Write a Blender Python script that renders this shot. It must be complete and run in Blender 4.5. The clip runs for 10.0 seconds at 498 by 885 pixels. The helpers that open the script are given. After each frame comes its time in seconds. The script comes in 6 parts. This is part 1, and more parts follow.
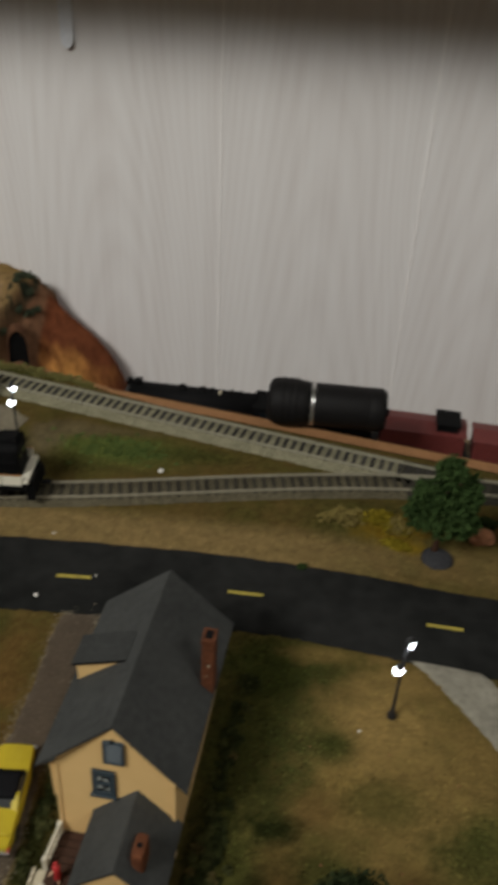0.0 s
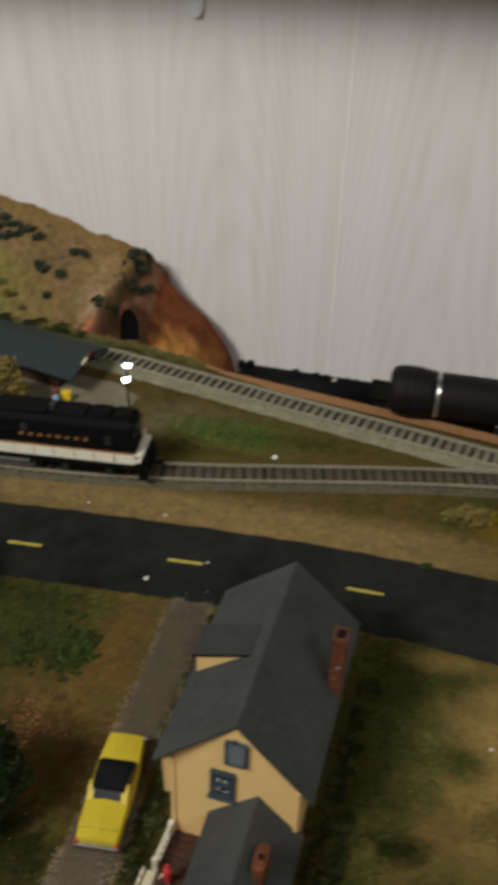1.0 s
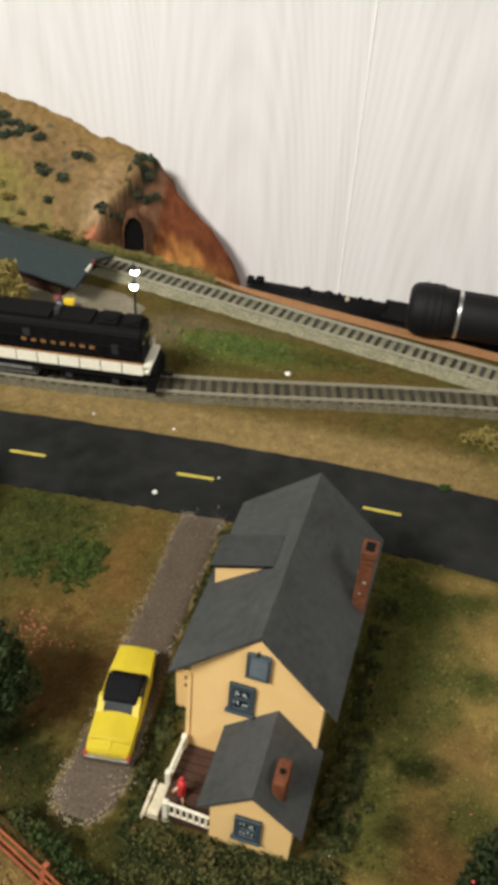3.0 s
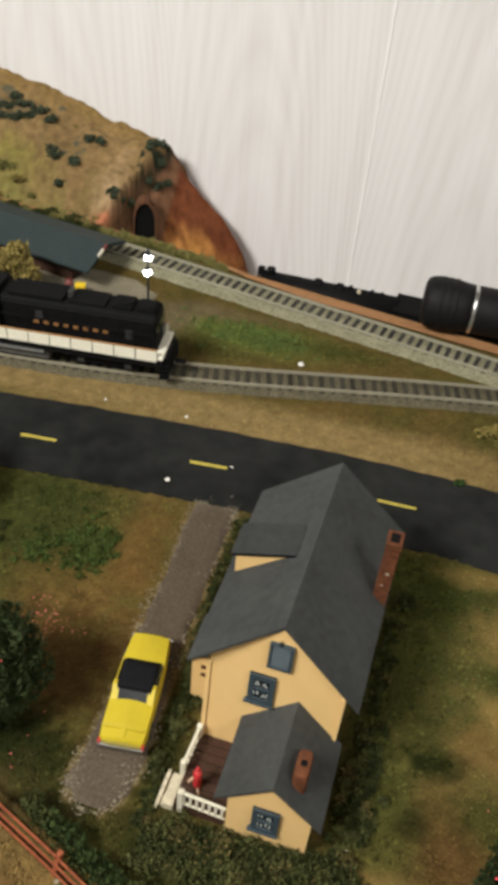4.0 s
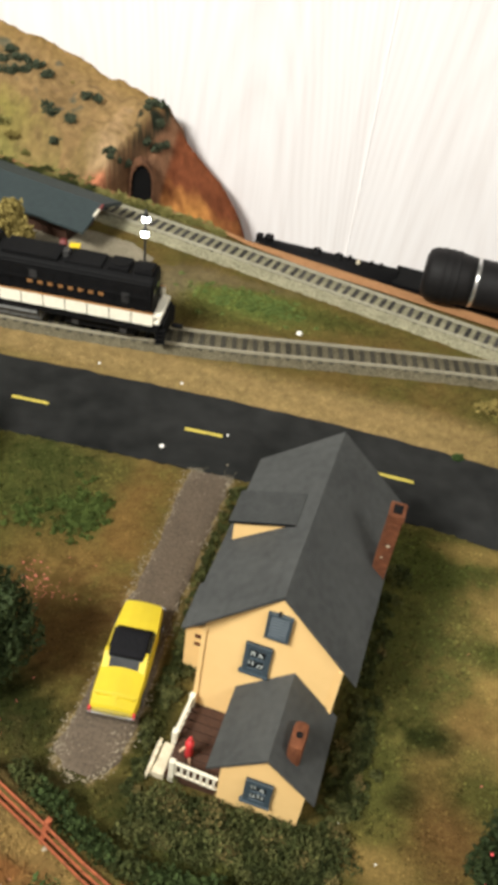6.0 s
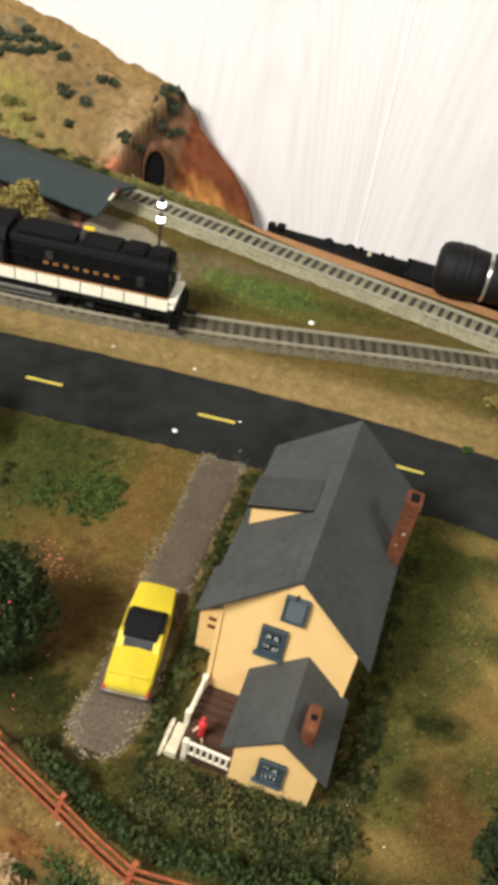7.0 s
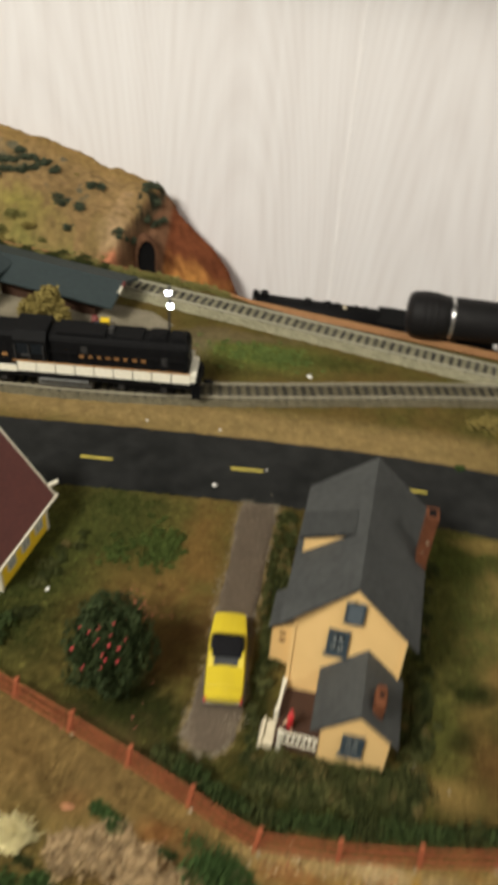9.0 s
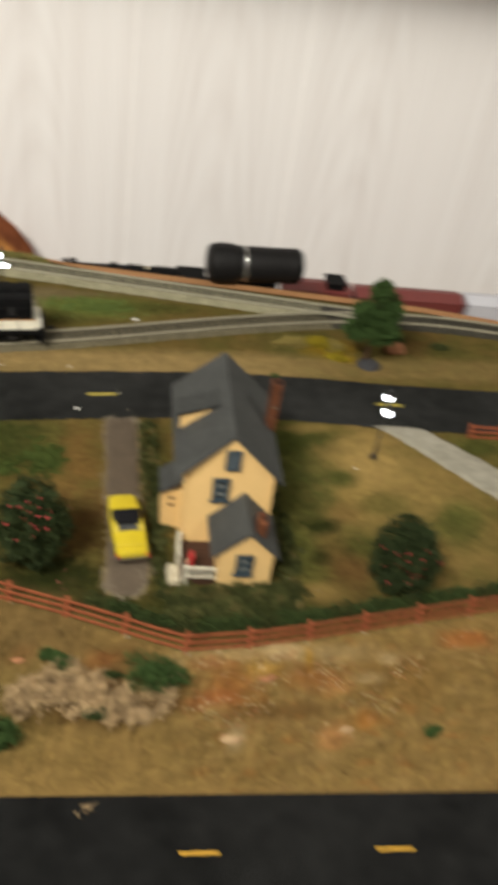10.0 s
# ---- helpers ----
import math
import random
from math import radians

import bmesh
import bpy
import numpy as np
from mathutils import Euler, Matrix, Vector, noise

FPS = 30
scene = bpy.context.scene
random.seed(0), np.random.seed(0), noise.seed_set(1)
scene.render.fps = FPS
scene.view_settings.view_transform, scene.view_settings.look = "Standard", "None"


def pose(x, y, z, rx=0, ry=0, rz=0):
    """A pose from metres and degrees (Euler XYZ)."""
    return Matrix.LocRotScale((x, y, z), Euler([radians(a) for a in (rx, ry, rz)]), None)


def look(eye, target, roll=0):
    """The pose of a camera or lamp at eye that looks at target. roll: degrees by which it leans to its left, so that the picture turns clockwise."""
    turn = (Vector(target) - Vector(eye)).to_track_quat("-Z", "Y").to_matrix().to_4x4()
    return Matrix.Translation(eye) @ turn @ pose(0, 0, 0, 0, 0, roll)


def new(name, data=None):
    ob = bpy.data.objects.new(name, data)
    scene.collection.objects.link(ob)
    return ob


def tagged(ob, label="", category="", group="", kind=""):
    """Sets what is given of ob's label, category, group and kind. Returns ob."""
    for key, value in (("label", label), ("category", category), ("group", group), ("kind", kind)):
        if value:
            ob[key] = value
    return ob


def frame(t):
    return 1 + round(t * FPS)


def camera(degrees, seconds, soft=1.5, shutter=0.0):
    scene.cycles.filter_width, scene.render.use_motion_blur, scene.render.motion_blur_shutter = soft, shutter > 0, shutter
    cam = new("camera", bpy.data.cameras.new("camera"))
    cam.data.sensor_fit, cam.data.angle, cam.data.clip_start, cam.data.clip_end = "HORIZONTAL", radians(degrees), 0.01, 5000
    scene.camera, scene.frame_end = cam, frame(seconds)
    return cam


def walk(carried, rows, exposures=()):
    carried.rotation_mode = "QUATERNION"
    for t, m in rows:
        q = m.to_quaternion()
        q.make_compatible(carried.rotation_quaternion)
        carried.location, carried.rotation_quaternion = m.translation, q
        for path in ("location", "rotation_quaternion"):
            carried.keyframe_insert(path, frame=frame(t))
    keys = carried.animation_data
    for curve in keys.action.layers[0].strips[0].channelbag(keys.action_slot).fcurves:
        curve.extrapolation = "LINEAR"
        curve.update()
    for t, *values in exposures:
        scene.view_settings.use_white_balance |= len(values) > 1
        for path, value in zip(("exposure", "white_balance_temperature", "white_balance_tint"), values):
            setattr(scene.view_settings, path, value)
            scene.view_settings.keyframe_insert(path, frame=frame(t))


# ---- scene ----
cam = camera(32.9, 10.0, soft=5.5, shutter=0.8)
PATH = [
    (0, (0.02862, 0.05614, 0.38091), (-0.1143, 1.5915, -0.7291), 2.6),
    (0.5, (0.01531, 0.06368, 0.37671), (-0.2092, 1.5623, -0.7695), 1.8),
    (1, (0.00164, 0.07265, 0.35880), (-0.3227, 1.5683, -0.7671), 1.3),
    (1.5, (-0.01730, 0.08000, 0.33115), (-0.4000, 1.5191, -0.8489), 0.7),
    (2, (-0.01518, 0.08631, 0.31936), (-0.4128, 1.4880, -0.9001), 0.0),
    (2.2, (-0.0070, 0.0790, 0.3350), (-0.3740, 1.5630, -0.9550), 0.8),
    (3.3, (-0.0200, 0.0780, 0.3300), (-0.2960, 1.5710, -0.9720), 4.2),
    (3.5, (-0.02237, 0.07953, 0.32658), (-0.2779, 1.5001, -0.9090), 4.8),
    (4, (-0.02862, 0.07678, 0.32582), (-0.2786, 1.4930, -0.9159), 5.8),
    (4.5, (-0.03043, 0.07827, 0.32317), (-0.2682, 1.4919, -0.9238), 6.6),
    (5, (-0.03107, 0.08125, 0.31898), (-0.2526, 1.4884, -0.9383), 7.5),
    (5.2, (-0.0320, 0.0810, 0.3200), (-0.2620, 1.5520, -1.0150), 7.7),
    (6.3, (-0.0360, 0.0790, 0.3140), (-0.2500, 1.5370, -1.0380), 8.7),
    (6.5, (-0.03715, 0.07829, 0.31237), (-0.2402, 1.4598, -0.9761), 9.0),
    (7, (-0.04370, 0.07374, 0.31612), (-0.2306, 1.4516, -0.9787), 10.4),
    (7.5, (-0.04630, 0.06185, 0.31664), (-0.2399, 1.4377, -0.9793), 9.8),
    (8, (-0.04622, 0.04324, 0.32667), (-0.2732, 1.4372, -0.9443), 7.7),
    (8.5, (-0.04374, 0.03470, 0.36353), (-0.2922, 1.4669, -0.8600), 5.0),
    (8.7, (-0.05400, 0.02900, 0.37300), (-0.2760, 1.5490, -0.9080), 5.5),
    (9, (-0.07081, 0.00774, 0.37273), (-0.2130, 1.4565, -0.8483), 4.2),
    (9.3, (-0.0950, -0.0410, 0.3880), (-0.1080, 1.4970, -0.8910), 4.9),
    (9.5, (-0.11826, -0.06545, 0.37872), (-0.0167, 1.4149, -0.8080), 6.1),
    (10, (-0.13319, -0.11434, 0.37376), (0.2563, 1.3507, -0.7716), 9.6),
]
# stops, then the white balance, which warms a little at the end
EXPOSURES = [(0.0, -0.98, 6500, 10), (0.5, -0.90, 6500, 10), (1.0, -0.76, 6500, 10), (1.5, -0.50, 6500, 10), (2.0, 0.52, 6500, 10), (2.2, 0.6, 6500, 10), (3.3, 0.05, 6500, 10), (4.5, 0.02, 6500, 10), (5.0, 0.33, 6500, 10), (5.2, 0.36, 6500, 10), (6.3, 0.64, 6500, 10), (6.6, 0.66, 6500, 10), (7.0, 0.52, 6500, 10), (7.5, 0.38, 6500, 10), (8.0, 0.38, 6500, 10), (8.5, 0.14, 6600, 10), (8.7, 0.0, 6700, 10), (8.9, -0.05, 6850, 10), (9.0, 0.0, 6850, 10), (9.3, 0.20, 6850, 10), (9.5, -0.10, 6850, 10), (10.0, 0.08, 6850, 10)]
walk(cam, [(t, look(eye, target, roll)) for t, eye, target, roll in PATH], EXPOSURES)

# ---- light: two ceiling fixtures of a closed room ----
world = bpy.data.worlds.new("room_air")
scene.world = world
world.use_nodes = True
world.node_tree.nodes["Background"].inputs[0].default_value = (1.0, 0.93, 0.82, 1)
world.node_tree.nodes["Background"].inputs[1].default_value = 0.012
for spot, power in (((-0.80, -0.50, 1.25), 39.8), ((0.80, -0.30, 1.25), 10.2)):
    lamp = bpy.data.lights.new("ceiling_tube", "AREA")
    lamp.shape, lamp.size, lamp.size_y = "RECTANGLE", 0.60, 0.20
    lamp.energy, lamp.color = power, (0.985, 0.975, 0.91)
    lo = new("ceiling_tube", lamp)
    lo.matrix_world = look(spot, (spot[0] * 0.1, 0.35, 0.0))


# ---- materials ----
def mat(name, c1, c2=None, scale=300.0, rough=0.8, bump=0.0, bscale=None, metal=0.0, vary=0.0, attr="", big=0.25, stretch=None, emit=0.0, spec=0.5):
    """Two-scale mottled surface; c1 and c2 are its colours, scale counts grains a metre."""
    m = bpy.data.materials.new(name)
    m.use_nodes = True
    n, l = m.node_tree.nodes, m.node_tree.links
    b = n["Principled BSDF"]
    b.inputs["Roughness"].default_value, b.inputs["Metallic"].default_value = rough, metal
    b.inputs["Specular IOR Level"].default_value = spec
    tc = n.new("ShaderNodeTexCoord")
    src = tc.outputs["Object"]
    if stretch:
        mp = n.new("ShaderNodeMapping")
        mp.inputs["Scale"].default_value = stretch
        l.new(src, mp.inputs[0])
        src = mp.outputs[0]
    fine, coarse = n.new("ShaderNodeTexNoise"), n.new("ShaderNodeTexNoise")
    fine.inputs["Scale"].default_value, fine.inputs["Detail"].default_value = scale, 4
    coarse.inputs["Scale"].default_value, coarse.inputs["Detail"].default_value = scale * 0.12, 3
    l.new(src, fine.inputs["Vector"])
    l.new(src, coarse.inputs["Vector"])
    add = n.new("ShaderNodeMath")
    add.operation = "MULTIPLY_ADD"
    add.inputs[1].default_value = big
    l.new(coarse.outputs[0], add.inputs[0])
    sc = n.new("ShaderNodeMath")
    sc.operation = "MULTIPLY"
    sc.inputs[1].default_value = 1 - big
    l.new(fine.outputs[0], sc.inputs[0])
    l.new(sc.outputs[0], add.inputs[2])
    ramp = n.new("ShaderNodeMapRange")
    ramp.inputs[1].default_value, ramp.inputs[2].default_value = 0.35, 0.65
    l.new(add.outputs[0], ramp.inputs[0])
    mix = n.new("ShaderNodeMix")
    mix.data_type = "RGBA"
    l.new(ramp.outputs[0], mix.inputs[0])
    mix.inputs[6].default_value = (*c1, 1)
    mix.inputs[7].default_value = (*(c2 or [v * 0.8 for v in c1]), 1)
    out = mix.outputs[2]
    if attr:
        at = n.new("ShaderNodeAttribute")
        at.attribute_name = attr
        mu = n.new("ShaderNodeMix")
        mu.data_type, mu.blend_type = "RGBA", "MULTIPLY"
        mu.inputs[0].default_value = 1.0
        l.new(at.outputs[0], mu.inputs[6])
        l.new(out, mu.inputs[7])
        out = mu.outputs[2]
    if vary:
        oi = n.new("ShaderNodeObjectInfo")
        mr = n.new("ShaderNodeMapRange")
        mr.inputs[3].default_value, mr.inputs[4].default_value = 1 - vary, 1 + vary
        l.new(oi.outputs["Random"], mr.inputs[0])
        hs = n.new("ShaderNodeHueSaturation")
        l.new(mr.outputs[0], hs.inputs["Value"])
        l.new(out, hs.inputs["Color"])
        out = hs.outputs[0]
    l.new(out, b.inputs["Base Color"])
    if emit:
        b.inputs["Emission Color"].default_value = (*c1, 1)
        b.inputs["Emission Strength"].default_value = emit
    if bump:
        bn = n.new("ShaderNodeTexNoise")
        bn.inputs["Scale"].default_value, bn.inputs["Detail"].default_value = bscale or scale, 5
        l.new(src, bn.inputs["Vector"])
        bp = n.new("ShaderNodeBump")
        bp.inputs["Strength"].default_value = min(1.0, bump)
        bp.inputs["Distance"].default_value = 0.0012
        l.new(bn.outputs[0], bp.inputs["Height"])
        l.new(bp.outputs[0], b.inputs["Normal"])
    return m


def panel_material():
    """Pale wood-grain wall panelling: vertical streaks, cathedral figures and fine pores."""
    m = bpy.data.materials.new("pale_wood_panel")
    m.use_nodes = True
    n, l = m.node_tree.nodes, m.node_tree.links
    b = n["Principled BSDF"]
    b.inputs["Roughness"].default_value = 0.55
    tc = n.new("ShaderNodeTexCoord")

    def stretched(sx, sz, scale, detail, distort):
        mp, t = n.new("ShaderNodeMapping"), n.new("ShaderNodeTexNoise")
        mp.inputs["Scale"].default_value = (sx, sx, sz)
        t.inputs["Scale"].default_value, t.inputs["Detail"].default_value, t.inputs["Distortion"].default_value = scale, detail, distort
        l.new(tc.outputs["Object"], mp.inputs[0])
        l.new(mp.outputs[0], t.inputs["Vector"])
        return t.outputs[0]

    broad = stretched(1, 0.03, 46, 3, 0.3)
    streak = stretched(1, 0.012, 150, 3, 0.2)
    pores = stretched(1, 0.02, 520, 2, 0.0)
    # flame figure: nested arches within each board, their axis and height shifted from board to board
    def math_node(op, x, y=None, z=None):
        k = n.new("ShaderNodeMath")
        k.operation = op
        for i, v in enumerate((x, y, z)):
            if v is None:
                continue
            if isinstance(v, (int, float)):
                k.inputs[i].default_value = v
            else:
                l.new(v, k.inputs[i])
        return k.outputs[0]

    xyz = n.new("ShaderNodeSeparateXYZ")
    l.new(tc.outputs["Object"], xyz.inputs[0])
    board = math_node("DIVIDE", math_node("ADD", xyz.outputs[0], 0.0755), 0.1765)
    number = math_node("FLOOR", board)
    chance = n.new("ShaderNodeTexWhiteNoise")
    chance.noise_dimensions = "1D"
    l.new(number, chance.inputs["W"])
    wander = stretched(1, 0.25, 9, 2, 0.0)
    axis = math_node("MULTIPLY_ADD", chance.outputs[0], 0.3, 0.35)
    off = math_node("SUBTRACT", math_node("FRACT", board), axis)
    off = math_node("MULTIPLY_ADD", wander, 0.22, math_node("SUBTRACT", off, 0.11))
    arch = math_node("MULTIPLY_ADD", math_node("MULTIPLY", off, off), 30.0, math_node("MULTIPLY", xyz.outputs[2], 11.0))
    arch = math_node("ADD", arch, math_node("MULTIPLY_ADD", chance.outputs[0], 7.0, math_node("MULTIPLY", wander, 3.0)))
    wave = math_node("SINE", math_node("MULTIPLY", arch, 6.283))
    figure = math_node("MULTIPLY", wave, math_node("ABSOLUTE", wave))
    total = None
    for source, w in ((broad, 0.30), (streak, 0.30), (pores, 0.12), (figure, 0.052)):
        ma = n.new("ShaderNodeMath")
        ma.operation = "MULTIPLY_ADD"
        ma.inputs[1].default_value = w
        l.new(source, ma.inputs[0])
        if total:
            l.new(total, ma.inputs[2])
        else:
            ma.inputs[2].default_value = 0.0
        total = ma.outputs[0]
    ramp = n.new("ShaderNodeValToRGB")
    ramp.color_ramp.elements[0].position, ramp.color_ramp.elements[0].color = 0.70, (0.662, 0.626, 0.616, 1)
    ramp.color_ramp.elements[1].position, ramp.color_ramp.elements[1].color = 1.22, (0.762, 0.741, 0.738, 1)
    mid = ramp.color_ramp.elements.new(0.93)
    mid.color = (0.720, 0.692, 0.686, 1)
    scale01 = n.new("ShaderNodeMapRange")
    scale01.inputs[1].default_value, scale01.inputs[2].default_value = 0.09, 0.63
    l.new(total, scale01.inputs[0])
    ramp.color_ramp.elements[0].position, mid.position, ramp.color_ramp.elements[2].position = 0.22, 0.48, 0.74
    l.new(scale01.outputs[0], ramp.inputs[0])
    l.new(ramp.outputs[0], b.inputs["Base Color"])
    bp = n.new("ShaderNodeBump")
    bp.inputs["Strength"].default_value, bp.inputs["Distance"].default_value = 0.15, 0.001
    l.new(streak, bp.inputs["Height"])
    l.new(bp.outputs[0], b.inputs["Normal"])
    return m


M_PANEL = panel_material()
M_JOINT = mat("joint_paint", (0.84, 0.815, 0.805), (0.79, 0.765, 0.755), 60, 0.6)
M_GROUND = mat("ground_foam", (1.24, 1.09, 0.865), (0.74, 0.675, 0.54), 900, 0.95, 1.0, 1500, attr="tint", big=0.35, spec=0.03)
M_TUFT = mat("turf_clump", (1.27, 1.16, 0.90), (0.74, 0.68, 0.54), 1500, 0.95, attr="tint", spec=0.03)
M_ROAD = mat("painted_asphalt", (0.0250, 0.0252, 0.0242), (0.0078, 0.0083, 0.0077), 80, 0.85, 0.6, 2200, big=0.6, spec=0.06)
M_ROAD_FRONT = mat("black_road_paint", (0.0130, 0.0132, 0.0130), (0.0042, 0.0044, 0.0044), 70, 0.85, 0.6, 1800, big=0.6, spec=0.05)
M_YELLOW_LINE = mat("yellow_road_paint", (0.50, 0.41, 0.06), (0.37, 0.29, 0.05), 900, 0.7, 0.3)
M_ORANGE_LINE = mat("orange_yellow_road_paint", (0.70, 0.38, 0.03), (0.5, 0.27, 0.03), 900, 0.7, 0.3)
M_GRAVEL = mat("fine_gravel", (0.128, 0.098, 0.070), (0.078, 0.060, 0.043), 700, 0.95, 0.9, 1900, spec=0.1)
M_GRIT = mat("pale_grit", (0.33, 0.28, 0.205), (0.18, 0.15, 0.10), 1500, 0.95, spec=0.1)
M_YARD = mat("trodden_yard", (0.26, 0.225, 0.16), (0.15, 0.13, 0.09), 500, 0.95, 0.8, 1500, big=0.5, spec=0.1)
M_CONCRETE = mat("pale_concrete", (0.29, 0.27, 0.215), (0.165, 0.150, 0.115), 260, 0.9, 0.8, 1100, big=0.5)
M_BLACK_BALLAST = mat("soot_dark_ballast", (0.060, 0.055, 0.042), (0.022, 0.020, 0.016), 700, 0.95, 1.0, 1500, spec=0.1)
M_MOUND = mat("slate_grey_gravel", (0.060, 0.060, 0.064), (0.028, 0.028, 0.031), 900, 0.95, 1.0, 1500, spec=0.1)
M_BALLAST = mat("pale_ballast", (0.345, 0.318, 0.212), (0.14, 0.130, 0.083), 800, 0.95, 1.0, 1700, spec=0.1)
M_DARK_BALLAST = mat("dirty_ballast", (0.165, 0.143, 0.092), (0.060, 0.051, 0.032), 900, 0.95, 1.0, 1700, spec=0.1)
M_TIE = mat("dark_tie", (0.028, 0.026, 0.024), (0.05, 0.046, 0.04), 900, 0.85, vary=0.3, spec=0.1)
M_TIE_GREY = mat("dusty_tie", (0.055, 0.049, 0.036), (0.022, 0.020, 0.015), 700, 0.9, vary=0.25, spec=0.1)
M_RAIL_DARK = mat("dusty_rail", (0.36, 0.335, 0.25), (0.22, 0.205, 0.15), 700, 0.65, metal=0.1, spec=0.2)
M_RAIL = mat("dull_rail", (0.36, 0.33, 0.24), (0.23, 0.205, 0.15), 700, 0.6, metal=0.15)
M_CORK = mat("brown_cork_board", (0.34, 0.175, 0.080), (0.23, 0.115, 0.052), 700, 0.9, 0.4, 1400, spec=0.1)
M_CREAM_WALL = mat("tan_yellow_plastic", (0.70, 0.47, 0.205), (0.65, 0.43, 0.18), 220, 0.55, 0.12, 1600, big=0.7)
M_ROOF = mat("charcoal_roof", (0.038, 0.0395, 0.0385), (0.063, 0.0650, 0.0625), 300, 0.7, 0.7, 1500, big=0.55, spec=0.12)
M_SHINGLE = mat("charcoal_shingle", (0.033, 0.0345, 0.0335), (0.062, 0.0640, 0.0615), 1900, 0.75, 1.0, 2200, big=0.3, spec=0.12)
M_BLUE = mat("slate_blue_plastic", (0.036, 0.053, 0.066), (0.025, 0.039, 0.050), 700, 0.5)
# darker copy of the slate blue: shade in the gaps put into colour
M_BLUE_SHADED = mat("shaded_slate_blue", (0.014, 0.022, 0.030), (0.010, 0.016, 0.022), 700, 0.6)
M_PANE = mat("dark_glazing", (0.008, 0.010, 0.012), (0.012, 0.014, 0.016), 700, 0.08)
# pale colour for the painted pane glints and the cottage panes
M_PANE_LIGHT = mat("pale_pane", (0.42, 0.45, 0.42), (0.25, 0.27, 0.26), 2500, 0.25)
M_BRICK = mat("brown_red_brick", (0.150, 0.053, 0.024), (0.066, 0.025, 0.013), 420, 0.85, 0.8, 1300, big=0.4, spec=0.12)
M_BLACK_HOLE = mat("soot", (0.006, 0.006, 0.006), (0.004, 0.004, 0.004), 500, 0.9, spec=0.1)
M_PORCH = mat("dark_brown_boards", (0.055, 0.026, 0.015), (0.035, 0.016, 0.01), 700, 0.7, spec=0.25)
M_WHITE = mat("off_white_plastic", (0.64, 0.60, 0.48), (0.52, 0.48, 0.37), 600, 0.6)
M_RED = mat("red_paint", (0.50, 0.025, 0.03), (0.36, 0.02, 0.02), 900, 0.5)
M_CAR_YELLOW = mat("yellow_car_paint", (0.50, 0.385, 0.014), (0.40, 0.305, 0.011), 130, 0.45, 0.10, 700, big=0.7)
M_VINYL = mat("black_vinyl", (0.007, 0.007, 0.008), (0.011, 0.011, 0.012), 900, 0.9, spec=0.04)
M_GLASS = mat("grey_car_glass", (0.050, 0.052, 0.054), (0.035, 0.037, 0.039), 300, 0.06)
M_CHROME = mat("model_chrome", (0.55, 0.55, 0.55), (0.45, 0.45, 0.45), 300, 0.22, metal=1.0)
M_TYRE = mat("tyre_black", (0.012, 0.012, 0.012), (0.02, 0.02, 0.02), 900, 0.8)
M_LOCO = mat("satin_black_paint", (0.0045, 0.0045, 0.0047), (0.007, 0.007, 0.0073), 400, 0.65, 0.05, 1200, spec=0.07)
M_LOCO_WHITE = mat("white_sill_paint", (0.78, 0.74, 0.62), (0.68, 0.64, 0.52), 500, 0.5)
M_TANK_GREY = mat("dusty_tank_grey", (0.135, 0.135, 0.130), (0.085, 0.085, 0.080), 500, 0.7, spec=0.3)
M_SKIN = mat("pale_doll_paint", (0.52, 0.34, 0.22), (0.45, 0.28, 0.18), 700, 0.6)
M_LOCO_GREY = mat("underframe_grey", (0.035, 0.034, 0.033), (0.022, 0.021, 0.020), 600, 0.7, spec=0.3)
M_GOLD = mat("orange_gold_lettering", (0.38, 0.185, 0.065), (0.29, 0.14, 0.046), 900, 0.5)
M_FENCE = mat("orange_red_fence_paint", (0.33, 0.088, 0.034), (0.19, 0.052, 0.023), 500, 0.75, 0.4, 2000, spec=0.25)
M_LEAF = mat("dark_leaf", (0.034, 0.047, 0.016), (0.013, 0.021, 0.008), 600, 0.7, vary=0.1, spec=0.1)
M_SCRUB = mat("grey_green_scrub", (0.082, 0.096, 0.058), (0.030, 0.038, 0.023), 450, 0.9, spec=0.1)
M_HEDGE = mat("hedge_foam", (0.046, 0.068, 0.020), (0.015, 0.024, 0.008), 380, 0.85, spec=0.1)
M_OLIVE = mat("olive_foam", (0.054, 0.062, 0.019), (0.019, 0.024, 0.008), 300, 0.9, spec=0.1)
M_GREEN = mat("bright_green_foam", (0.056, 0.096, 0.028), (0.017, 0.036, 0.010), 320, 0.85, spec=0.1)
M_LAWNGREEN = mat("lawn_green_foam", (0.080, 0.108, 0.026), (0.028, 0.044, 0.010), 420, 0.9, spec=0.1)
M_GRASSGREEN = mat("grass_green_flock", (0.140, 0.186, 0.052), (0.068, 0.098, 0.025), 500, 0.9, spec=0.1)
M_LIME = mat("lime_olive_foam", (0.230, 0.210, 0.072), (0.120, 0.112, 0.036), 500, 0.9, spec=0.1)
M_CREAM_TRIM = mat("cream_plastic", (0.52, 0.46, 0.33), (0.42, 0.36, 0.25), 700, 0.65)
M_CLIP = mat("cool_white_plastic", (0.78, 0.80, 0.85), (0.70, 0.72, 0.77), 300, 0.45)
M_CREAM_CRUMB = mat("cream_stone", (0.55, 0.43, 0.25), (0.36, 0.26, 0.14), 900, 0.9)
M_RUST_CRUMB = mat("rust_stone", (0.34, 0.13, 0.045), (0.20, 0.075, 0.03), 900, 0.9)
M_FOAM_TIPS = mat("light_olive_foam", (0.100, 0.102, 0.034), (0.040, 0.043, 0.015), 350, 0.9, spec=0.1)
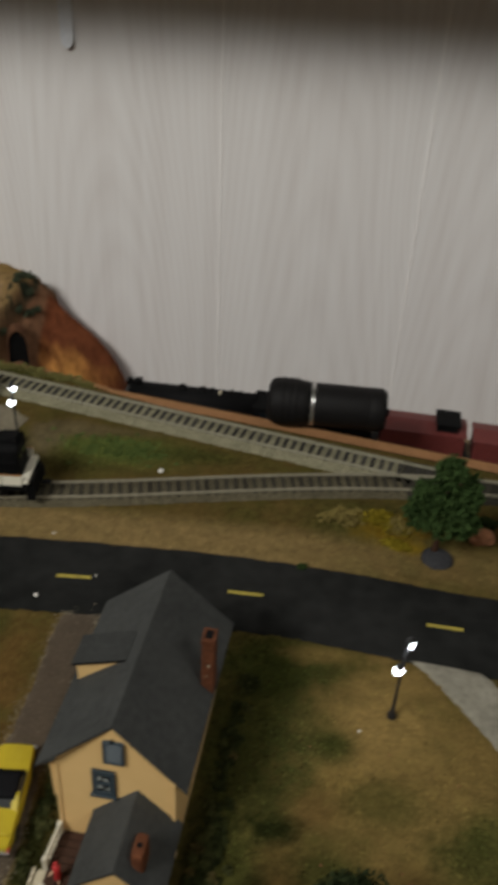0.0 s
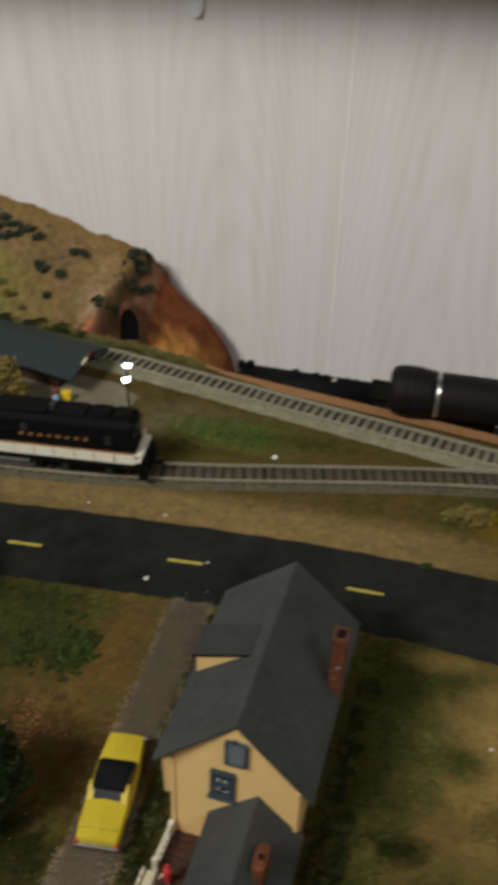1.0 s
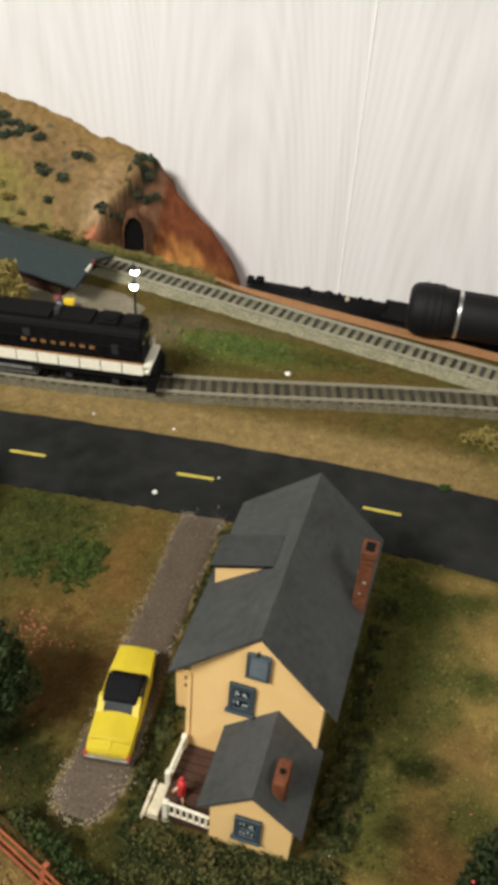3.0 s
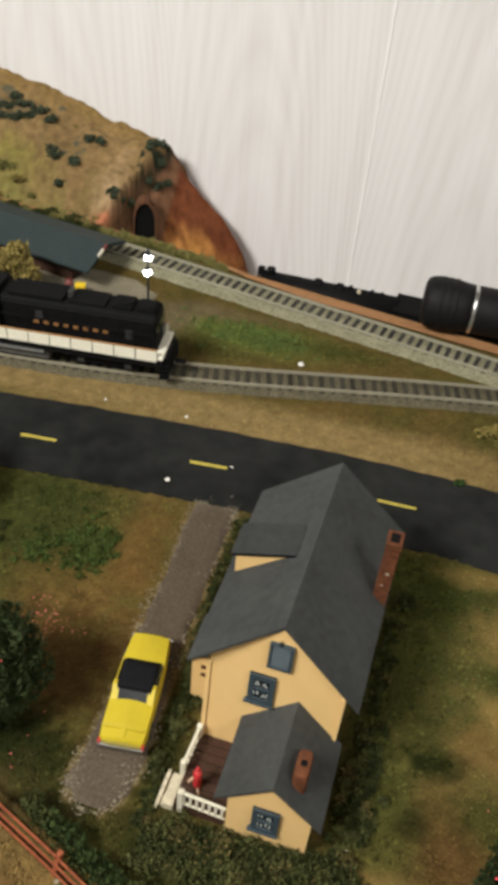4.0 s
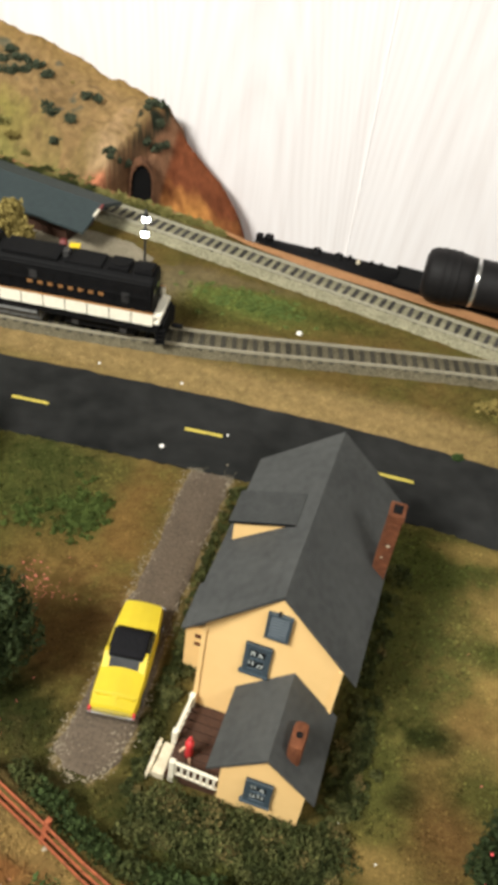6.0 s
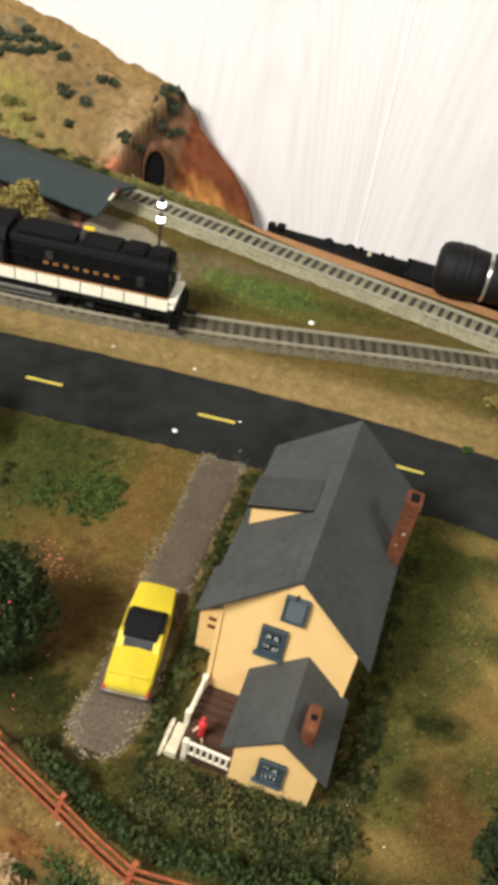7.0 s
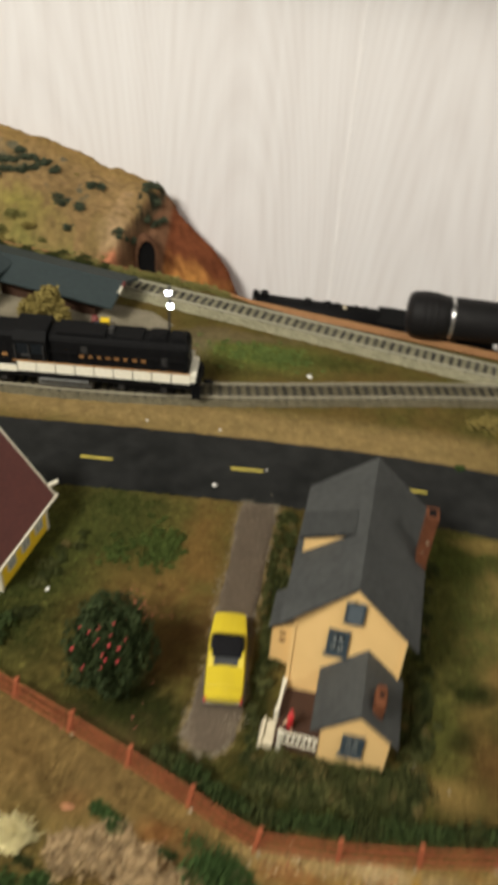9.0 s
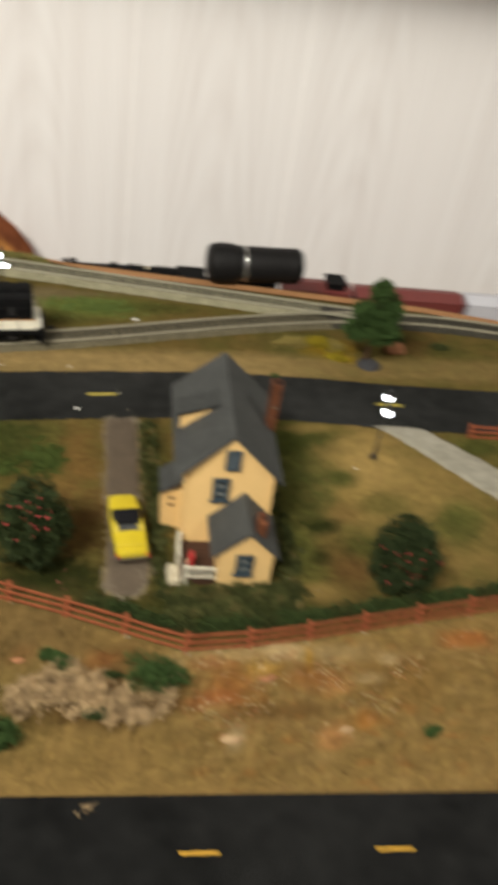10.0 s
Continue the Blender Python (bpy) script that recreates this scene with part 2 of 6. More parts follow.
M_TAN_TIPS = mat("tan_olive_foam", (0.160, 0.125, 0.046), (0.068, 0.054, 0.019), 350, 0.9, spec=0.1)
M_GLUE = mat("dried_glue", (0.30, 0.245, 0.165), (0.18, 0.14, 0.085), 900, 0.6)
M_YELLOWLEAF = mat("autumn_yellow_foam", (0.30, 0.235, 0.075), (0.13, 0.10, 0.03), 450, 0.9, spec=0.1)
M_GOLDFOAM = mat("golden_foam", (0.30, 0.230, 0.020), (0.17, 0.13, 0.012), 450, 0.9, spec=0.1)
M_STRAW = mat("dry_straw", (0.50, 0.355, 0.195), (0.095, 0.060, 0.030), 200, 0.9, vary=0.2, spec=0.1)
M_CREAM_TUFT = mat("cream_grass", (0.68, 0.60, 0.34), (0.52, 0.45, 0.22), 700, 0.9)
M_PETAL = mat("faded_petal", (0.42, 0.11, 0.08), (0.28, 0.08, 0.05), 900, 0.8, vary=0.15)
M_FLOWER = mat("coral_red_bloom", (0.62, 0.07, 0.075), (0.42, 0.035, 0.04), 900, 0.7, vary=0.15)
M_PEBBLE = mat("white_pebble", (0.75, 0.73, 0.68), (0.6, 0.58, 0.53), 900, 0.8)
M_HILL = mat("plaster_hill", (1.15, 1.12, 1.08), (0.72, 0.70, 0.68), 160, 0.95, 0.7, 420, attr="tint", big=0.45, spec=0.1)
M_ROCKFACE = mat("painted_rock", (0.14, 0.065, 0.035), (0.08, 0.04, 0.022), 300, 0.95, 1.0, 500, spec=0.1)
M_GREENROOF = mat("dark_green_roof", (0.028, 0.040, 0.041), (0.020, 0.029, 0.031), 350, 0.6, 0.2, 1500, spec=0.25)
M_MAROON = mat("maroon_roof", (0.088, 0.022, 0.017), (0.064, 0.016, 0.013), 500, 0.75, 0.3, 2200)
M_HOUSE_YELLOW = mat("bright_yellow_siding", (0.75, 0.52, 0.02), (0.66, 0.44, 0.02), 500, 0.6)
M_LAMP_POST = mat("black_lamp_post", (0.012, 0.012, 0.014), (0.02, 0.02, 0.022), 900, 0.45)
M_GLOBE = mat("lit_globe", (0.86, 0.94, 1.0), (0.86, 0.94, 1.0), 100, 0.4, emit=22.0)
M_RUBBER = mat("black_ribbed_rubber", (0.0060, 0.0056, 0.0056), (0.010, 0.0092, 0.0092), 900, 0.55, 0.3, 1500, spec=0.14)
M_SILVER = mat("silver_ring", (0.75, 0.74, 0.72), (0.55, 0.54, 0.53), 600, 0.25, metal=0.9)
M_ROOM = mat("room_paint", (0.22, 0.205, 0.185), (0.19, 0.175, 0.155), 12, 0.9)
M_FLOOR = mat("room_carpet", (0.20, 0.17, 0.14), (0.15, 0.125, 0.1), 160, 0.95, 0.5)
M_SHELFBOARD = mat("lower_board", (0.24, 0.17, 0.10), (0.17, 0.12, 0.07), 200, 0.9, 0.4)
M_PALE_CAR = mat("pale_grey_car", (0.50, 0.50, 0.54), (0.40, 0.40, 0.44), 500, 0.6)
M_DARKRED = mat("oxide_red_car", (0.150, 0.028, 0.024), (0.105, 0.020, 0.018), 500, 0.6)
M_BLUEBOX = mat("pale_blue_paint", (0.20, 0.32, 0.42), (0.16, 0.26, 0.35), 600, 0.6)


# ---- mesh helpers ----
def mesh_object(name, bm, material, parent=None, label="", smooth=False):
    me = bpy.data.meshes.new(name)
    bm.to_mesh(me)
    bm.free()
    me.materials.append(material)
    if smooth:
        for p in me.polygons:
            p.use_smooth = True
    ob = new(name, me)
    if parent:
        ob.parent = parent
    if label:
        ob["label"] = label
    return ob


def part(name, bm, material, parent, label="", smooth=False):
    return mesh_object(name, bm, material, parent, label, smooth)


def again(ob, x, y, z, turn=0.0, parent=None):
    """Another piece on the same mesh."""
    o = bpy.data.objects.new(ob.name.split(".")[0], ob.data)
    scene.collection.objects.link(o)
    o.parent = parent or ob.parent
    o.location, o.rotation_euler = (x, y, z), (0, 0, turn)
    return o


def box(x0, x1, y0, y1, z0, z1, bev=0.0, bm=None):
    bm = bm or bmesh.new()
    g = bmesh.ops.create_cube(bm, size=1.0)["verts"]
    for v in g:
        v.co = Vector(((x0 + x1) / 2 + v.co.x * (x1 - x0), (y0 + y1) / 2 + v.co.y * (y1 - y0), (z0 + z1) / 2 + v.co.z * (z1 - z0)))
    if bev:
        edges = list({e for v in g for e in v.link_edges})
        bmesh.ops.bevel(bm, geom=edges, offset=bev, segments=2, affect="EDGES", profile=0.6)
    return bm


def tube(p0, p1, r0, r1=None, n=10, bm=None):
    bm = bm or bmesh.new()
    p0, p1 = Vector(p0), Vector(p1)
    q = (p1 - p0).to_track_quat("Z", "Y").to_matrix()
    rings = []
    for p, r in ((p0, r0), (p1, r0 if r1 is None else r1)):
        rings.append([bm.verts.new(p + q @ Vector((r * math.cos(2 * math.pi * i / n), r * math.sin(2 * math.pi * i / n), 0))) for i in range(n)])
    for i in range(n):
        bm.faces.new((rings[0][i], rings[0][(i + 1) % n], rings[1][(i + 1) % n], rings[1][i]))
    bm.faces.new(rings[0][::-1])
    bm.faces.new(rings[1])
    return bm


def lathe(profile, n=16, bm=None, at=(0, 0, 0)):
    """A turned solid: profile is (radius, height) from the bottom up."""
    bm = bm or bmesh.new()
    rings = [[bm.verts.new((at[0] + r * math.cos(2 * math.pi * i / n), at[1] + r * math.sin(2 * math.pi * i / n), at[2] + z)) for i in range(n)] for r, z in profile]
    for a, b in zip(rings, rings[1:]):
        for i in range(n):
            bm.faces.new((a[i], a[(i + 1) % n], b[(i + 1) % n], b[i]))
    bm.faces.new(rings[0][::-1])
    bm.faces.new(rings[-1])
    bmesh.ops.recalc_face_normals(bm, faces=bm.faces)
    return bm


def prism(poly, a0, a1, axis="y", bm=None):
    """A polygon drawn in the plane across the axis, made solid from a0 to a1."""
    bm = bm or bmesh.new()

    def at(p, a):
        return {"y": (p[0], a, p[1]), "x": (a, p[0], p[1]), "z": (p[0], p[1], a)}[axis]

    lo, hi = [bm.verts.new(at(p, a0)) for p in poly], [bm.verts.new(at(p, a1)) for p in poly]
    k = len(poly)
    for i in range(k):
        bm.faces.new((lo[i], lo[(i + 1) % k], hi[(i + 1) % k], hi[i]))
    bm.faces.new(lo[::-1])
    bm.faces.new(hi)
    bmesh.ops.recalc_face_normals(bm, faces=bm.faces)
    return bm


def raw_mesh(name, verts, faces, material, tints=None, parent=None, smooth=True):
    me = bpy.data.meshes.new(name)
    me.from_pydata(verts, [], faces)
    if tints is not None:
        at = me.color_attributes.new("tint", "FLOAT_COLOR", "POINT")
        at.data.foreach_set("color", np.concatenate([np.asarray(tints), np.ones((len(tints), 1))], 1).astype(np.float32).ravel())
    me.materials.append(material)
    if smooth:
        me.polygons.foreach_set("use_smooth", [True] * len(me.polygons))
    ob = new(name, me)
    ob.parent = parent
    return ob


def thing(name, x, y, z, turn=0.0):
    o = new(name)
    o.empty_display_size = 0.005
    o.location, o.rotation_euler = (x, y, z), (0, 0, radians(turn))
    return o


def curve_points(pts, step):
    """A smooth line through the points, walked in equal steps: (x, y, angle)."""
    p = np.array(pts, float)
    t = np.concatenate([[0], np.cumsum(np.hypot(*np.diff(p, axis=0).T))])
    fine = np.linspace(0, t[-1], 1200)
    x, y = np.interp(fine, t, p[:, 0]), np.interp(fine, t, p[:, 1])
    k = np.ones(121) / 121
    xs, ys = np.convolve(np.pad(x, 60, "edge"), k, "valid"), np.convolve(np.pad(y, 60, "edge"), k, "valid")
    d = np.concatenate([[0], np.cumsum(np.hypot(np.diff(xs), np.diff(ys)))])
    s = np.arange(0, d[-1], step)
    xo, yo = np.interp(s, d, xs), np.interp(s, d, ys)
    return list(zip(xo, yo, np.arctan2(np.gradient(yo), np.gradient(xo))))


def ribbon(line, half, section, bm=None):
    """A strip along a line; section is (offset, height) across it."""
    bm = bm or bmesh.new()
    rows = []
    for x, y, a in line:
        rows.append([bm.verts.new((x - math.sin(a) * o * half, y + math.cos(a) * o * half, z)) for o, z in section])
    for r, s in zip(rows, rows[1:]):
        for i in range(len(section) - 1):
            bm.faces.new((r[i], s[i], s[i + 1], r[i + 1]))
    bmesh.ops.recalc_face_normals(bm, faces=bm.faces)
    return bm


def foliage(rx, ry, rz, count, size, rng, shell=0.45, lumps=3.0, bm=None, at=(0, 0, 0), flat=0.5, base=-0.35):
    """A crown of many small folded leaves on an uneven ellipsoid with gaps."""
    bm = bm or bmesh.new()
    made = 0
    while made < count:
        d = Vector((rng.gauss(0, 1), rng.gauss(0, 1), rng.gauss(0, 1))).normalized()
        if d.z < base:
            continue
        lump = 0.80 + 0.34 * noise.noise(d * lumps + Vector((at[0] * 60, at[1] * 60, 3.1)))
        r = lump * (1 - shell * rng.random() ** 1.6)
        c = Vector((at[0] + d.x * rx * r, at[1] + d.y * ry * r, at[2] + d.z * rz * r))
        e = Euler((rng.random() * 6.3, rng.random() * 6.3, rng.random() * 6.3)).to_matrix()
        s = size * (0.6 + 0.8 * rng.random())
        v = [bm.verts.new(c + e @ Vector(q)) for q in ((-s, 0, 0), (0, -s * flat, s * 0.25), (s, 0, 0), (0, s * flat, s * 0.25))]
        bm.faces.new((v[0], v[1], v[2]))
        bm.faces.new((v[0], v[2], v[3]))
        made += 1
    return bm


# ---- plan lines ----
FENCE_X = [-0.70, -0.40, -0.231, -0.199, -0.167, -0.135, -0.103, -0.085, -0.0705, -0.0355, -0.0005, 0.034, 0.069, 0.104, 0.139, 0.60]
FENCE_Y = [0.430, 0.312, 0.2465, 0.234, 0.2212, 0.2085, 0.1945, 0.186, 0.1805, 0.1815, 0.1852, 0.190, 0.1945, 0.199, 0.2035, 0.262]
LOW = -0.062


def fence_y(x):
    return np.interp(x, FENCE_X, FENCE_Y)


def front_edge_y(x):
    return 0.124 - 0.07 * x


def board_y(x):
    return 0.6208 - 0.17 * np.clip(x, -0.8, 0.2) - 0.28 * np.clip(x - 0.2, 0, 1) - 0.009 * np.clip((x + 0.19) / 0.05, 0, 1)


def bank_share(x, y):
    f, e = fence_y(x) - 0.0035, front_edge_y(x) + 0.002
    return np.clip((f - y) / (f - e), 0, 1)


def height(x, y):
    s = bank_share(x, y)
    return LOW * (0.35 * s + 0.65 * s * s * (3 - 2 * s))


MAIN_TRACK = [(-0.75, 0.50), (-0.45, 0.481), (-0.36, 0.480), (-0.26, 0.482), (-0.157, 0.494), (-0.087, 0.510), (-0.015, 0.527), (0.045, 0.540), (0.10, 0.5485), (0.16, 0.552), (0.22, 0.5475), (0.265, 0.538), (0.45, 0.48), (0.6, 0.42)]
REAR_TRACK = [(-0.75, 0.735), (-0.33, 0.651), (-0.255, 0.636), (-0.13, 0.610), (-0.06, 0.5945), (0.03, 0.576), (0.10, 0.561), (0.145, 0.5535)]
ROAD = [(-0.75, 0.365), (-0.45, 0.395), (-0.25, 0.4145), (-0.16, 0.421), (-0.06, 0.4255), (0.03, 0.425), (0.08, 0.4185), (0.14, 0.4115), (0.23, 0.4065), (0.60, 0.375)]


def near_line(x, y, pts):
    """How far each point lies from a line of points."""
    best = np.full(np.shape(x), 9.0)
    for (ax, ay), (bx, by) in zip(pts, pts[1:]):
        t = np.clip(((x - ax) * (bx - ax) + (y - ay) * (by - ay)) / ((bx - ax) ** 2 + (by - ay) ** 2), 0, 1)
        best = np.minimum(best, np.hypot(x - ax - t * (bx - ax), y - ay - t * (by - ay)))
    return best


# driveway edges, from the road to the lawn end
left = [(-0.1085, 0.3905), (-0.1108, 0.377), (-0.1095, 0.345), (-0.1115, 0.305), (-0.1105, 0.270), (-0.1130, 0.240), (-0.1150, 0.2250), (-0.1085, 0.2190)]
right = [(-0.0870, 0.3925), (-0.0875, 0.377), (-0.0885, 0.345), (-0.0895, 0.305), (-0.0880, 0.270), (-0.0870, 0.240), (-0.0895, 0.2260), (-0.0960, 0.2180)]

# ---- ground colours: sprinkled scatter, plus shade painted in as dark patches ----
OCHRE, BROWN, OLIVE = (0.215, 0.140, 0.055), (0.095, 0.055, 0.024), (0.074, 0.094, 0.029)
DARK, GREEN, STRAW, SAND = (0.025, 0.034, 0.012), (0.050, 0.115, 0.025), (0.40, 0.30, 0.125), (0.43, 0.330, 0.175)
RUST, CREAM, GOLD = (0.38, 0.145, 0.045), (0.58, 0.47, 0.30), (0.52, 0.31, 0.05)
GRASS, LAWN = (0.150, 0.205, 0.064), (0.086, 0.106, 0.036)
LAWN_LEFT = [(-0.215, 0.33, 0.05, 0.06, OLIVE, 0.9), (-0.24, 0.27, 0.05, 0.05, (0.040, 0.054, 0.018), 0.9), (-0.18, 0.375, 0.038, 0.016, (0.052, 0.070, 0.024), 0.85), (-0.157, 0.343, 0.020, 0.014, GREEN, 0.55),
             # brown right of the bush is its cast shadow, painted in
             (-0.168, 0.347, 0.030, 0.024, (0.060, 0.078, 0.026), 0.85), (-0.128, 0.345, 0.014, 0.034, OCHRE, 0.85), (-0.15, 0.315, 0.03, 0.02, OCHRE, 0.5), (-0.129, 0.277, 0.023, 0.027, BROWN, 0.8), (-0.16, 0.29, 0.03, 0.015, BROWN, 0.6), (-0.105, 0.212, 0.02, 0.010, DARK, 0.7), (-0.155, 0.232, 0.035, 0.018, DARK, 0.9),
             # dark round the bush is low growth and painted shade together
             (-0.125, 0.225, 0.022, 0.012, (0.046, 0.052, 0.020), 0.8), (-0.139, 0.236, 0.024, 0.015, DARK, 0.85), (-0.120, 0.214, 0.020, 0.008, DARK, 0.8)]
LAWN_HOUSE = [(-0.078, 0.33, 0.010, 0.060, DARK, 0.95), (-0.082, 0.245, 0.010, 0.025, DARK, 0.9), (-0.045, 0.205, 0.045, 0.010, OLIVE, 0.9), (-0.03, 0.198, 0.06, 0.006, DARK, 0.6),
              # dark fringe by the right wall: low growth with painted shade
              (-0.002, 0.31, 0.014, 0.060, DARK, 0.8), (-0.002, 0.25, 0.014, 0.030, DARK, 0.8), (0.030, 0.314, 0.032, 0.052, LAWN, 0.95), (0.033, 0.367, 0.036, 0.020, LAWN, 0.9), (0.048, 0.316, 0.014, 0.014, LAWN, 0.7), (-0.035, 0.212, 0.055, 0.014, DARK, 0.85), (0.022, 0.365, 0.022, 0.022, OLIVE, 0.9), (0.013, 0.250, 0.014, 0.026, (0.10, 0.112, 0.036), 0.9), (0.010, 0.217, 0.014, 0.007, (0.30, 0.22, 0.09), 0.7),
              (0.025, 0.380, 0.030, 0.012, OLIVE, 0.7), (0.045, 0.382, 0.022, 0.006, STRAW, 0.6)]
# brown left of the right bush: soil and painted bush shadow
LAWN_RIGHT = [(0.10, 0.30, 0.055, 0.075, (0.36, 0.275, 0.115), 0.7), (0.065, 0.301, 0.020, 0.016, (0.40, 0.30, 0.12), 0.7), (0.056, 0.3227, 0.010, 0.009, OLIVE, 0.7), (0.039, 0.248, 0.016, 0.020, (0.20, 0.130, 0.056), 0.7), (0.134, 0.284, 0.016, 0.014, GREEN, 0.5), (0.081, 0.345, 0.027, 0.030, (0.46, 0.345, 0.15), 0.8), (0.046, 0.289, 0.014, 0.012, (0.24, 0.165, 0.07), 0.7), (0.055, 0.325, 0.010, 0.008, OLIVE, 0.8), (0.080, 0.295, 0.020, 0.012, OLIVE, 0.6),
              (0.095, 0.255, 0.022, 0.016, STRAW, 0.6), (0.055, 0.255, 0.020, 0.012, OLIVE, 0.8), (0.120, 0.270, 0.020, 0.018, OLIVE, 0.8), (0.175, 0.36, 0.022, 0.012, OLIVE, 0.9),
              # the two dark spots are soft shadows painted on the lawn
              (0.036, 0.234, 0.014, 0.012, (0.17, 0.105, 0.046), 0.7), (0.0145, 0.2185, 0.016, 0.007, STRAW, 0.3), (0.027, 0.275, 0.013, 0.007, DARK, 0.95), (0.022, 0.246, 0.007, 0.008, DARK, 0.7)]
BEHIND_ROAD = [(-0.119, 0.558, 0.050, 0.020, GRASS, 1.0), (-0.150, 0.560, 0.016, 0.008, GRASS, 0.7), (-0.06, 0.559, 0.035, 0.008, OLIVE, 0.7), (-0.15, 0.535, 0.03, 0.012, OLIVE, 0.6), (-0.20, 0.53, 0.05, 0.03, BROWN, 0.3), (-0.176, 0.562, 0.016, 0.018, (0.23, 0.20, 0.14), 0.8), (-0.158, 0.578, 0.024, 0.010, (0.225, 0.195, 0.125), 0.85), (-0.120, 0.580, 0.030, 0.006, (0.20, 0.165, 0.10), 0.7),
               (0.065, 0.505, 0.030, 0.020, OLIVE, 0.6), (0.086, 0.498, 0.022, 0.015, (0.40, 0.27, 0.035), 0.85), (0.100, 0.482, 0.012, 0.006, (0.42, 0.30, 0.03), 0.8), (0.17, 0.51, 0.03, 0.02, BROWN, 0.6), (0.20, 0.50, 0.02, 0.012, OLIVE, 0.6), (-0.25, 0.655, 0.12, 0.012, OLIVE, 0.8)]
BANK = [(-0.150, 0.1995, 0.034, 0.010, (0.17, 0.115, 0.052), 0.7), (-0.110, 0.184, 0.026, 0.009, (0.17, 0.115, 0.052), 0.7), (-0.205, 0.219, 0.045, 0.012, (0.17, 0.115, 0.052), 0.6),
        (-0.125, 0.170, 0.036, 0.008, BROWN, 0.95), (-0.095, 0.162, 0.026, 0.006, BROWN, 0.9), (-0.19, 0.166, 0.03, 0.010, BROWN, 0.5), (-0.161, 0.191, 0.009, 0.004, (0.26, 0.115, 0.050), 0.6), (-0.115, 0.1815, 0.012, 0.004, (0.28, 0.125, 0.052), 0.7), (-0.185, 0.205, 0.060, 0.022, (0.19, 0.142, 0.072), 0.6),
        (-0.20, 0.17, 0.05, 0.02, OLIVE, 0.4), (-0.22, 0.21, 0.06, 0.02, OCHRE, 0.4), (-0.01, 0.1755, 0.07, 0.004, CREAM, 0.35), (0.056, 0.167, 0.030, 0.010, (0.25, 0.16, 0.06), 0.7),
        (-0.045, 0.163, 0.016, 0.006, RUST, 0.55), (-0.028, 0.1690, 0.009, 0.003, (0.50, 0.32, 0.09), 0.7), (-0.016, 0.1765, 0.010, 0.003, CREAM, 0.6), (-0.001, 0.1725, 0.002, 0.005, GOLD, 0.9), (0.002, 0.166, 0.016, 0.004, (0.34, 0.14, 0.05), 0.6),
        (-0.0432, 0.148, 0.005, 0.004, CREAM, 0.9), (-0.056, 0.1595, 0.016, 0.002, (0.42, 0.16, 0.07), 0.7), (-0.060, 0.1715, 0.010, 0.003, (0.38, 0.18, 0.08), 0.6), (0.015, 0.1455, 0.010, 0.004, (0.50, 0.28, 0.13), 0.8), (0.035, 0.1505, 0.010, 0.003, (0.52, 0.24, 0.07), 0.8),
        (0.015, 0.163, 0.009, 0.003, (0.50, 0.27, 0.12), 0.7), (0.036, 0.166, 0.009, 0.002, CREAM, 0.6), (0.048, 0.173, 0.007, 0.002, CREAM, 0.6), (0.100, 0.182, 0.016, 0.004, (0.45, 0.17, 0.06), 0.7), (-0.02, 0.155, 0.03, 0.003, (0.16, 0.09, 0.04), 0.6)]


def ground_tint(x, y):
    """Colour of the scatter and its painted shade at each point."""
    n1 = np.array([noise.noise((a * 60, b * 60, 0.3)) for a, b in zip(x, y)])
    n2 = np.array([noise.noise((a * 220, b * 220, 7.7)) for a, b in zip(x, y)])
    n3 = np.array([noise.noise((a * 700, b * 700, 2.2)) for a, b in zip(x, y)])
    c = np.ones((len(x), 3)) * (0.185, 0.140, 0.056)
    w = np.clip(0.5 + 0.9 * n1 + 0.5 * n2, 0, 1)[:, None]
    c = c * (1 - w * 0.6) + np.array((0.098, 0.108, 0.034)) * w * 0.7
    strip = (np.clip(1.6 - np.abs(y - 0.468) / 0.016, 0, 1) * (1 - 0.6 * np.clip(x / 0.10, 0, 1)))[:, None]
    c = c * (1 - strip * 0.8) + np.array(SAND) * strip * 0.8
    share = bank_share(x, y)[:, None]
    on_bank = (share > 0.01) * 1.0
    c = c * (1 - on_bank * 0.8) + np.array((0.315, 0.222, 0.098)) * on_bank * 0.85
    n4 = np.array([noise.noise((a * 110, b * 520, 4.4)) for a, b in zip(x, y)])
    n5 = np.array([noise.noise((a * 260, b * 700, 9.1)) for a, b in zip(x, y)])
    stony = on_bank * np.clip((x + 0.085) / 0.03, 0, 1)[:, None] * np.clip((0.16 - x) / 0.05, 0, 1)[:, None]
    for colour, layer in ((RUST, 0.7 * n4 - 0.05), ((0.48, 0.36, 0.18), -n4 + 0.6 * n5), ((0.17, 0.10, 0.045), n5 - 0.5 * n4)):
        f = np.clip(layer * 2.2 - 0.5, 0, 0.45)[:, None] * stony
        c = c * (1 - f) + np.array(colour) * f
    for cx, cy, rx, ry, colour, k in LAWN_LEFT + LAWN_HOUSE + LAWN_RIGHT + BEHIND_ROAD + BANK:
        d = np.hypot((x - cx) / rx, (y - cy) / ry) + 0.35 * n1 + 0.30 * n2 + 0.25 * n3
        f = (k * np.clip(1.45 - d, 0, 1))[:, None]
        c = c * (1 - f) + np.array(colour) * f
    edge = np.minimum(near_line(x, y, left), near_line(x, y, right))
    f = np.clip(0.55 - edge / 0.0026 + 1.3 * n3 + 1.3 * n2, 0, 0.45)[:, None]
    c = c * (1 - f) + np.array((0.40, 0.31, 0.19)) * f
    return np.clip(c * 0.60 * (1 + 0.25 * n3 + 0.15 * n2)[:, None], 0.005, 1)


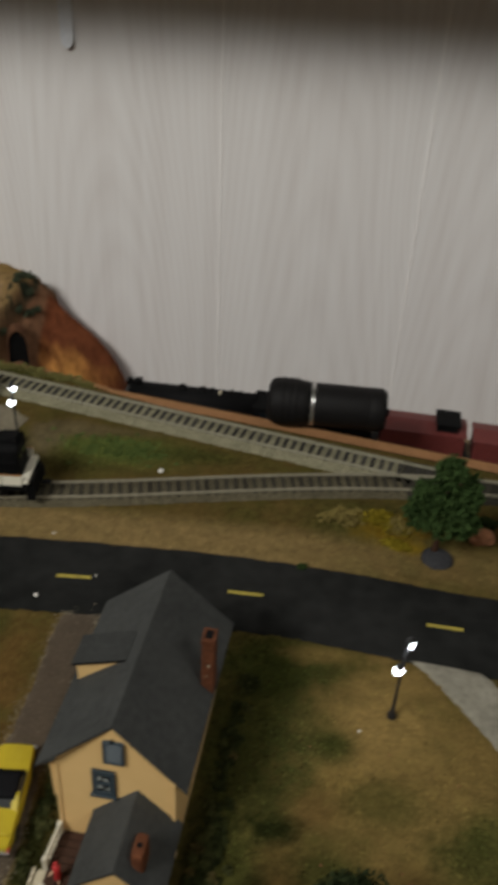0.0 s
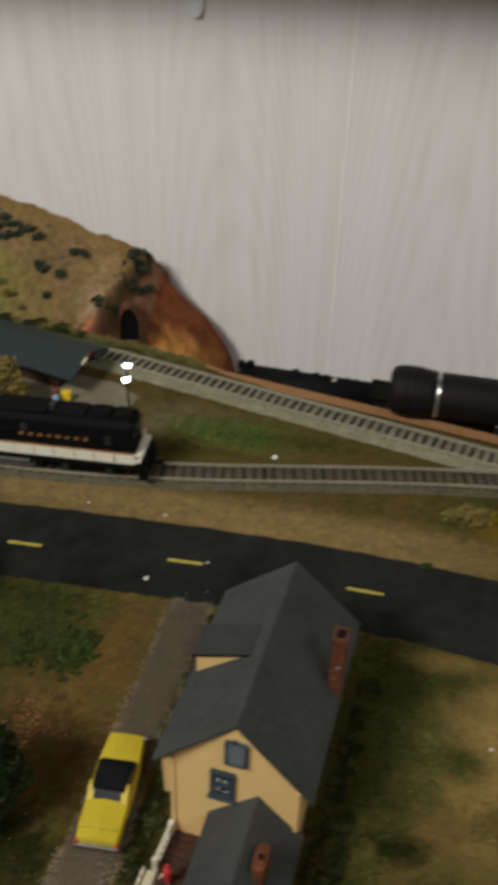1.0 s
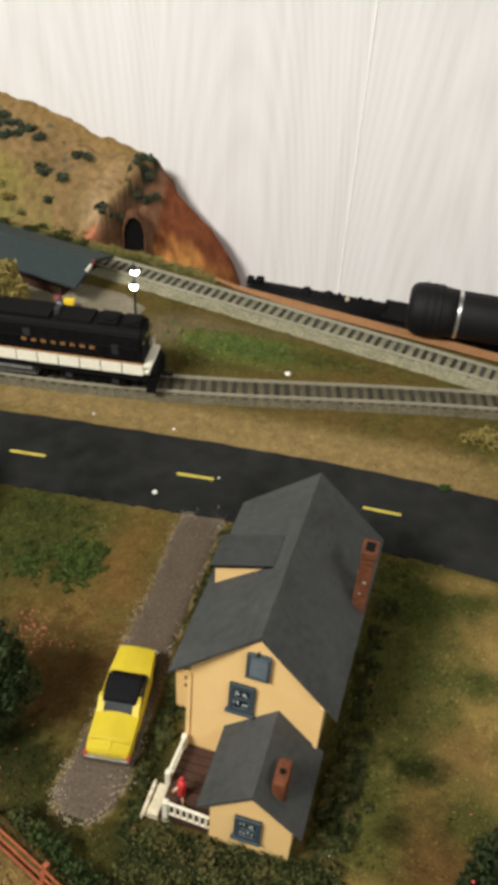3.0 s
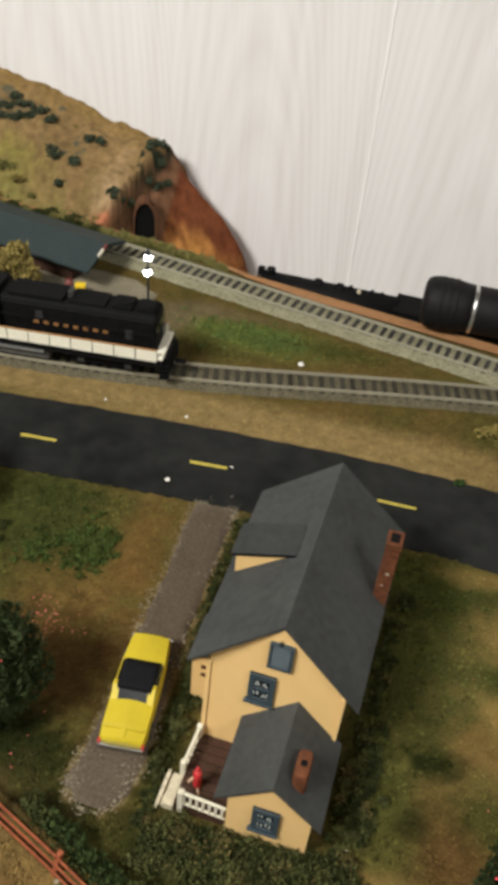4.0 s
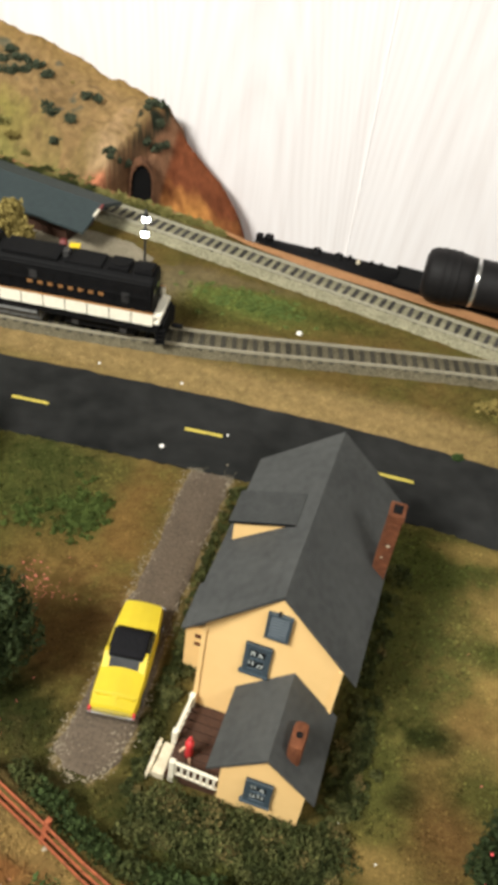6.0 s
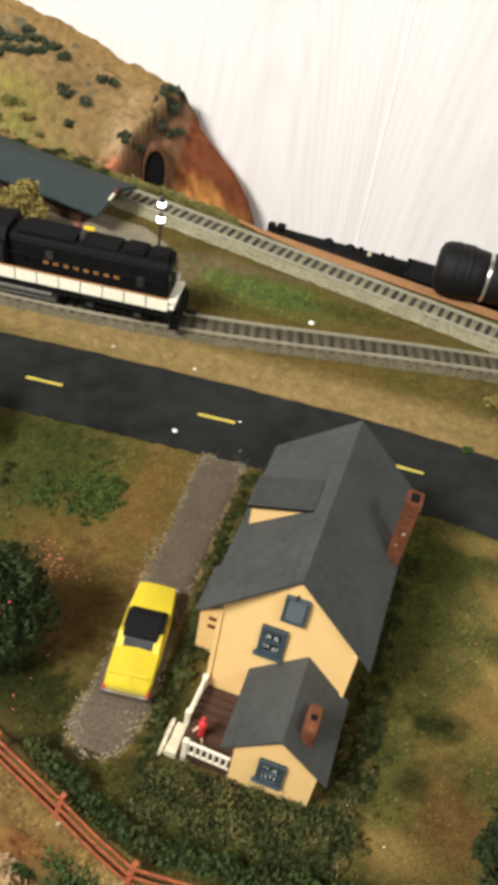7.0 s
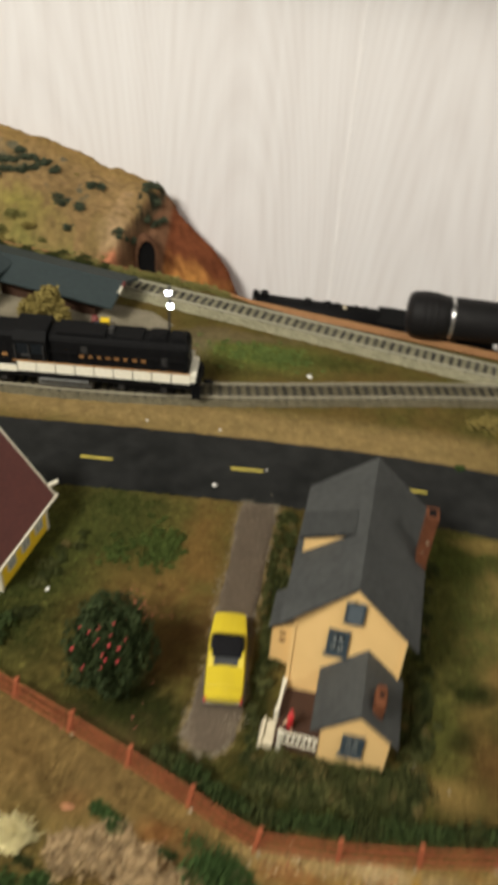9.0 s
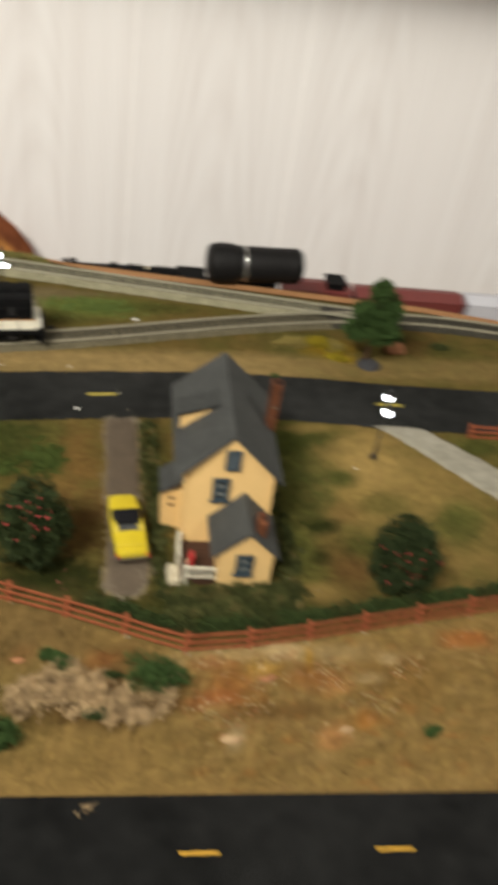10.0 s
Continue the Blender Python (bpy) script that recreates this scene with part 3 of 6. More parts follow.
# ---- ground: one sheet to the rear edge of the board ----
NX, NY = 400, 330
gx = np.concatenate([np.linspace(-0.80, -0.44, 30)[:-1], np.linspace(-0.44, 0.30, NX - 44), np.linspace(0.30, 0.62, 16)[1:]])
rows_y = np.concatenate([np.linspace(-0.6, 0.06, 20)[:-1], np.linspace(0.06, 0.999, NY - 19)])
GX, V = np.meshgrid(gx, rows_y)
far = board_y(GX)
GY = np.where(V < 0.06, V, 0.06 + (V - 0.06) / (0.999 - 0.06) * (far - 0.06))
xs, ys = GX.ravel(), GY.ravel()
zs = height(xs, ys)
sh = bank_share(xs, ys)
bumpy = np.array([noise.noise((a * 150, b * 150, 0)) for a, b in zip(xs, ys)]) * 0.0008 + np.array([noise.noise((a * 420, b * 420, 5)) for a, b in zip(xs, ys)]) * 0.0005
layers = np.array([noise.noise((a * 55, b * 55, c * 260)) + 0.6 * noise.noise((a * 170, b * 170, c * 420)) if 0.03 < s < 0.97 else 0.0 for a, b, c, s in zip(xs, ys, zs, sh)])
flatten = np.clip((near_line(xs, ys, ROAD) - 0.029) / 0.006, 0, 1) * (ys > front_edge_y(xs) + 0.001)
zs = zs - 0.0014 * (near_line(xs, ys, ROAD) < 0.0318) + bumpy * flatten + layers * 0.0062 * np.clip(sh * 6, 0, 1) * np.clip((1 - sh) * 6, 0, 1)
ny, nx = GX.shape
idx = np.arange(nx * ny).reshape(ny, nx)
quads = np.stack([idx[:-1, :-1], idx[:-1, 1:], idx[1:, 1:], idx[1:, :-1]], -1).reshape(-1, 4)
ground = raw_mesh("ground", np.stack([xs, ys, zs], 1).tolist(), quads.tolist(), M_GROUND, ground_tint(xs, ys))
tagged(ground, "brown and green flocked model railway ground with a bank", "ground", kind="structure")

# board under the ground, its cork strip and the lower shelf behind
board_line = [(a, float(board_y(a)), 0.0) for a in np.linspace(-0.8, 0.62, 72)]
bm = bmesh.new()
top, low = [], []
for a, b, _ in board_line:
    top.append((bm.verts.new((a, b - 0.0002 - 0.0105 * min(1.0, max(0.0, (a + 0.19) / 0.10)), 0.0022)), bm.verts.new((a, b + 0.0005, 0.0022))))
    low.append(bm.verts.new((a, b + 0.0005, -0.10)))
for i in range(len(top) - 1):
    if board_line[i][0] > -0.20:
        bm.faces.new((top[i][0], top[i + 1][0], top[i + 1][1], top[i][1]))
    bm.faces.new((top[i][1], top[i + 1][1], low[i + 1], low[i]))
tagged(mesh_object("board_edge", bm, M_CORK), "brown cork edge of the upper board beside the track", "board", kind="structure")
tagged(mesh_object("lower_shelf", box(-0.82, 0.64, 0.40, 0.722, -0.115, -0.0755), M_SHELFBOARD), "low board along the panelled wall", "shelf", kind="structure")

# ---- room ----
X0, X1, Y0, Y1, Z0, Z1 = -1.35, 1.35, -1.40, 0.79, -0.90, 1.40
tagged(mesh_object("wall_north", box(X0 - 0.06, X1 + 0.06, Y1, Y1 + 0.06, Z0, Z1), M_PANEL), "pale wood-grain panelled wall with vertical figure", "wall", kind="structure")
for x in (-0.0755, 0.101):
    tagged(mesh_object("panel_joint", box(x - 0.0010, x + 0.0010, Y1 - 0.0006, Y1, Z0, 0.384), M_JOINT), "thin pale joint between two wall panels", "trim", "panel joints", "structure")
tagged(mesh_object("wall_south", box(X0 - 0.06, X1 + 0.06, Y0 - 0.06, Y0, Z0, Z1), M_ROOM), "plain painted wall", "wall", kind="structure")
tagged(mesh_object("wall_west", box(X0 - 0.06, X0, Y0, Y1, Z0, Z1), M_ROOM), "plain painted wall", "wall", kind="structure")
tagged(mesh_object("wall_east", box(X1, X1 + 0.06, Y0, Y1, Z0, Z1), M_ROOM), "plain painted wall", "wall", kind="structure")
tagged(mesh_object("ceiling", box(X0 - 0.06, X1 + 0.06, Y0 - 0.06, Y1 + 0.06, Z1, Z1 + 0.05), M_ROOM), "plain ceiling", "ceiling", kind="structure")
tagged(mesh_object("floor", box(X0 - 0.06, X1 + 0.06, Y0 - 0.06, Y1 + 0.06, Z0 - 0.05, Z0), M_FLOOR), "carpeted floor", "floor", kind="structure")

# table that carries the layout, with plain fascia boards closing its ends and front
tb = thing("layout_table", 0, 0, 0)
part("tabletop", box(-0.82, 0.64, -0.62, 0.787, -0.145, -0.1152, 0.002), M_SHELFBOARD, tb)
for x in (-0.78, 0.60):
    for y in (-0.58, 0.74):
        part("leg", box(x - 0.03, x + 0.03, y - 0.03, y + 0.03, Z0, -0.145, 0.002), M_SHELFBOARD, tb)
part("front_fascia", box(-0.81, 0.63, -0.612, -0.6005, -0.1152, -0.060), M_SHELFBOARD, tb)
for x in (-0.811, 0.6205):
    xx = min(max(x, -0.80), 0.62)
    yy = [float(v) for v in np.linspace(-0.60, float(board_y(xx)), 60)]
    side = [(v, float(height(np.array(xx), np.array(v))) - 0.0005) for v in yy]
    part("end_fascia", prism(side + [(yy[-1], -0.1152), (yy[0], -0.1152)], x, x + 0.0105, "x"), M_SHELFBOARD, tb)
tagged(tb, "plain brown wooden table carrying the model railway", "table")

# shelf out of view, added to throw a shadow band on the wall
tagged(mesh_object("wall_shelf", box(X0 + 0.001, X1 - 0.001, 0.60, 0.7898, 0.385, 0.405), M_ROOM), "plain unseen shelf shading the top of the panelled wall", "shelf", kind="structure")

# ---- roads ----
line = curve_points(ROAD, 0.004)
bm = ribbon(line, 0.0315, [(-1.0, -0.0016), (-0.985, -0.0002), (0.0, 0.0005), (0.985, -0.0002), (1.0, -0.0016)])
for i, v in enumerate(bm.verts):
    if abs(v.co.z - 0.0005) > 1e-5:
        v.co.y += 0.0011 * noise.noise((v.co.x * 90, v.co.y * 8, 1.0))
tagged(mesh_object("road", bm, M_ROAD), "black painted model road with a dashed yellow line", "road", kind="structure")


def paint_dash(x, y, z, length, turn, material, road_name):
    rng = random.Random(int((x + 1) * 1e4))
    pts = []
    for k in range(9):
        u = -0.5 + k / 8
        pts.append((u * length, (0.00105 if material is M_YELLOW_LINE else 0.0007) + 0.0002 * rng.random()))
    bm = bmesh.new()
    up = [bm.verts.new((a, b, 0.0005)) for a, b in pts]
    dn = [bm.verts.new((a, -b + 0.0003 * rng.random(), 0.0005)) for a, b in pts]
    for i in range(8):
        bm.faces.new((dn[i], dn[i + 1], up[i + 1], up[i]))
    o = mesh_object("road_dash", bm, material)
    o.location, o.rotation_euler = (x, y, z), (0, 0, turn)
    return tagged(o, "hand-painted yellow dash on the black road", "road marking", road_name, "structure")


for a, b in ((-0.211, 0.4125), (-0.1115, 0.4212), (-0.0035, 0.4232), (0.118, 0.4140), (-0.315, 0.404), (0.225, 0.405)):
    paint_dash(a, b, 0.0002, 0.0215, 0.06 if a < -0.05 else -0.04 if a > 0.05 else 0.0, M_YELLOW_LINE, "dashes on the rear road")

front = [(a, float(front_edge_y(a)) - 0.055, -0.07) for a in np.linspace(-0.8, 0.62, 160)]
bm = ribbon(front, 0.055, [(-1.0, LOW - 0.0003), (-0.98, LOW + 0.0012), (0.0, LOW + 0.0020), (0.98, LOW + 0.0012), (1.0, LOW - 0.0008)])
tagged(mesh_object("road_front", bm, M_ROAD_FRONT), "black painted model road below the bank", "road", kind="structure")
for a in (-0.305, -0.186, -0.067, 0.038, 0.15, 0.26):
    paint_dash(a, 0.094 - 0.07 * a - 0.004, LOW + 0.0021, 0.0205, -0.07, M_ORANGE_LINE, "dashes on the front road")

# ---- driveway and path ----
rng = random.Random(5)


def wavy_strip(name, a, b, z, material, label, category):
    n = 90
    ta = np.linspace(0, 1, len(a))
    tt = np.linspace(0, 1, n)
    ax, ay = np.interp(tt, ta, [p[0] for p in a]), np.interp(tt, ta, [p[1] for p in a])
    bx, by = np.interp(tt, ta, [p[0] for p in b]), np.interp(tt, ta, [p[1] for p in b])
    bm = bmesh.new()
    rows = []
    for i in range(n):
        row = []
        for k in range(11):
            u = k / 10
            x, y = ax[i] * (1 - u) + bx[i] * u, ay[i] * (1 - u) + by[i] * u
            w = 0.0016 * noise.noise((x * 160, y * 160, 3)) * (1 if k in (0, 10) else 0.2)
            row.append(bm.verts.new((x + w, y + w * (i in (0, n - 1)), z + 0.0004 * noise.noise((x * 500, y * 500, 8)) - (0.0012 if k in (0, 10) or i in (0, n - 1) else 0))))
        rows.append(row)
    for r, s in zip(rows, rows[1:]):
        for k in range(10):
            bm.faces.new((r[k], s[k], s[k + 1], r[k + 1]))
    bmesh.ops.recalc_face_normals(bm, faces=bm.faces)
    return tagged(mesh_object(name, bm, material, smooth=True), label, category, kind="structure")


wavy_strip("driveway", left, right, 0.0014, M_GRAVEL, "grey-brown gravel driveway with pale grit edges", "driveway")
path_a = [(0.0965, 0.386), (0.110, 0.372), (0.138, 0.336), (0.165, 0.300), (0.20, 0.252), (0.24, 0.21)]
path_b = [(0.1370, 0.382), (0.146, 0.372), (0.173, 0.343), (0.198, 0.312), (0.235, 0.268), (0.275, 0.225)]
wavy_strip("footpath", path_a, path_b, 0.0014, M_CONCRETE, "pale concrete footpath running from the road", "path")


def scatter_grit(name, spots, size, material, label, category, z0=0.0):
    """Loose crumbs, each a squashed irregular solid."""
    r = random.Random(len(spots))
    verts, faces = [], []
    for x, y, z in spots:
        s = size * (0.5 + r.random())
        k = len(verts)
        for dx, dy, dz in ((1, 0, 0), (0, 1, 0), (-1, 0, 0), (0, -1, 0), (0, 0, 0.8), (0, 0, -0.5)):
            verts.append((x + s * (dx + r.uniform(-0.3, 0.3)), y + s * (dy + r.uniform(-0.3, 0.3)), z + s * (dz + r.uniform(-0.2, 0.2))))
        for a, b in ((0, 1), (1, 2), (2, 3), (3, 0)):
            faces += [(k + a, k + b, k + 4), (k + b, k + a, k + 5)]
    o = raw_mesh(name, verts, faces, material, smooth=False)
    return tagged(o, label, category, kind="stuff")


spots = []
for i in range(1150):
    t = rng.random()
    side = left if rng.random() < 0.6 else right
    if rng.random() < 0.14:
        u = rng.random()
        e0, e1 = (left[-1], right[-1]) if rng.random() < 0.6 else (left[0], right[0])
        x, y = e0[0] + u * (e1[0] - e0[0]), e0[1] + u * (e1[1] - e0[1]) - 0.003 * math.sin(u * 3.1)
    else:
        j = t * (len(side) - 1)
        k = int(j)
        x, y = side[k][0] + (j - k) * (side[k + 1][0] - side[k][0]), side[k][1] + (j - k) * (side[k + 1][1] - side[k][1])
    if noise.noise((x * 140, y * 140, 6.0)) + 0.25 * rng.gauss(0, 1) > -0.12:
        spots.append((x + rng.gauss(0, 0.0012), y + rng.gauss(0, 0.0012), 0.0012))
for i in range(90):
    spots.append((rng.uniform(-0.112, -0.087), rng.uniform(0.222, 0.39), 0.0013))
# crumbs heaped at the lawn end and where the drive meets the road
for cx, cy, sx, sy, n in ((-0.0925, 0.2330, 0.0022, 0.0075, 90), (-0.1120, 0.2260, 0.0022, 0.0040, 70), (-0.1060, 0.3880, 0.0035, 0.0030, 90), (-0.0890, 0.3885, 0.0025, 0.0040, 70), (-0.1120, 0.3180, 0.0014, 0.0120, 80)):
    spots += [(rng.gauss(cx, sx), rng.gauss(cy, sy), 0.0013) for _ in range(n)]
scatter_grit("driveway_grit", spots, 0.00033, M_GRIT, "pale grit crumbs along the driveway edges", "grit")


# ---- railway tracks ----
def railway(name, pts, ballast_m, tie_m, rail_m, tie_half, label, half=0.0175):
    empty = thing(name, 0, 0, 0)
    fine_line = curve_points(pts, 0.003)
    bed = [(-1.15, 0.0), (-0.95, 0.0032), (0.95, 0.0032), (1.15, 0.0)]
    clean = [q for q in fine_line if q[0] < 0.098]
    dark = fine_line[len(clean) - 1:]
    part("ballast", ribbon(clean, half, bed), ballast_m, empty, "crumbly ballast bed", True)
    part("ballast", ribbon(dark, half, bed), M_BLACK_BALLAST, empty, "near-black ballast bed at the junction", True)
    for side in (-1, 1):
        off = [(x - math.sin(a) * side * 0.00825, y + math.cos(a) * side * 0.00825, a) for x, y, a in fine_line]
        part("rail", ribbon(off, 0.00030, [(-1, 0.0036), (-1, 0.0059), (1, 0.0059), (1, 0.0036)]), rail_m, empty, "dull metal rail")
    ties = [q for q in curve_points(pts, 0.0068) if -0.46 < q[0] < 0.34]
    first, jig, tie_w = None, random.Random(len(ties)), 0.0021 if half > 0.015 else 0.0015
    for x, y, a in ties:
        if not first:
            first = part("tie", box(-tie_w, tie_w, -tie_half, tie_half, 0.0, 0.0016), tie_m, empty)
            first.location, first.rotation_euler = (x, y, 0.0021), (0, 0, a)
        else:
            again(first, x + jig.gauss(0, 0.0002), y + jig.gauss(0, 0.0003), 0.0021, a + jig.gauss(0, 0.025))
    return tagged(empty, label, "railway track", "tracks on the upper board")


railway("railway_track", MAIN_TRACK, M_DARK_BALLAST, M_TIE_GREY, M_RAIL, 0.0100, "weathered model track on brown ballast beside the road", 0.0120)
railway("railway_track", REAR_TRACK, M_BALLAST, M_TIE, M_RAIL_DARK, 0.0082, "model track with dark ties on pale ballast", 0.0142)


# ---- yellow two-storey house ----
def house_main():
    h = thing("house", -0.0375, 0.306, 0.0, -3.0)
    W, F, Bk, R = 0.0275, -0.0452, 0.044, 0.0845
    WR = 0.0248
    gable = [(-W, 0), (WR, 0), (WR, 0.0565), (0, R - 0.002), (-W, 0.0615)]
    def leaning(bm):
        """Skews the gable wall out at its foot to fit the camera's view."""
        for v in bm.verts:
            if v.co.y < -0.04:
                v.co.y += -0.0502 + 0.057 * v.co.z - F
        return bm

    shell = leaning(prism(gable, F, Bk))
    for v in shell.verts:
        if v.co.z > R - 0.003 and v.co.y < 0:
            v.co.x -= 0.0014
    part("wall", shell, M_CREAM_WALL, h, "tan-yellow plastic gabled walls")
    for s in (-1, 1):
        half = 0.0300 if s > 0 else 0.0335
        ez = 0.0530 if s > 0 else 0.0580
        prof = [(0, R), (s * half, ez), (s * half, ez - 0.0012), (0, R - 0.0018)]
        slab = prism(prof, F - 0.0014, Bk + 0.0026)
        for v in slab.verts:
            if abs(v.co.x) < 0.001 and v.co.y < 0:
                v.co += Vector((-0.0014, 0.0006, 0))
            elif s > 0 and v.co.y < 0 and v.co.x > 0.01:
                v.co += Vector((0.0010, -0.0036, 0))
            elif s > 0 and v.co.x > 0.01:
                v.co.x += 0.0026
            elif s < 0 and v.co.x < -0.01:
                v.co += Vector((-0.0013, -0.0056, -0.0008)) if v.co.y < 0 else Vector((0, -0.0028, 0))
        part("roof", slab, M_ROOF, h, "charcoal grey roof slope")
    # trim under the gable edge and corner boards
    for s in (-1, 1):
        part("corner_board", leaning(box((-W if s < 0 else WR) - 0.0011, (-W if s < 0 else WR) + 0.0006, F - 0.0007, F + 0.002, 0.0, 0.0540)), M_CREAM_WALL, h)
    # attic louvre
    lou = part("louvre", leaning(box(-0.0053, 0.0031, F - 0.0009, F + 0.001, 0.0616, 0.0744)), M_BLUE_SHADED, h, "slate-blue attic louvre")
    for a, b, z0, z1 in ((-0.0057, -0.0046, 0.0613, 0.0747), (0.0024, 0.0035, 0.0613, 0.0747), (-0.0045, 0.0023, 0.0613, 0.0622), (-0.0045, 0.0023, 0.0738, 0.0749)):
        part("louvre_frame", leaning(box(a, b, F - 0.0017, F, z0, z1, 0.0002)), M_BLUE, lou)
    part("louvre_knob", leaning(box(-0.0020, -0.0011, F - 0.0018, F, 0.0750, 0.0757)), M_VINYL, lou)
    for k in range(7):
        z = 0.0626 + k * 0.00160
        part("slat", leaning(prism([(F - 0.0015, z), (F - 0.0015, z + 0.0007), (F - 0.0010, z + 0.0011), (F - 0.0010, z + 0.0004)], -0.0045, 0.0023, "x")), M_BLUE, lou)
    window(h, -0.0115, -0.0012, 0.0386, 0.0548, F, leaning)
    # shed dormer on the left slope
    d = part("dormer", prism([(-0.0306, 0.056), (-0.0306, 0.0706), (-0.0085, 0.0782), (-0.0085, 0.066)], -0.0080, 0.0065), M_CREAM_WALL, h, "shed dormer with a tan-yellow cheek")
    part("dormer_roof", prism([(-0.0326, 0.0702), (-0.0326, 0.0716), (-0.0065, 0.0804), (-0.0065, 0.0790)], -0.0087, 0.0088), M_SHINGLE, d, "charcoal shingled dormer roof")
    for k in range(9):
        x0 = -0.0327 + k * 0.0029
        z0 = 0.0716 + (x0 + 0.0326) * 0.3372
        part("shingle_course", prism([(x0, z0 + 0.00028), (x0 + 0.0029, z0 + 0.00102), (x0 + 0.0029, z0 + 0.00085), (x0, z0 - 0.0001)], -0.0087, 0.0088), M_SHINGLE, d)
    part("dormer_verge", prism([(-0.0326, 0.0708), (-0.0326, 0.0716), (-0.0065, 0.0804), (-0.0065, 0.0796)], -0.0091, -0.0088), M_BLACK_HOLE, d, "dark verge edge")
    for y0 in (-0.0065, -0.0005):
        part("dormer_window", box(-0.0312, -0.0302, y0, y0 + 0.0055, 0.0615, 0.0685), M_BLUE, d)
    # outside chimney
    c = part("chimney", box(0.0258, 0.0312, 0.0014, 0.0086, 0.0480, 0.0875, 0.0003), M_BRICK, h, "tall brown-red brick chimney")
    part("chimney_cap", box(0.0254, 0.0317, 0.0010, 0.0091, 0.0868, 0.0900, 0.0004), M_BRICK, c)
    # black block on the cap in place of the shade in the flue
    part("flue", box(0.0268, 0.0303, 0.0026, 0.0074, 0.0890, 0.0903), M_BLACK_HOLE, c, "black block standing in for the shaded flue")
    for x, y, z, k in ((0.0290, 0.0011, 0.0730, 0.0008), (0.0279, 0.0011, 0.0660, 0.0005)):
        b = bmesh.new()
        bmesh.ops.create_icosphere(b, subdivisions=2, radius=1.0)
        for v in b.verts:
            q = 1 + 0.6 * noise.noise(v.co * 2 + Vector((z * 900, 0, 0)))
            v.co = Vector((x + v.co.x * k * q, y + v.co.y * 0.0003, z + v.co.z * k * 0.9 * q))
        part("glue_spot", b, M_GLUE, c, "spot of pale dried glue", True)
    for k in range(14, 26):
        z = 0.003 + k * 0.0033
        part("brick_course", box(0.0256, 0.0314, 0.0012, 0.0088, z, z + 0.0026), M_BRICK, c) if k < 25 else None
    # side bay
    b = part("bay", box(-0.0392, -0.0270, -0.0320, -0.0120, 0.0, 0.0300), M_CREAM_WALL, h, "low tan-yellow side bay")
    part("bay_roof", prism([(-0.0409, 0.0290), (-0.0409, 0.0302), (-0.0270, 0.0415), (-0.0270, 0.0395)], -0.0340, -0.0105), M_ROOF, b, "charcoal lean-to roof")
    for z in (0.018, 0.0235):
        part("vent_hole", box(-0.0352, -0.0320, -0.0323, -0.0318, z, z + 0.0022), M_BRICK, b)
    # rear wing with its own gable, toward the fence
    cx, hw, y0 = 0.0086, 0.0158, -0.0828
    wg = part("wing", prism([(cx - hw, 0), (cx + hw, 0), (cx + hw, 0.0270), (cx, 0.0430), (cx - hw, 0.0270)], y0, -0.0475), M_CREAM_WALL, h, "one-storey tan-yellow wing")
    for s in (-1, 1):
        half = 0.0197 if s > 0 else 0.0210
        prof = [(cx, 0.0450), (cx + s * half, 0.0253), (cx + s * half, 0.0237), (cx, 0.0430)]
        part("wing_roof", prism(prof, y0 - 0.0010, -0.0475), M_ROOF, wg, "charcoal roof slope of the wing")
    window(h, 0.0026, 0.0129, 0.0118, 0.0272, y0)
    c2 = part("wing_chimney", box(0.0136, 0.0192, -0.0776, -0.0662, 0.026, 0.0470, 0.0021), M_BRICK, h, "squat brown-red chimney on the wing")
    # black disc standing in for the shade down the wing flue
    part("flue", tube((0.0164, -0.0722, 0.0462), (0.0164, -0.0722, 0.0473), 0.0013), M_BLACK_HOLE, c2, "black block standing in for the shaded flue")
    # porch
    p = part("porch_floor", box(-0.0285, cx - hw, -0.0812, -0.0500, 0.0, 0.0055), M_PORCH, h, "dark brown porch floor")
    for k in range(8):
        part("floor_board", box(-0.0280, cx - hw - 0.0002, -0.0806 + k * 0.0038, -0.0773 + k * 0.0038, 0.0054, 0.0060), M_PORCH, p)
    rail_set(h, (-0.0258, -0.0806), (cx - hw - 0.0005, -0.0814), 7, 0.0134)
    rail_set(h, (-0.0284, -0.0525), (-0.0292, -0.0675), 5, 0.0122)
    for (a, b2, zt) in ((-0.0283, -0.0518, 0.0142), (-0.0294, -0.0680, 0.0132), (-0.0259, -0.0806, 0.0150)):
        part("porch_post", box(a - 0.0011, a + 0.0011, b2 - 0.0011, b2 + 0.0011, 0.0, zt, 0.0002), M_WHITE, h, "off-white porch post")
    st = part("porch_steps", box(-0.0330, -0.0287, -0.0822, -0.0690, 0.0, 0.0042, 0.0003), M_CREAM_TRIM, h, "cream side steps of the porch")
    part("stair_tread", box(-0.0350, -0.0331, -0.0820, -0.0692, 0.0, 0.0022, 0.0003), M_CREAM_TRIM, st)
    scroll = [(-0.0838, 0.0), (-0.0690, 0.0), (-0.0688, 0.0052), (-0.0704, 0.0060), (-0.0722, 0.0046), (-0.0734, 0.0052), (-0.0752, 0.0040), (-0.0768, 0.0046), (-0.0790, 0.0030), (-0.0826, 0.0034)]
    pane = prism(scroll, -0.0363, -0.0351, "x")
    for v in pane.verts:
        v.co.x += v.co.z * 0.25
    part("stair_side", pane, M_CREAM_TRIM, st, "scrolled cream stair side")
    return tagged(h, "tan-yellow two-storey model house with charcoal roofs and brick chimneys", "house")


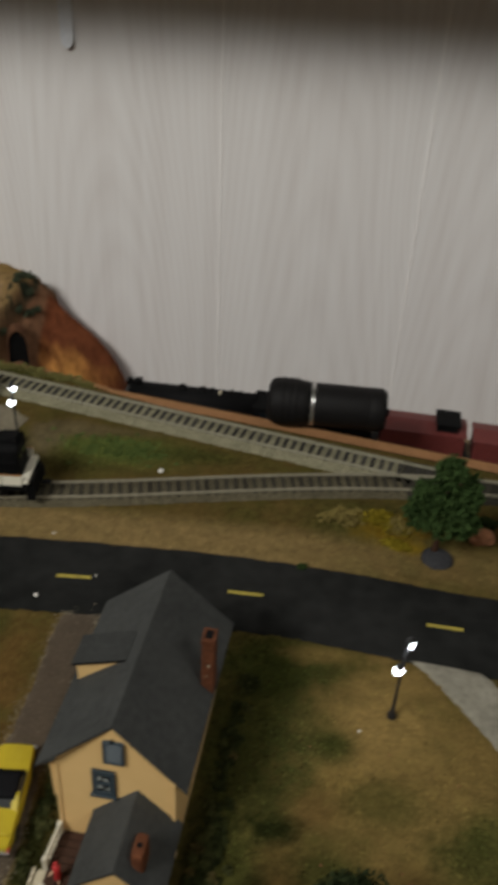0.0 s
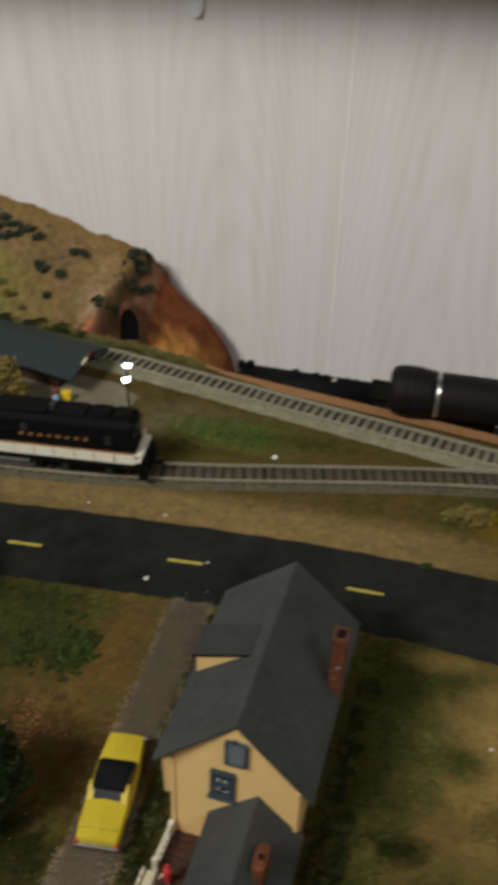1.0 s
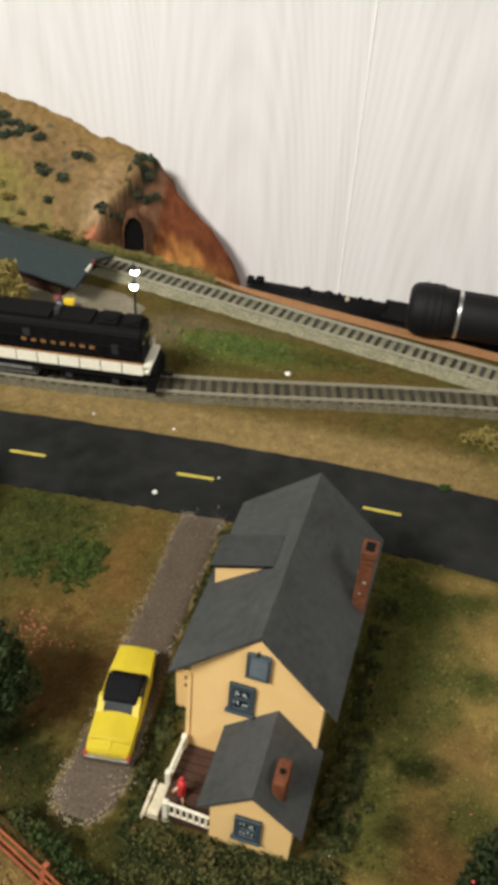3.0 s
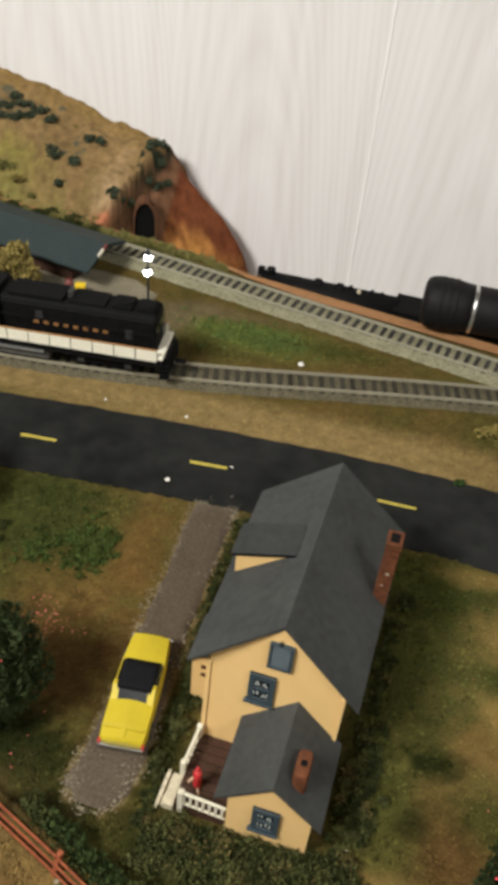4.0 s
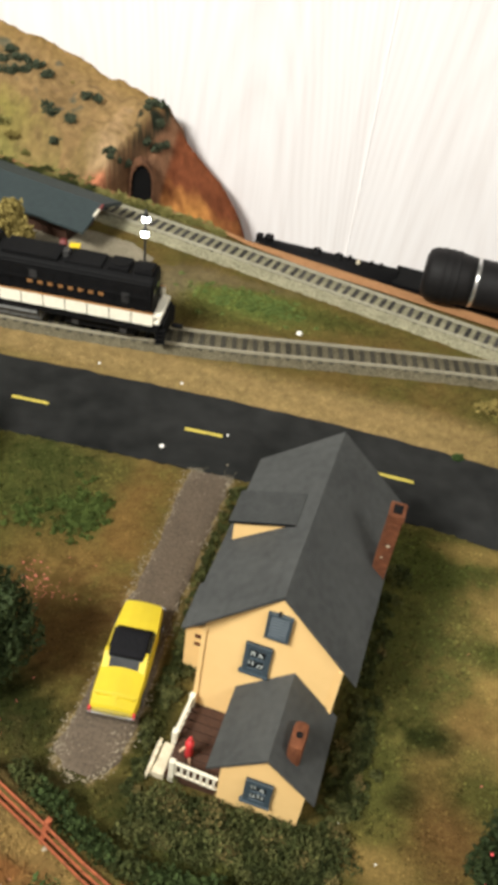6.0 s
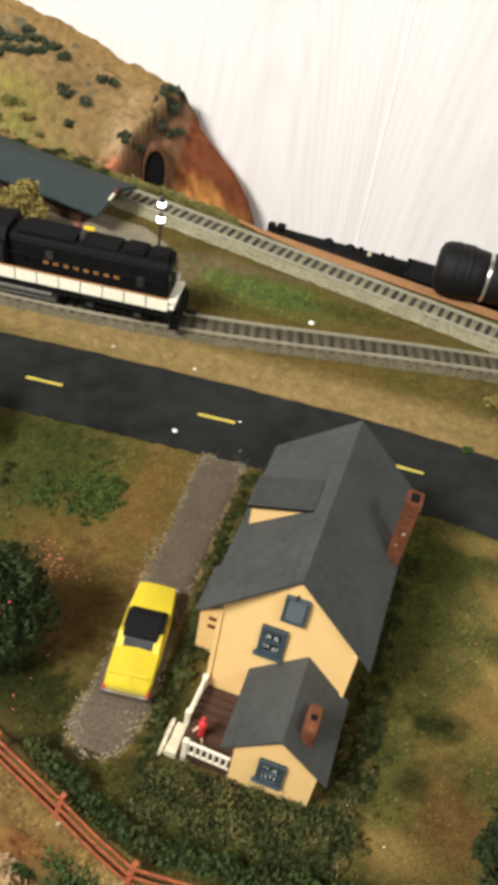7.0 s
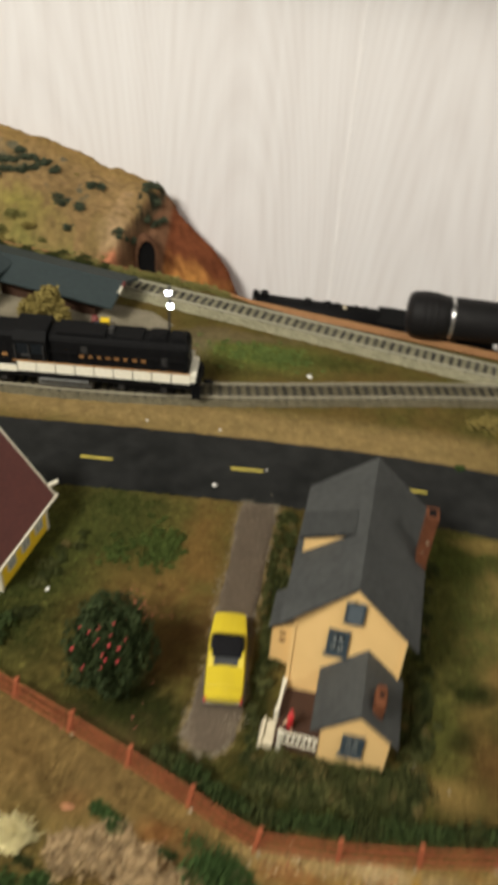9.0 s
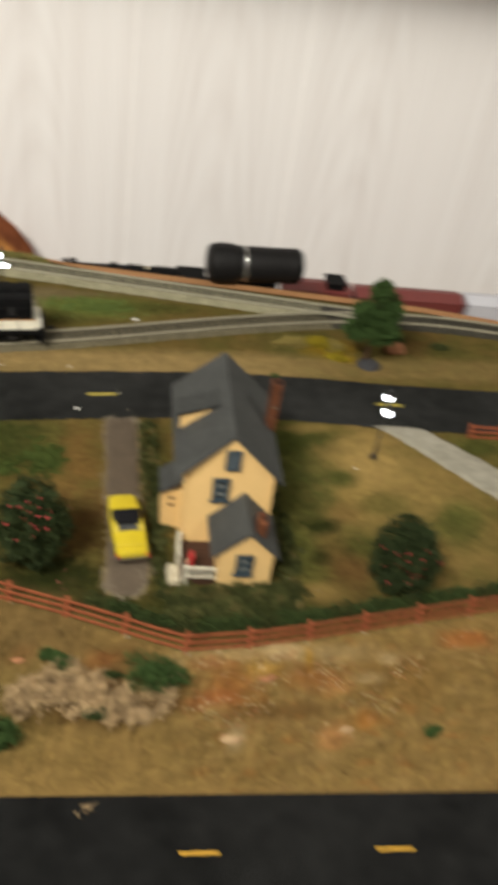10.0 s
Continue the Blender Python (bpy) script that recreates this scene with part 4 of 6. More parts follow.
def window(h, x0, x1, z0, z1, y, skew=lambda bm: bm):
    """A two-sash window: a broad frame, a middle rail and four lights with painted glints."""
    w = part("window", skew(box(x0, x1, y - 0.0007, y + 0.0006, z0, z1)), M_BLUE_SHADED, h, "slate-blue window with small panes")
    side, zm = 0.0021, (z0 + z1) / 2
    for a, b, c, d in ((x0, x0 + side, z0, z1), (x1 - side, x1, z0, z1), (x0 + side, x1 - side, z0, z0 + 0.0024), (x0 + side, x1 - side, z1 - 0.0026, z1), (x0 + side, x1 - side, zm - 0.0007, zm + 0.0007)):
        part("window_frame", skew(box(a, b, y - 0.0014, y, c, d, 0.0002)), M_BLUE, w)
    part("window_sill", skew(box(x0 - 0.0010, x1 + 0.0003, y - 0.0020, y, z0 - 0.0010, z0 - 0.0001)), M_BLUE, w)
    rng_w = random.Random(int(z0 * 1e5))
    wide, tall = (x1 - x0 - 2 * side) / 2, (zm - 0.0007 - z0 - 0.0024)
    for i in range(2):
        for b in (z0 + 0.0024, zm + 0.0007):
            a = x0 + side + i * wide
            part("pane", skew(box(a + 0.0003, a + wide - 0.0003, y - 0.0010, y - 0.0006, b + 0.0002, b + tall - 0.0002)), M_PANE, w)
            # pale slivers put the reflections in the panes into colour
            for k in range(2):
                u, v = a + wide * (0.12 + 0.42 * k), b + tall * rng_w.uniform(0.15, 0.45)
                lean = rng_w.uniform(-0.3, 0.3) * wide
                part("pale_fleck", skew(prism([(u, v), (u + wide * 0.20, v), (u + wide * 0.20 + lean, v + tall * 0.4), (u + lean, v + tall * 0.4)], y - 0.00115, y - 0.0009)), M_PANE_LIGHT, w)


def rail_set(h, a, b, n, top):
    (ax, ay), (bx, by) = a, b
    ln = math.hypot(bx - ax, by - ay)
    ang = math.atan2(by - ay, bx - ax)
    r = part("porch_rail", box(0, ln, -0.0006, 0.0006, top, top + 0.0010, 0.0002), M_WHITE, h, "off-white porch railing")
    r.location, r.rotation_euler = (ax, ay, 0), (0, 0, ang)
    part("bottom_rail", box(0, ln, -0.0005, 0.0005, 0.0060, 0.0066), M_WHITE, r)
    first = None
    for k in range(n):
        u = ln * (k + 0.5) / n
        if not first:
            first = part("baluster", box(-0.0005, 0.0005, -0.0004, 0.0004, 0.0064, top + 0.0002), M_WHITE, r)
            first.location = (u, 0, 0)
        else:
            again(first, u, 0, 0)


house_main()

# figurine on the porch: one plain turned shape
bm = lathe([(0.0022, 0), (0.0026, 0.004), (0.0022, 0.009), (0.0025, 0.0125), (0.0010, 0.0142)], 12)
lathe([(0.0004, 0.0140), (0.0013, 0.0150), (0.0014, 0.0163), (0.0006, 0.0175)], 10, bm)
red_faces = len(bm.faces)
for a, b in (((-0.0022, -0.001, 0.0088), (-0.0046, -0.0026, 0.0058)), ((0.0010, -0.002, 0.0010), (0.0022, -0.0056, 0.0006))):
    tube(a, b, 0.0009, 0.0006, 8, bm)
bm.faces.ensure_lookup_table()
for i in range(red_faces, len(bm.faces)):
    bm.faces[i].material_index = 1
fg = mesh_object("figurine", bm, M_RED, smooth=True)
fg.data.materials.append(M_SKIN)
fg.location, fg.scale = (-0.0634, 0.2350, 0.0060), (0.70, 0.70, 0.80)
tagged(fg, "small red painted figurine standing on the brown porch", "figurine")


# ---- yellow car ----
def car_yellow():
    c = thing("car", -0.0997, 0.2684, 0.0015, 5.0)
    # lower body by cross sections along the length
    k = 0.96
    secs = [(-0.0258, 0.0090, 0.0048, 0.0088), (-0.0250, 0.0098, 0.0035, 0.0100), (-0.0205, 0.0103, 0.0030, 0.0103), (-0.0198, 0.0103, 0.0030, 0.0110), (-0.0110, 0.0105, 0.0028, 0.0110), (0.0, 0.0105, 0.0028, 0.0106),
            (0.0110, 0.0104, 0.0028, 0.0104), (0.0190, 0.0102, 0.0030, 0.0101), (0.0245, 0.0097, 0.0034, 0.0097), (0.0256, 0.0088, 0.0046, 0.0088)]
    bm = bmesh.new()
    rows = []
    for y, w, z0, z1 in secs:
        w *= k * (0.94 if y > 0.015 else 1.0)
        prof = [(-w * 0.93, z0), (-w, z0 + 0.0022), (-w, z1 - 0.0022), (-w * 0.93, z1 - 0.0003), (-w * 0.45, z1 + 0.0004), (0, z1 + 0.0006), (w * 0.45, z1 + 0.0004), (w * 0.93, z1 - 0.0003), (w, z1 - 0.0022), (w, z0 + 0.0022), (w * 0.93, z0)]
        rows.append([bm.verts.new((a, y, z)) for a, z in prof])
    for r, s in zip(rows, rows[1:]):
        for i in range(len(r)):
            bm.faces.new((r[i], r[(i + 1) % len(r)], s[(i + 1) % len(r)], s[i]))
    bm.faces.new(rows[0])
    bm.faces.new(rows[-1][::-1])
    bmesh.ops.recalc_face_normals(bm, faces=bm.faces)
    part("body", bm, M_CAR_YELLOW, c, "glossy yellow car body")

    def cabin(pts_low, pts_top, z0, z1, name, material, label):
        b = bmesh.new()
        lo = [b.verts.new((x, y, z0)) for x, y in pts_low]
        hi = [b.verts.new((x, y, z1)) for x, y in pts_top]
        for i in range(4):
            b.faces.new((lo[i], lo[(i + 1) % 4], hi[(i + 1) % 4], hi[i]))
        b.faces.new(hi)
        b.faces.new(lo[::-1])
        bmesh.ops.recalc_face_normals(b, faces=b.faces)
        bmesh.ops.bevel(b, geom=list(b.edges), offset=0.0006, segments=2, affect="EDGES")
        return part(name, b, material, c, label)

    cabin([(-0.0092, -0.0098), (0.0092, -0.0098), (0.0092, 0.0112), (-0.0092, 0.0112)], [(-0.0076, -0.0040), (0.0076, -0.0040), (0.0076, 0.0052), (-0.0076, 0.0052)], 0.0103, 0.0150, "glasshouse", M_GLASS, "grey car windows")
    part("roof", box(-0.0078, 0.0078, -0.0056, 0.0068, 0.0130, 0.0160, 0.0021), M_VINYL, c, "black vinyl car roof")
    cabin([(-0.0080, 0.0062), (0.0080, 0.0062), (0.0084, 0.0116), (-0.0084, 0.0116)], [(-0.0075, 0.0050), (0.0075, 0.0050), (0.0075, 0.0062), (-0.0075, 0.0062)], 0.0104, 0.0153, "windscreen", M_VINYL, "dark windscreen")
    for s in (-1, 1):
        q = prism([(-0.0098, 0.0104), (-0.0042, 0.0148), (-0.0022, 0.0148), (-0.0060, 0.0104)], s * 0.0077 - 0.0016, s * 0.0077 + 0.0013, "x")
        part("rear_pillar", q, M_CAR_YELLOW, c)
        part("tail_light", box(s * 0.0091 - 0.0005, s * 0.0091 + 0.0005, -0.0266, -0.0252, 0.0070, 0.0088), M_RED, c, "red tail light")
        part("headlight", box(s * 0.0070 - 0.0016, s * 0.0070 + 0.0016, 0.0252, 0.0260, 0.0060, 0.0078), M_CHROME, c, "chrome headlight")
        for y in (-0.0155, 0.0158):
            wheel = part("wheel", tube((s * 0.0078, y, 0.0037), (s * 0.0104, y, 0.0037), 0.0038, n=18), M_TYRE, c)
            part("rim", tube((s * 0.0100, y, 0.0037), (s * 0.0106, y, 0.0037), 0.0022, n=14), M_CHROME, wheel)
    part("bumper", box(-0.0098, 0.0098, -0.0275, -0.0256, 0.0044, 0.0070, 0.0005), M_CHROME, c, "chrome rear bumper")
    part("bumper", box(-0.0095, 0.0095, 0.0254, 0.0268, 0.0040, 0.0058, 0.0004), M_CHROME, c, "chrome front bumper")
    for x in (-0.0030, 0.0030):
        part("bonnet_crease", prism([(0.0130, 0.0104), (0.0130, 0.0109), (0.0240, 0.0102), (0.0240, 0.0096)], x - 0.0003, x + 0.0003, "x"), M_CAR_YELLOW, c)
    part("boot_spine", prism([(-0.0250, 0.0098), (-0.0250, 0.0108), (-0.0205, 0.0115), (-0.0205, 0.0100)], -0.0010, 0.0010, "x"), M_CAR_YELLOW, c)
    part("boot_edge", box(-0.0080, 0.0080, -0.0212, -0.0205, 0.0100, 0.0115, 0.0002), M_CAR_YELLOW, c)
    c.scale = (0.99, 1.035, 0.975)
    return tagged(c, "yellow model coupe with a black vinyl roof on the driveway", "car")


car_yellow()


# ---- black diesel locomotive ----
def diesel():
    d = thing("diesel_locomotive", -0.1585, 0.4935, 0.0072, 4.5)
    # local x runs back from the hood end (0) to the cab end (-0.20)
    L = 0.196
    part("frame", box(-L, -0.001, -0.0155, 0.0155, 0.0100, 0.0160, 0.0003), M_LOCO, d, "black underframe")
    for k in range(14):
        x1 = -0.0042 - k * 0.0135
        if x1 - 0.0132 > -0.130:
            z0, z1 = 0.0150, 0.0232
        else:
            z0, z1 = 0.0140, 0.0192
        for s in (-1, 1):
            part("sill_panel", box(x1 - 0.0128, x1, s * 0.0158 - 0.0004, s * 0.0158 + 0.0004, z0, z1), M_LOCO_WHITE, d, "white painted side sill")
    for s in (-1, 1):
        part("sill_stripe", box(-0.128, -0.004, s * 0.0159 - 0.0005, s * 0.0159 + 0.0005, 0.0231, 0.0236), M_GOLD, d, "thin orange-gold stripe")
    part("end_platform", box(-0.0060, -0.0004, -0.0152, 0.0152, 0.0152, 0.0182, 0.0009), M_LOCO_WHITE, d, "white end sill")
    part("pilot", box(-0.0020, 0.0020, -0.0125, 0.0125, 0.0015, 0.0154, 0.0004), M_LOCO, d, "black pilot plate")
    for s in (-1, 1):
        for k in range(4):
            part("step", box(-0.0030, 0.0030, s * 0.0130 - 0.0022, s * 0.0130 + 0.0022, 0.0020 + k * 0.0030, 0.0026 + k * 0.0030), M_LOCO, d)
    hood = [(-0.0106, 0.0135), (0.0106, 0.0135), (0.0106, 0.0395), (0.0086, 0.0425), (-0.0086, 0.0425), (-0.0106, 0.0395)]
    h = part("long_hood", prism(hood, -0.1035, -0.0062, "x"), M_LOCO, d, "satin black long hood")
    bmesh_edit = bmesh.new()
    bmesh_edit.from_mesh(h.data)
    bmesh.ops.bevel(bmesh_edit, geom=list(bmesh_edit.edges), offset=0.0009, segments=2, affect="EDGES")
    bmesh_edit.to_mesh(h.data)
    bmesh_edit.free()
    for a, b, w, z in ((-0.019, -0.008, 0.0065, 0.0447), (-0.034, -0.022, 0.0070, 0.0447), (-0.060, -0.038, 0.0078, 0.0440), (-0.098, -0.064, 0.0082, 0.0446)):
        part("roof_hatch", box(a, b, -w, w, 0.0420, z, 0.0005), M_LOCO, h, "raised black roof hatch")
    for a in (-0.0135, -0.028):
        part("fan", tube((a, 0, 0.0440), (a, 0, 0.0452), 0.0052, n=20), M_LOCO, h, "round cooling fan")
    part("exhaust", box(-0.0625, -0.0590, -0.0030, 0.0030, 0.0425, 0.0470, 0.0004), M_LOCO_GREY, h)
    for k in range(10):
        for s in (-1, 1):
            part("hood_door", box(-0.1010 + k * 0.0092, -0.0928 + k * 0.0092, s * 0.0107 - 0.0002, s * 0.0107 + 0.0002, 0.0165, 0.0365), M_LOCO, h)
    for a, z0, z1 in ((-0.0225, 0.0250, 0.0320), (-0.0785, 0.0300, 0.0360)):
        for k in range(5):
            part("louvre", box(a - 0.0022, a + 0.0022, -0.0113, -0.0106, z0 + k * (z1 - z0) / 5, z0 + (k + 0.6) * (z1 - z0) / 5), M_LOCO_GREY, h, "grey louvre")
    part("number_board", box(-0.0064, -0.0056, -0.0085, -0.0045, 0.0315, 0.0345), M_CHROME, h)
    part("headlight", tube((-0.0068, 0.0, 0.0345), (-0.0052, 0.0, 0.0345), 0.0022, n=14), M_CHROME, h)
    # lettering as plain bars
    for k in range(8):
        x = -0.0822 + k * 0.0062
        part("letter_bar", box(x, x + 0.0031, -0.01125, -0.0109, 0.0268, 0.0287), M_GOLD, h, "orange-gold lettering bar")
    # cab and short hood
    cab = part("cab", prism([(-0.0148, 0.0135), (0.0148, 0.0135), (0.0148, 0.0395), (0.0105, 0.0455), (-0.0105, 0.0455), (-0.0148, 0.0395)], -0.1270, -0.1040, "x"), M_LOCO, d, "black locomotive cab")
    for s in (-1, 1):
        for a in (-0.1245, -0.1145):
            part("cab_window", box(a, a + 0.0082, s * 0.0149 - 0.0003, s * 0.0149 + 0.0003, 0.0290, 0.0370), M_PANE, cab, "dark cab window")
        for a in (-0.1258, -0.1160, -0.1060):
            part("grab_rail", tube((a, s * 0.0156, 0.0150), (a, s * 0.0156, 0.0360), 0.0006, n=6), M_LOCO_GREY, cab)
        part("armrest", box(-0.1215, -0.1150, s * 0.0156 - 0.0007, s * 0.0156 + 0.0007, 0.0275, 0.0288), M_LOCO_GREY, cab)
    part("short_hood", prism(hood, -0.1780, -0.1271, "x"), M_LOCO, d, "satin black short hood")
    for k in range(3):
        x = -0.150 + k * 0.0066
        part("letter_bar", box(x, x + 0.0037, -0.01125, -0.0109, 0.0232, 0.0256), M_GOLD, d, "orange-gold lettering bar")
    # handrails
    for s in (-1, 1):
        part("handrail", tube((-0.1030, s * 0.0150, 0.0330), (-0.0060, s * 0.0150, 0.0330), 0.00025, n=5), M_LOCO, d)
        for k in range(8):
            part("stanchion", tube((-0.0065 - k * 0.0137, s * 0.0150, 0.0160), (-0.0065 - k * 0.0137, s * 0.0150, 0.0330), 0.00025, n=5), M_LOCO, d)
    # fuel tank, air tanks and trucks
    part("fuel_tank", box(-0.1130, -0.0740, -0.0130, 0.0130, 0.0015, 0.0105, 0.0016), M_TANK_GREY, d, "dusty grey fuel tank")
    for s in (-1, 1):
        part("air_tank", tube((-0.1110, s * 0.0138, 0.0085), (-0.0760, s * 0.0138, 0.0085), 0.0021, n=10), M_TANK_GREY, d)
    for cx in (-0.0380, -0.1520):
        tr = part("truck", box(cx - 0.0220, cx + 0.0220, -0.0118, 0.0118, 0.0028, 0.0092, 0.0010), M_LOCO, d, "black power truck")
        for k in (-1, 1):
            for s in (-1, 1):
                part("wheel", tube((cx + k * 0.0150, s * 0.0074, 0.0058), (cx + k * 0.0150, s * 0.0090, 0.0058), 0.0058, n=20), M_LOCO_GREY, tr)
                part("journal", box(cx + k * 0.0150 - 0.0022, cx + k * 0.0150 + 0.0022, s * 0.0124 - 0.0008, s * 0.0124 + 0.0008, 0.0040, 0.0080, 0.0004), M_LOCO_GREY, tr)
    part("coupler", box(0.0040, 0.0110, -0.0012, 0.0012, 0.0060, 0.0085, 0.0003), M_LOCO, d)
    return tagged(d, "black diesel locomotive model with white sills on the track", "locomotive")


diesel()


# ---- lamps ----
def street_lamp(x, y, z, turn, tall=1.0):
    o = thing("street_lamp", x, y, z, turn)
    o.scale = (1.0, 1.0, tall)
    part("post", lathe([(0.0026, 0), (0.0026, 0.002), (0.0014, 0.004), (0.0010, 0.008), (0.0008, 0.030), (0.0012, 0.040), (0.0007, 0.042), (0.0007, 0.052)], 10), M_LAMP_POST, o, "black lamp post", True)
    part("finial", lathe([(0.0006, 0.050), (0.0018, 0.0515), (0.0014, 0.0535), (0.0003, 0.0565)], 10), M_LAMP_POST, o, "", True)
    part("cross_arm", tube((-0.0096, 0, 0.0415), (0.0096, 0, 0.0415), 0.0006, n=8), M_LAMP_POST, o)
    for s in (-1, 1):
        g = part("globe", lathe([(0.0008, 0.0418), (0.0019, 0.0424), (0.0025, 0.0438), (0.0024, 0.0450), (0.0016, 0.0461)], 16, None, (s * 0.0096, 0, 0)), M_GLOBE, o, "bright white lit globe", True)
        part("cap", lathe([(0.0020, 0.0456), (0.0018, 0.0467), (0.0010, 0.0478), (0.0003, 0.0490)], 14, None, (s * 0.0096, 0, 0)), M_LAMP_POST, g, "black cap", True)
    return tagged(o, "black street lamp with two bright white globes", "street lamp", "street lamps")


street_lamp(-0.1925, 0.5525, -0.0008, 107)
street_lamp(0.0850, 0.3460, 0.0, 70, 1.10)


# ---- painted fence along the bank ----
LEAN = 0.30


def fence(name, posts, label, z=0.0, bend=None):
    """bend: the number of a point where the rails turn without a post."""
    f = thing(name, 0, 0, 0)
    post = None
    rail_mesh = {}
    for i, (x, y) in enumerate(posts):
        if i == bend:
            continue
        if not post:
            b = box(-0.0010, 0.0010, -0.0012, 0.0010, -0.004, 0.0117, 0.0002)
            for v in b.verts:
                v.co.y -= (0.0106 - v.co.z) * LEAN
            post = part("post", b, M_FENCE, f, "orange-red fence post")
            post.location, post.rotation_euler = (x, y, z), (0, 0, math.atan2(posts[1][1] - y, posts[1][0] - x))
        else:
            a = math.atan2(y - posts[i - 1][1], x - posts[i - 1][0])
            again(post, x, y, z, a)
    for (ax, ay), (bx, by) in zip(posts, posts[1:]):
        ln, a = math.hypot(bx - ax, by - ay), math.atan2(by - ay, bx - ax)
        for k, h in enumerate((0.0022, 0.0062, 0.0102)):
            r = part("rail", box(0, ln, -0.0017 - (0.0106 - h) * LEAN, -0.0010 - (0.0106 - h) * LEAN, h - 0.0009, h + 0.0009, 0.00015), M_FENCE, f)
            r.location, r.rotation_euler = (ax, ay, z), (0.0, 0.012 * math.sin(ax * 90 + k * 2), a)
    foot = None
    g = random.Random(len(posts))
    for i, (x, y) in enumerate(posts):
        if i == bend:
            continue
        if not foot:
            b = bmesh.new()
            bmesh.ops.create_icosphere(b, subdivisions=2, radius=1.0)
            for v in b.verts:
                k = 1 + 0.5 * noise.noise(v.co * 2.1)
                v.co = Vector((v.co.x * 0.0018 * k, v.co.y * 0.0012 * k, v.co.z * 0.0010 * k))
            foot = part("post_foot", b, M_GLUE, f, "blob of pale dried glue", True)
            foot.location = (x, y - 0.0042, z - 0.0010)
        else:
            again(foot, x + g.gauss(0, 0.0004), y - 0.0038 - 0.0008 * g.random(), z - 0.0008 - 0.0006 * g.random(), g.random() * 6)
    return tagged(f, label, "fence")


fence("fence", [(-0.327, 0.284), (-0.295, 0.2715), (-0.263, 0.259), (-0.231, 0.2465), (-0.199, 0.234), (-0.167, 0.2212), (-0.135, 0.2085), (-0.103, 0.1945), (-0.085, 0.1862), (-0.0705, 0.1805), (-0.0355, 0.1815),
                (-0.0005, 0.1852), (0.034, 0.190), (0.069, 0.1945), (0.104, 0.199), (0.139, 0.2035), (0.174, 0.208), (0.209, 0.2125), (0.244, 0.217)], "orange-red three-rail fence along the top of the bank", bend=8)
fence("fence", [(0.172, 0.3745), (0.197, 0.3725), (0.222, 0.370), (0.247, 0.3675)], "short orange-red fence beside the road")


# ---- plants ----
def flower_bush(x, y, r, h, seed, spots, label):
    o = thing("flowering_bush", x, y, 0)
    g = random.Random(seed)
    part("trunk", tube((0, 0, -0.001), (0.001, 0, h * 0.5), 0.0022, 0.0012, 8), M_PORCH, o)
    bm = foliage(r, r, h * 0.56, 6500, 0.0016, g, 0.5, 2.6, None, (0, 0, h * 0.46), 0.45, -0.82)
    part("crown", bm, M_LEAF, o, "dense dark green crown")
    first = None
    for a, e in spots:
        d = Vector((math.cos(a) * math.cos(e), math.sin(a) * math.cos(e), math.sin(e)))
        lump = 0.80 + 0.34 * noise.noise(d * 2.6 + Vector((0, 0, 3.1)))
        c = Vector((d.x * r * lump, d.y * r * lump, h * 0.46 + d.z * h * 0.56 * lump))
        if not first:
            b = bmesh.new()
            bmesh.ops.create_icosphere(b, subdivisions=1, radius=0.00070)
            first = part("bloom", b, M_FLOWER, o, "coral red bloom")
            first.location = c
        else:
            again(first, *c, g.random() * 6).scale = [g.uniform(0.55, 1.25)] * 3
    return tagged(o, label, "bush", "flowering bushes")


blooms = [(-1.2, 0.75), (-1.9, 0.5), (-1.5, 0.35), (-2.3, 0.25), (-1.1, 0.2), (-0.6, 0.55), (-1.75, 0.85), (-2.6, 0.6), (-0.9, 0.95), (-1.5, 0.1), (-2.0, -0.05), (-1.3, 0.55), (-1.65, 0.62), (-1.0, 0.45), (-2.1, 0.7), (-1.4, 0.25)]
flower_bush(-0.1550, 0.2495, 0.0258, 0.060, 3, [(a, e + 0.28) for a, e in blooms], "round dark green bush with coral red blooms near the fence")
flower_bush(0.0640, 0.2185, 0.0255, 0.057, 8, [(a - 0.35, e * 0.95 - 0.05) for a, e in blooms], "round dark green bush with coral blooms behind the fence")

hedge = thing("hedge", 0, 0, 0)
g = random.Random(21)
for k in range(26):
    bm = bmesh.new()
    for i in range(5):
        x = -0.122 + 0.30 * ((k * 5 + i) / 129)
        y = float(fence_y(x)) + 0.0085 + g.gauss(0, 0.0014)
        r = 0.0044 + 0.0026 * g.random()
        foliage(r, r * 0.85, r * 1.35, 95, 0.0010, g, 0.5, 2.0, bm, (x, y, 0.0046), 0.6, -0.5)
    part("clump", bm, M_HEDGE if k % 4 else M_OLIVE, hedge)
tagged(hedge, "low dark green hedge growing along the fence", "hedge")


def shrub(x, y, z, rx, ry, rz, count, size, seed, material, label, name="shrub", group=""):
    g = random.Random(seed)
    bm = bmesh.new()
    for _ in range(6):
        k = g.uniform(0.45, 0.75)
        foliage(rx * k, ry * k, rz * k * 1.2, count // 6, size, g, 0.6, 2.4, bm, (g.uniform(-0.6, 0.6) * rx, g.uniform(-0.6, 0.6) * ry, rz * 0.3), 0.6, -0.5)
    o = mesh_object(name, bm, material)
    o.location = (x, y, z)
    return tagged(o, label, "shrub", group)


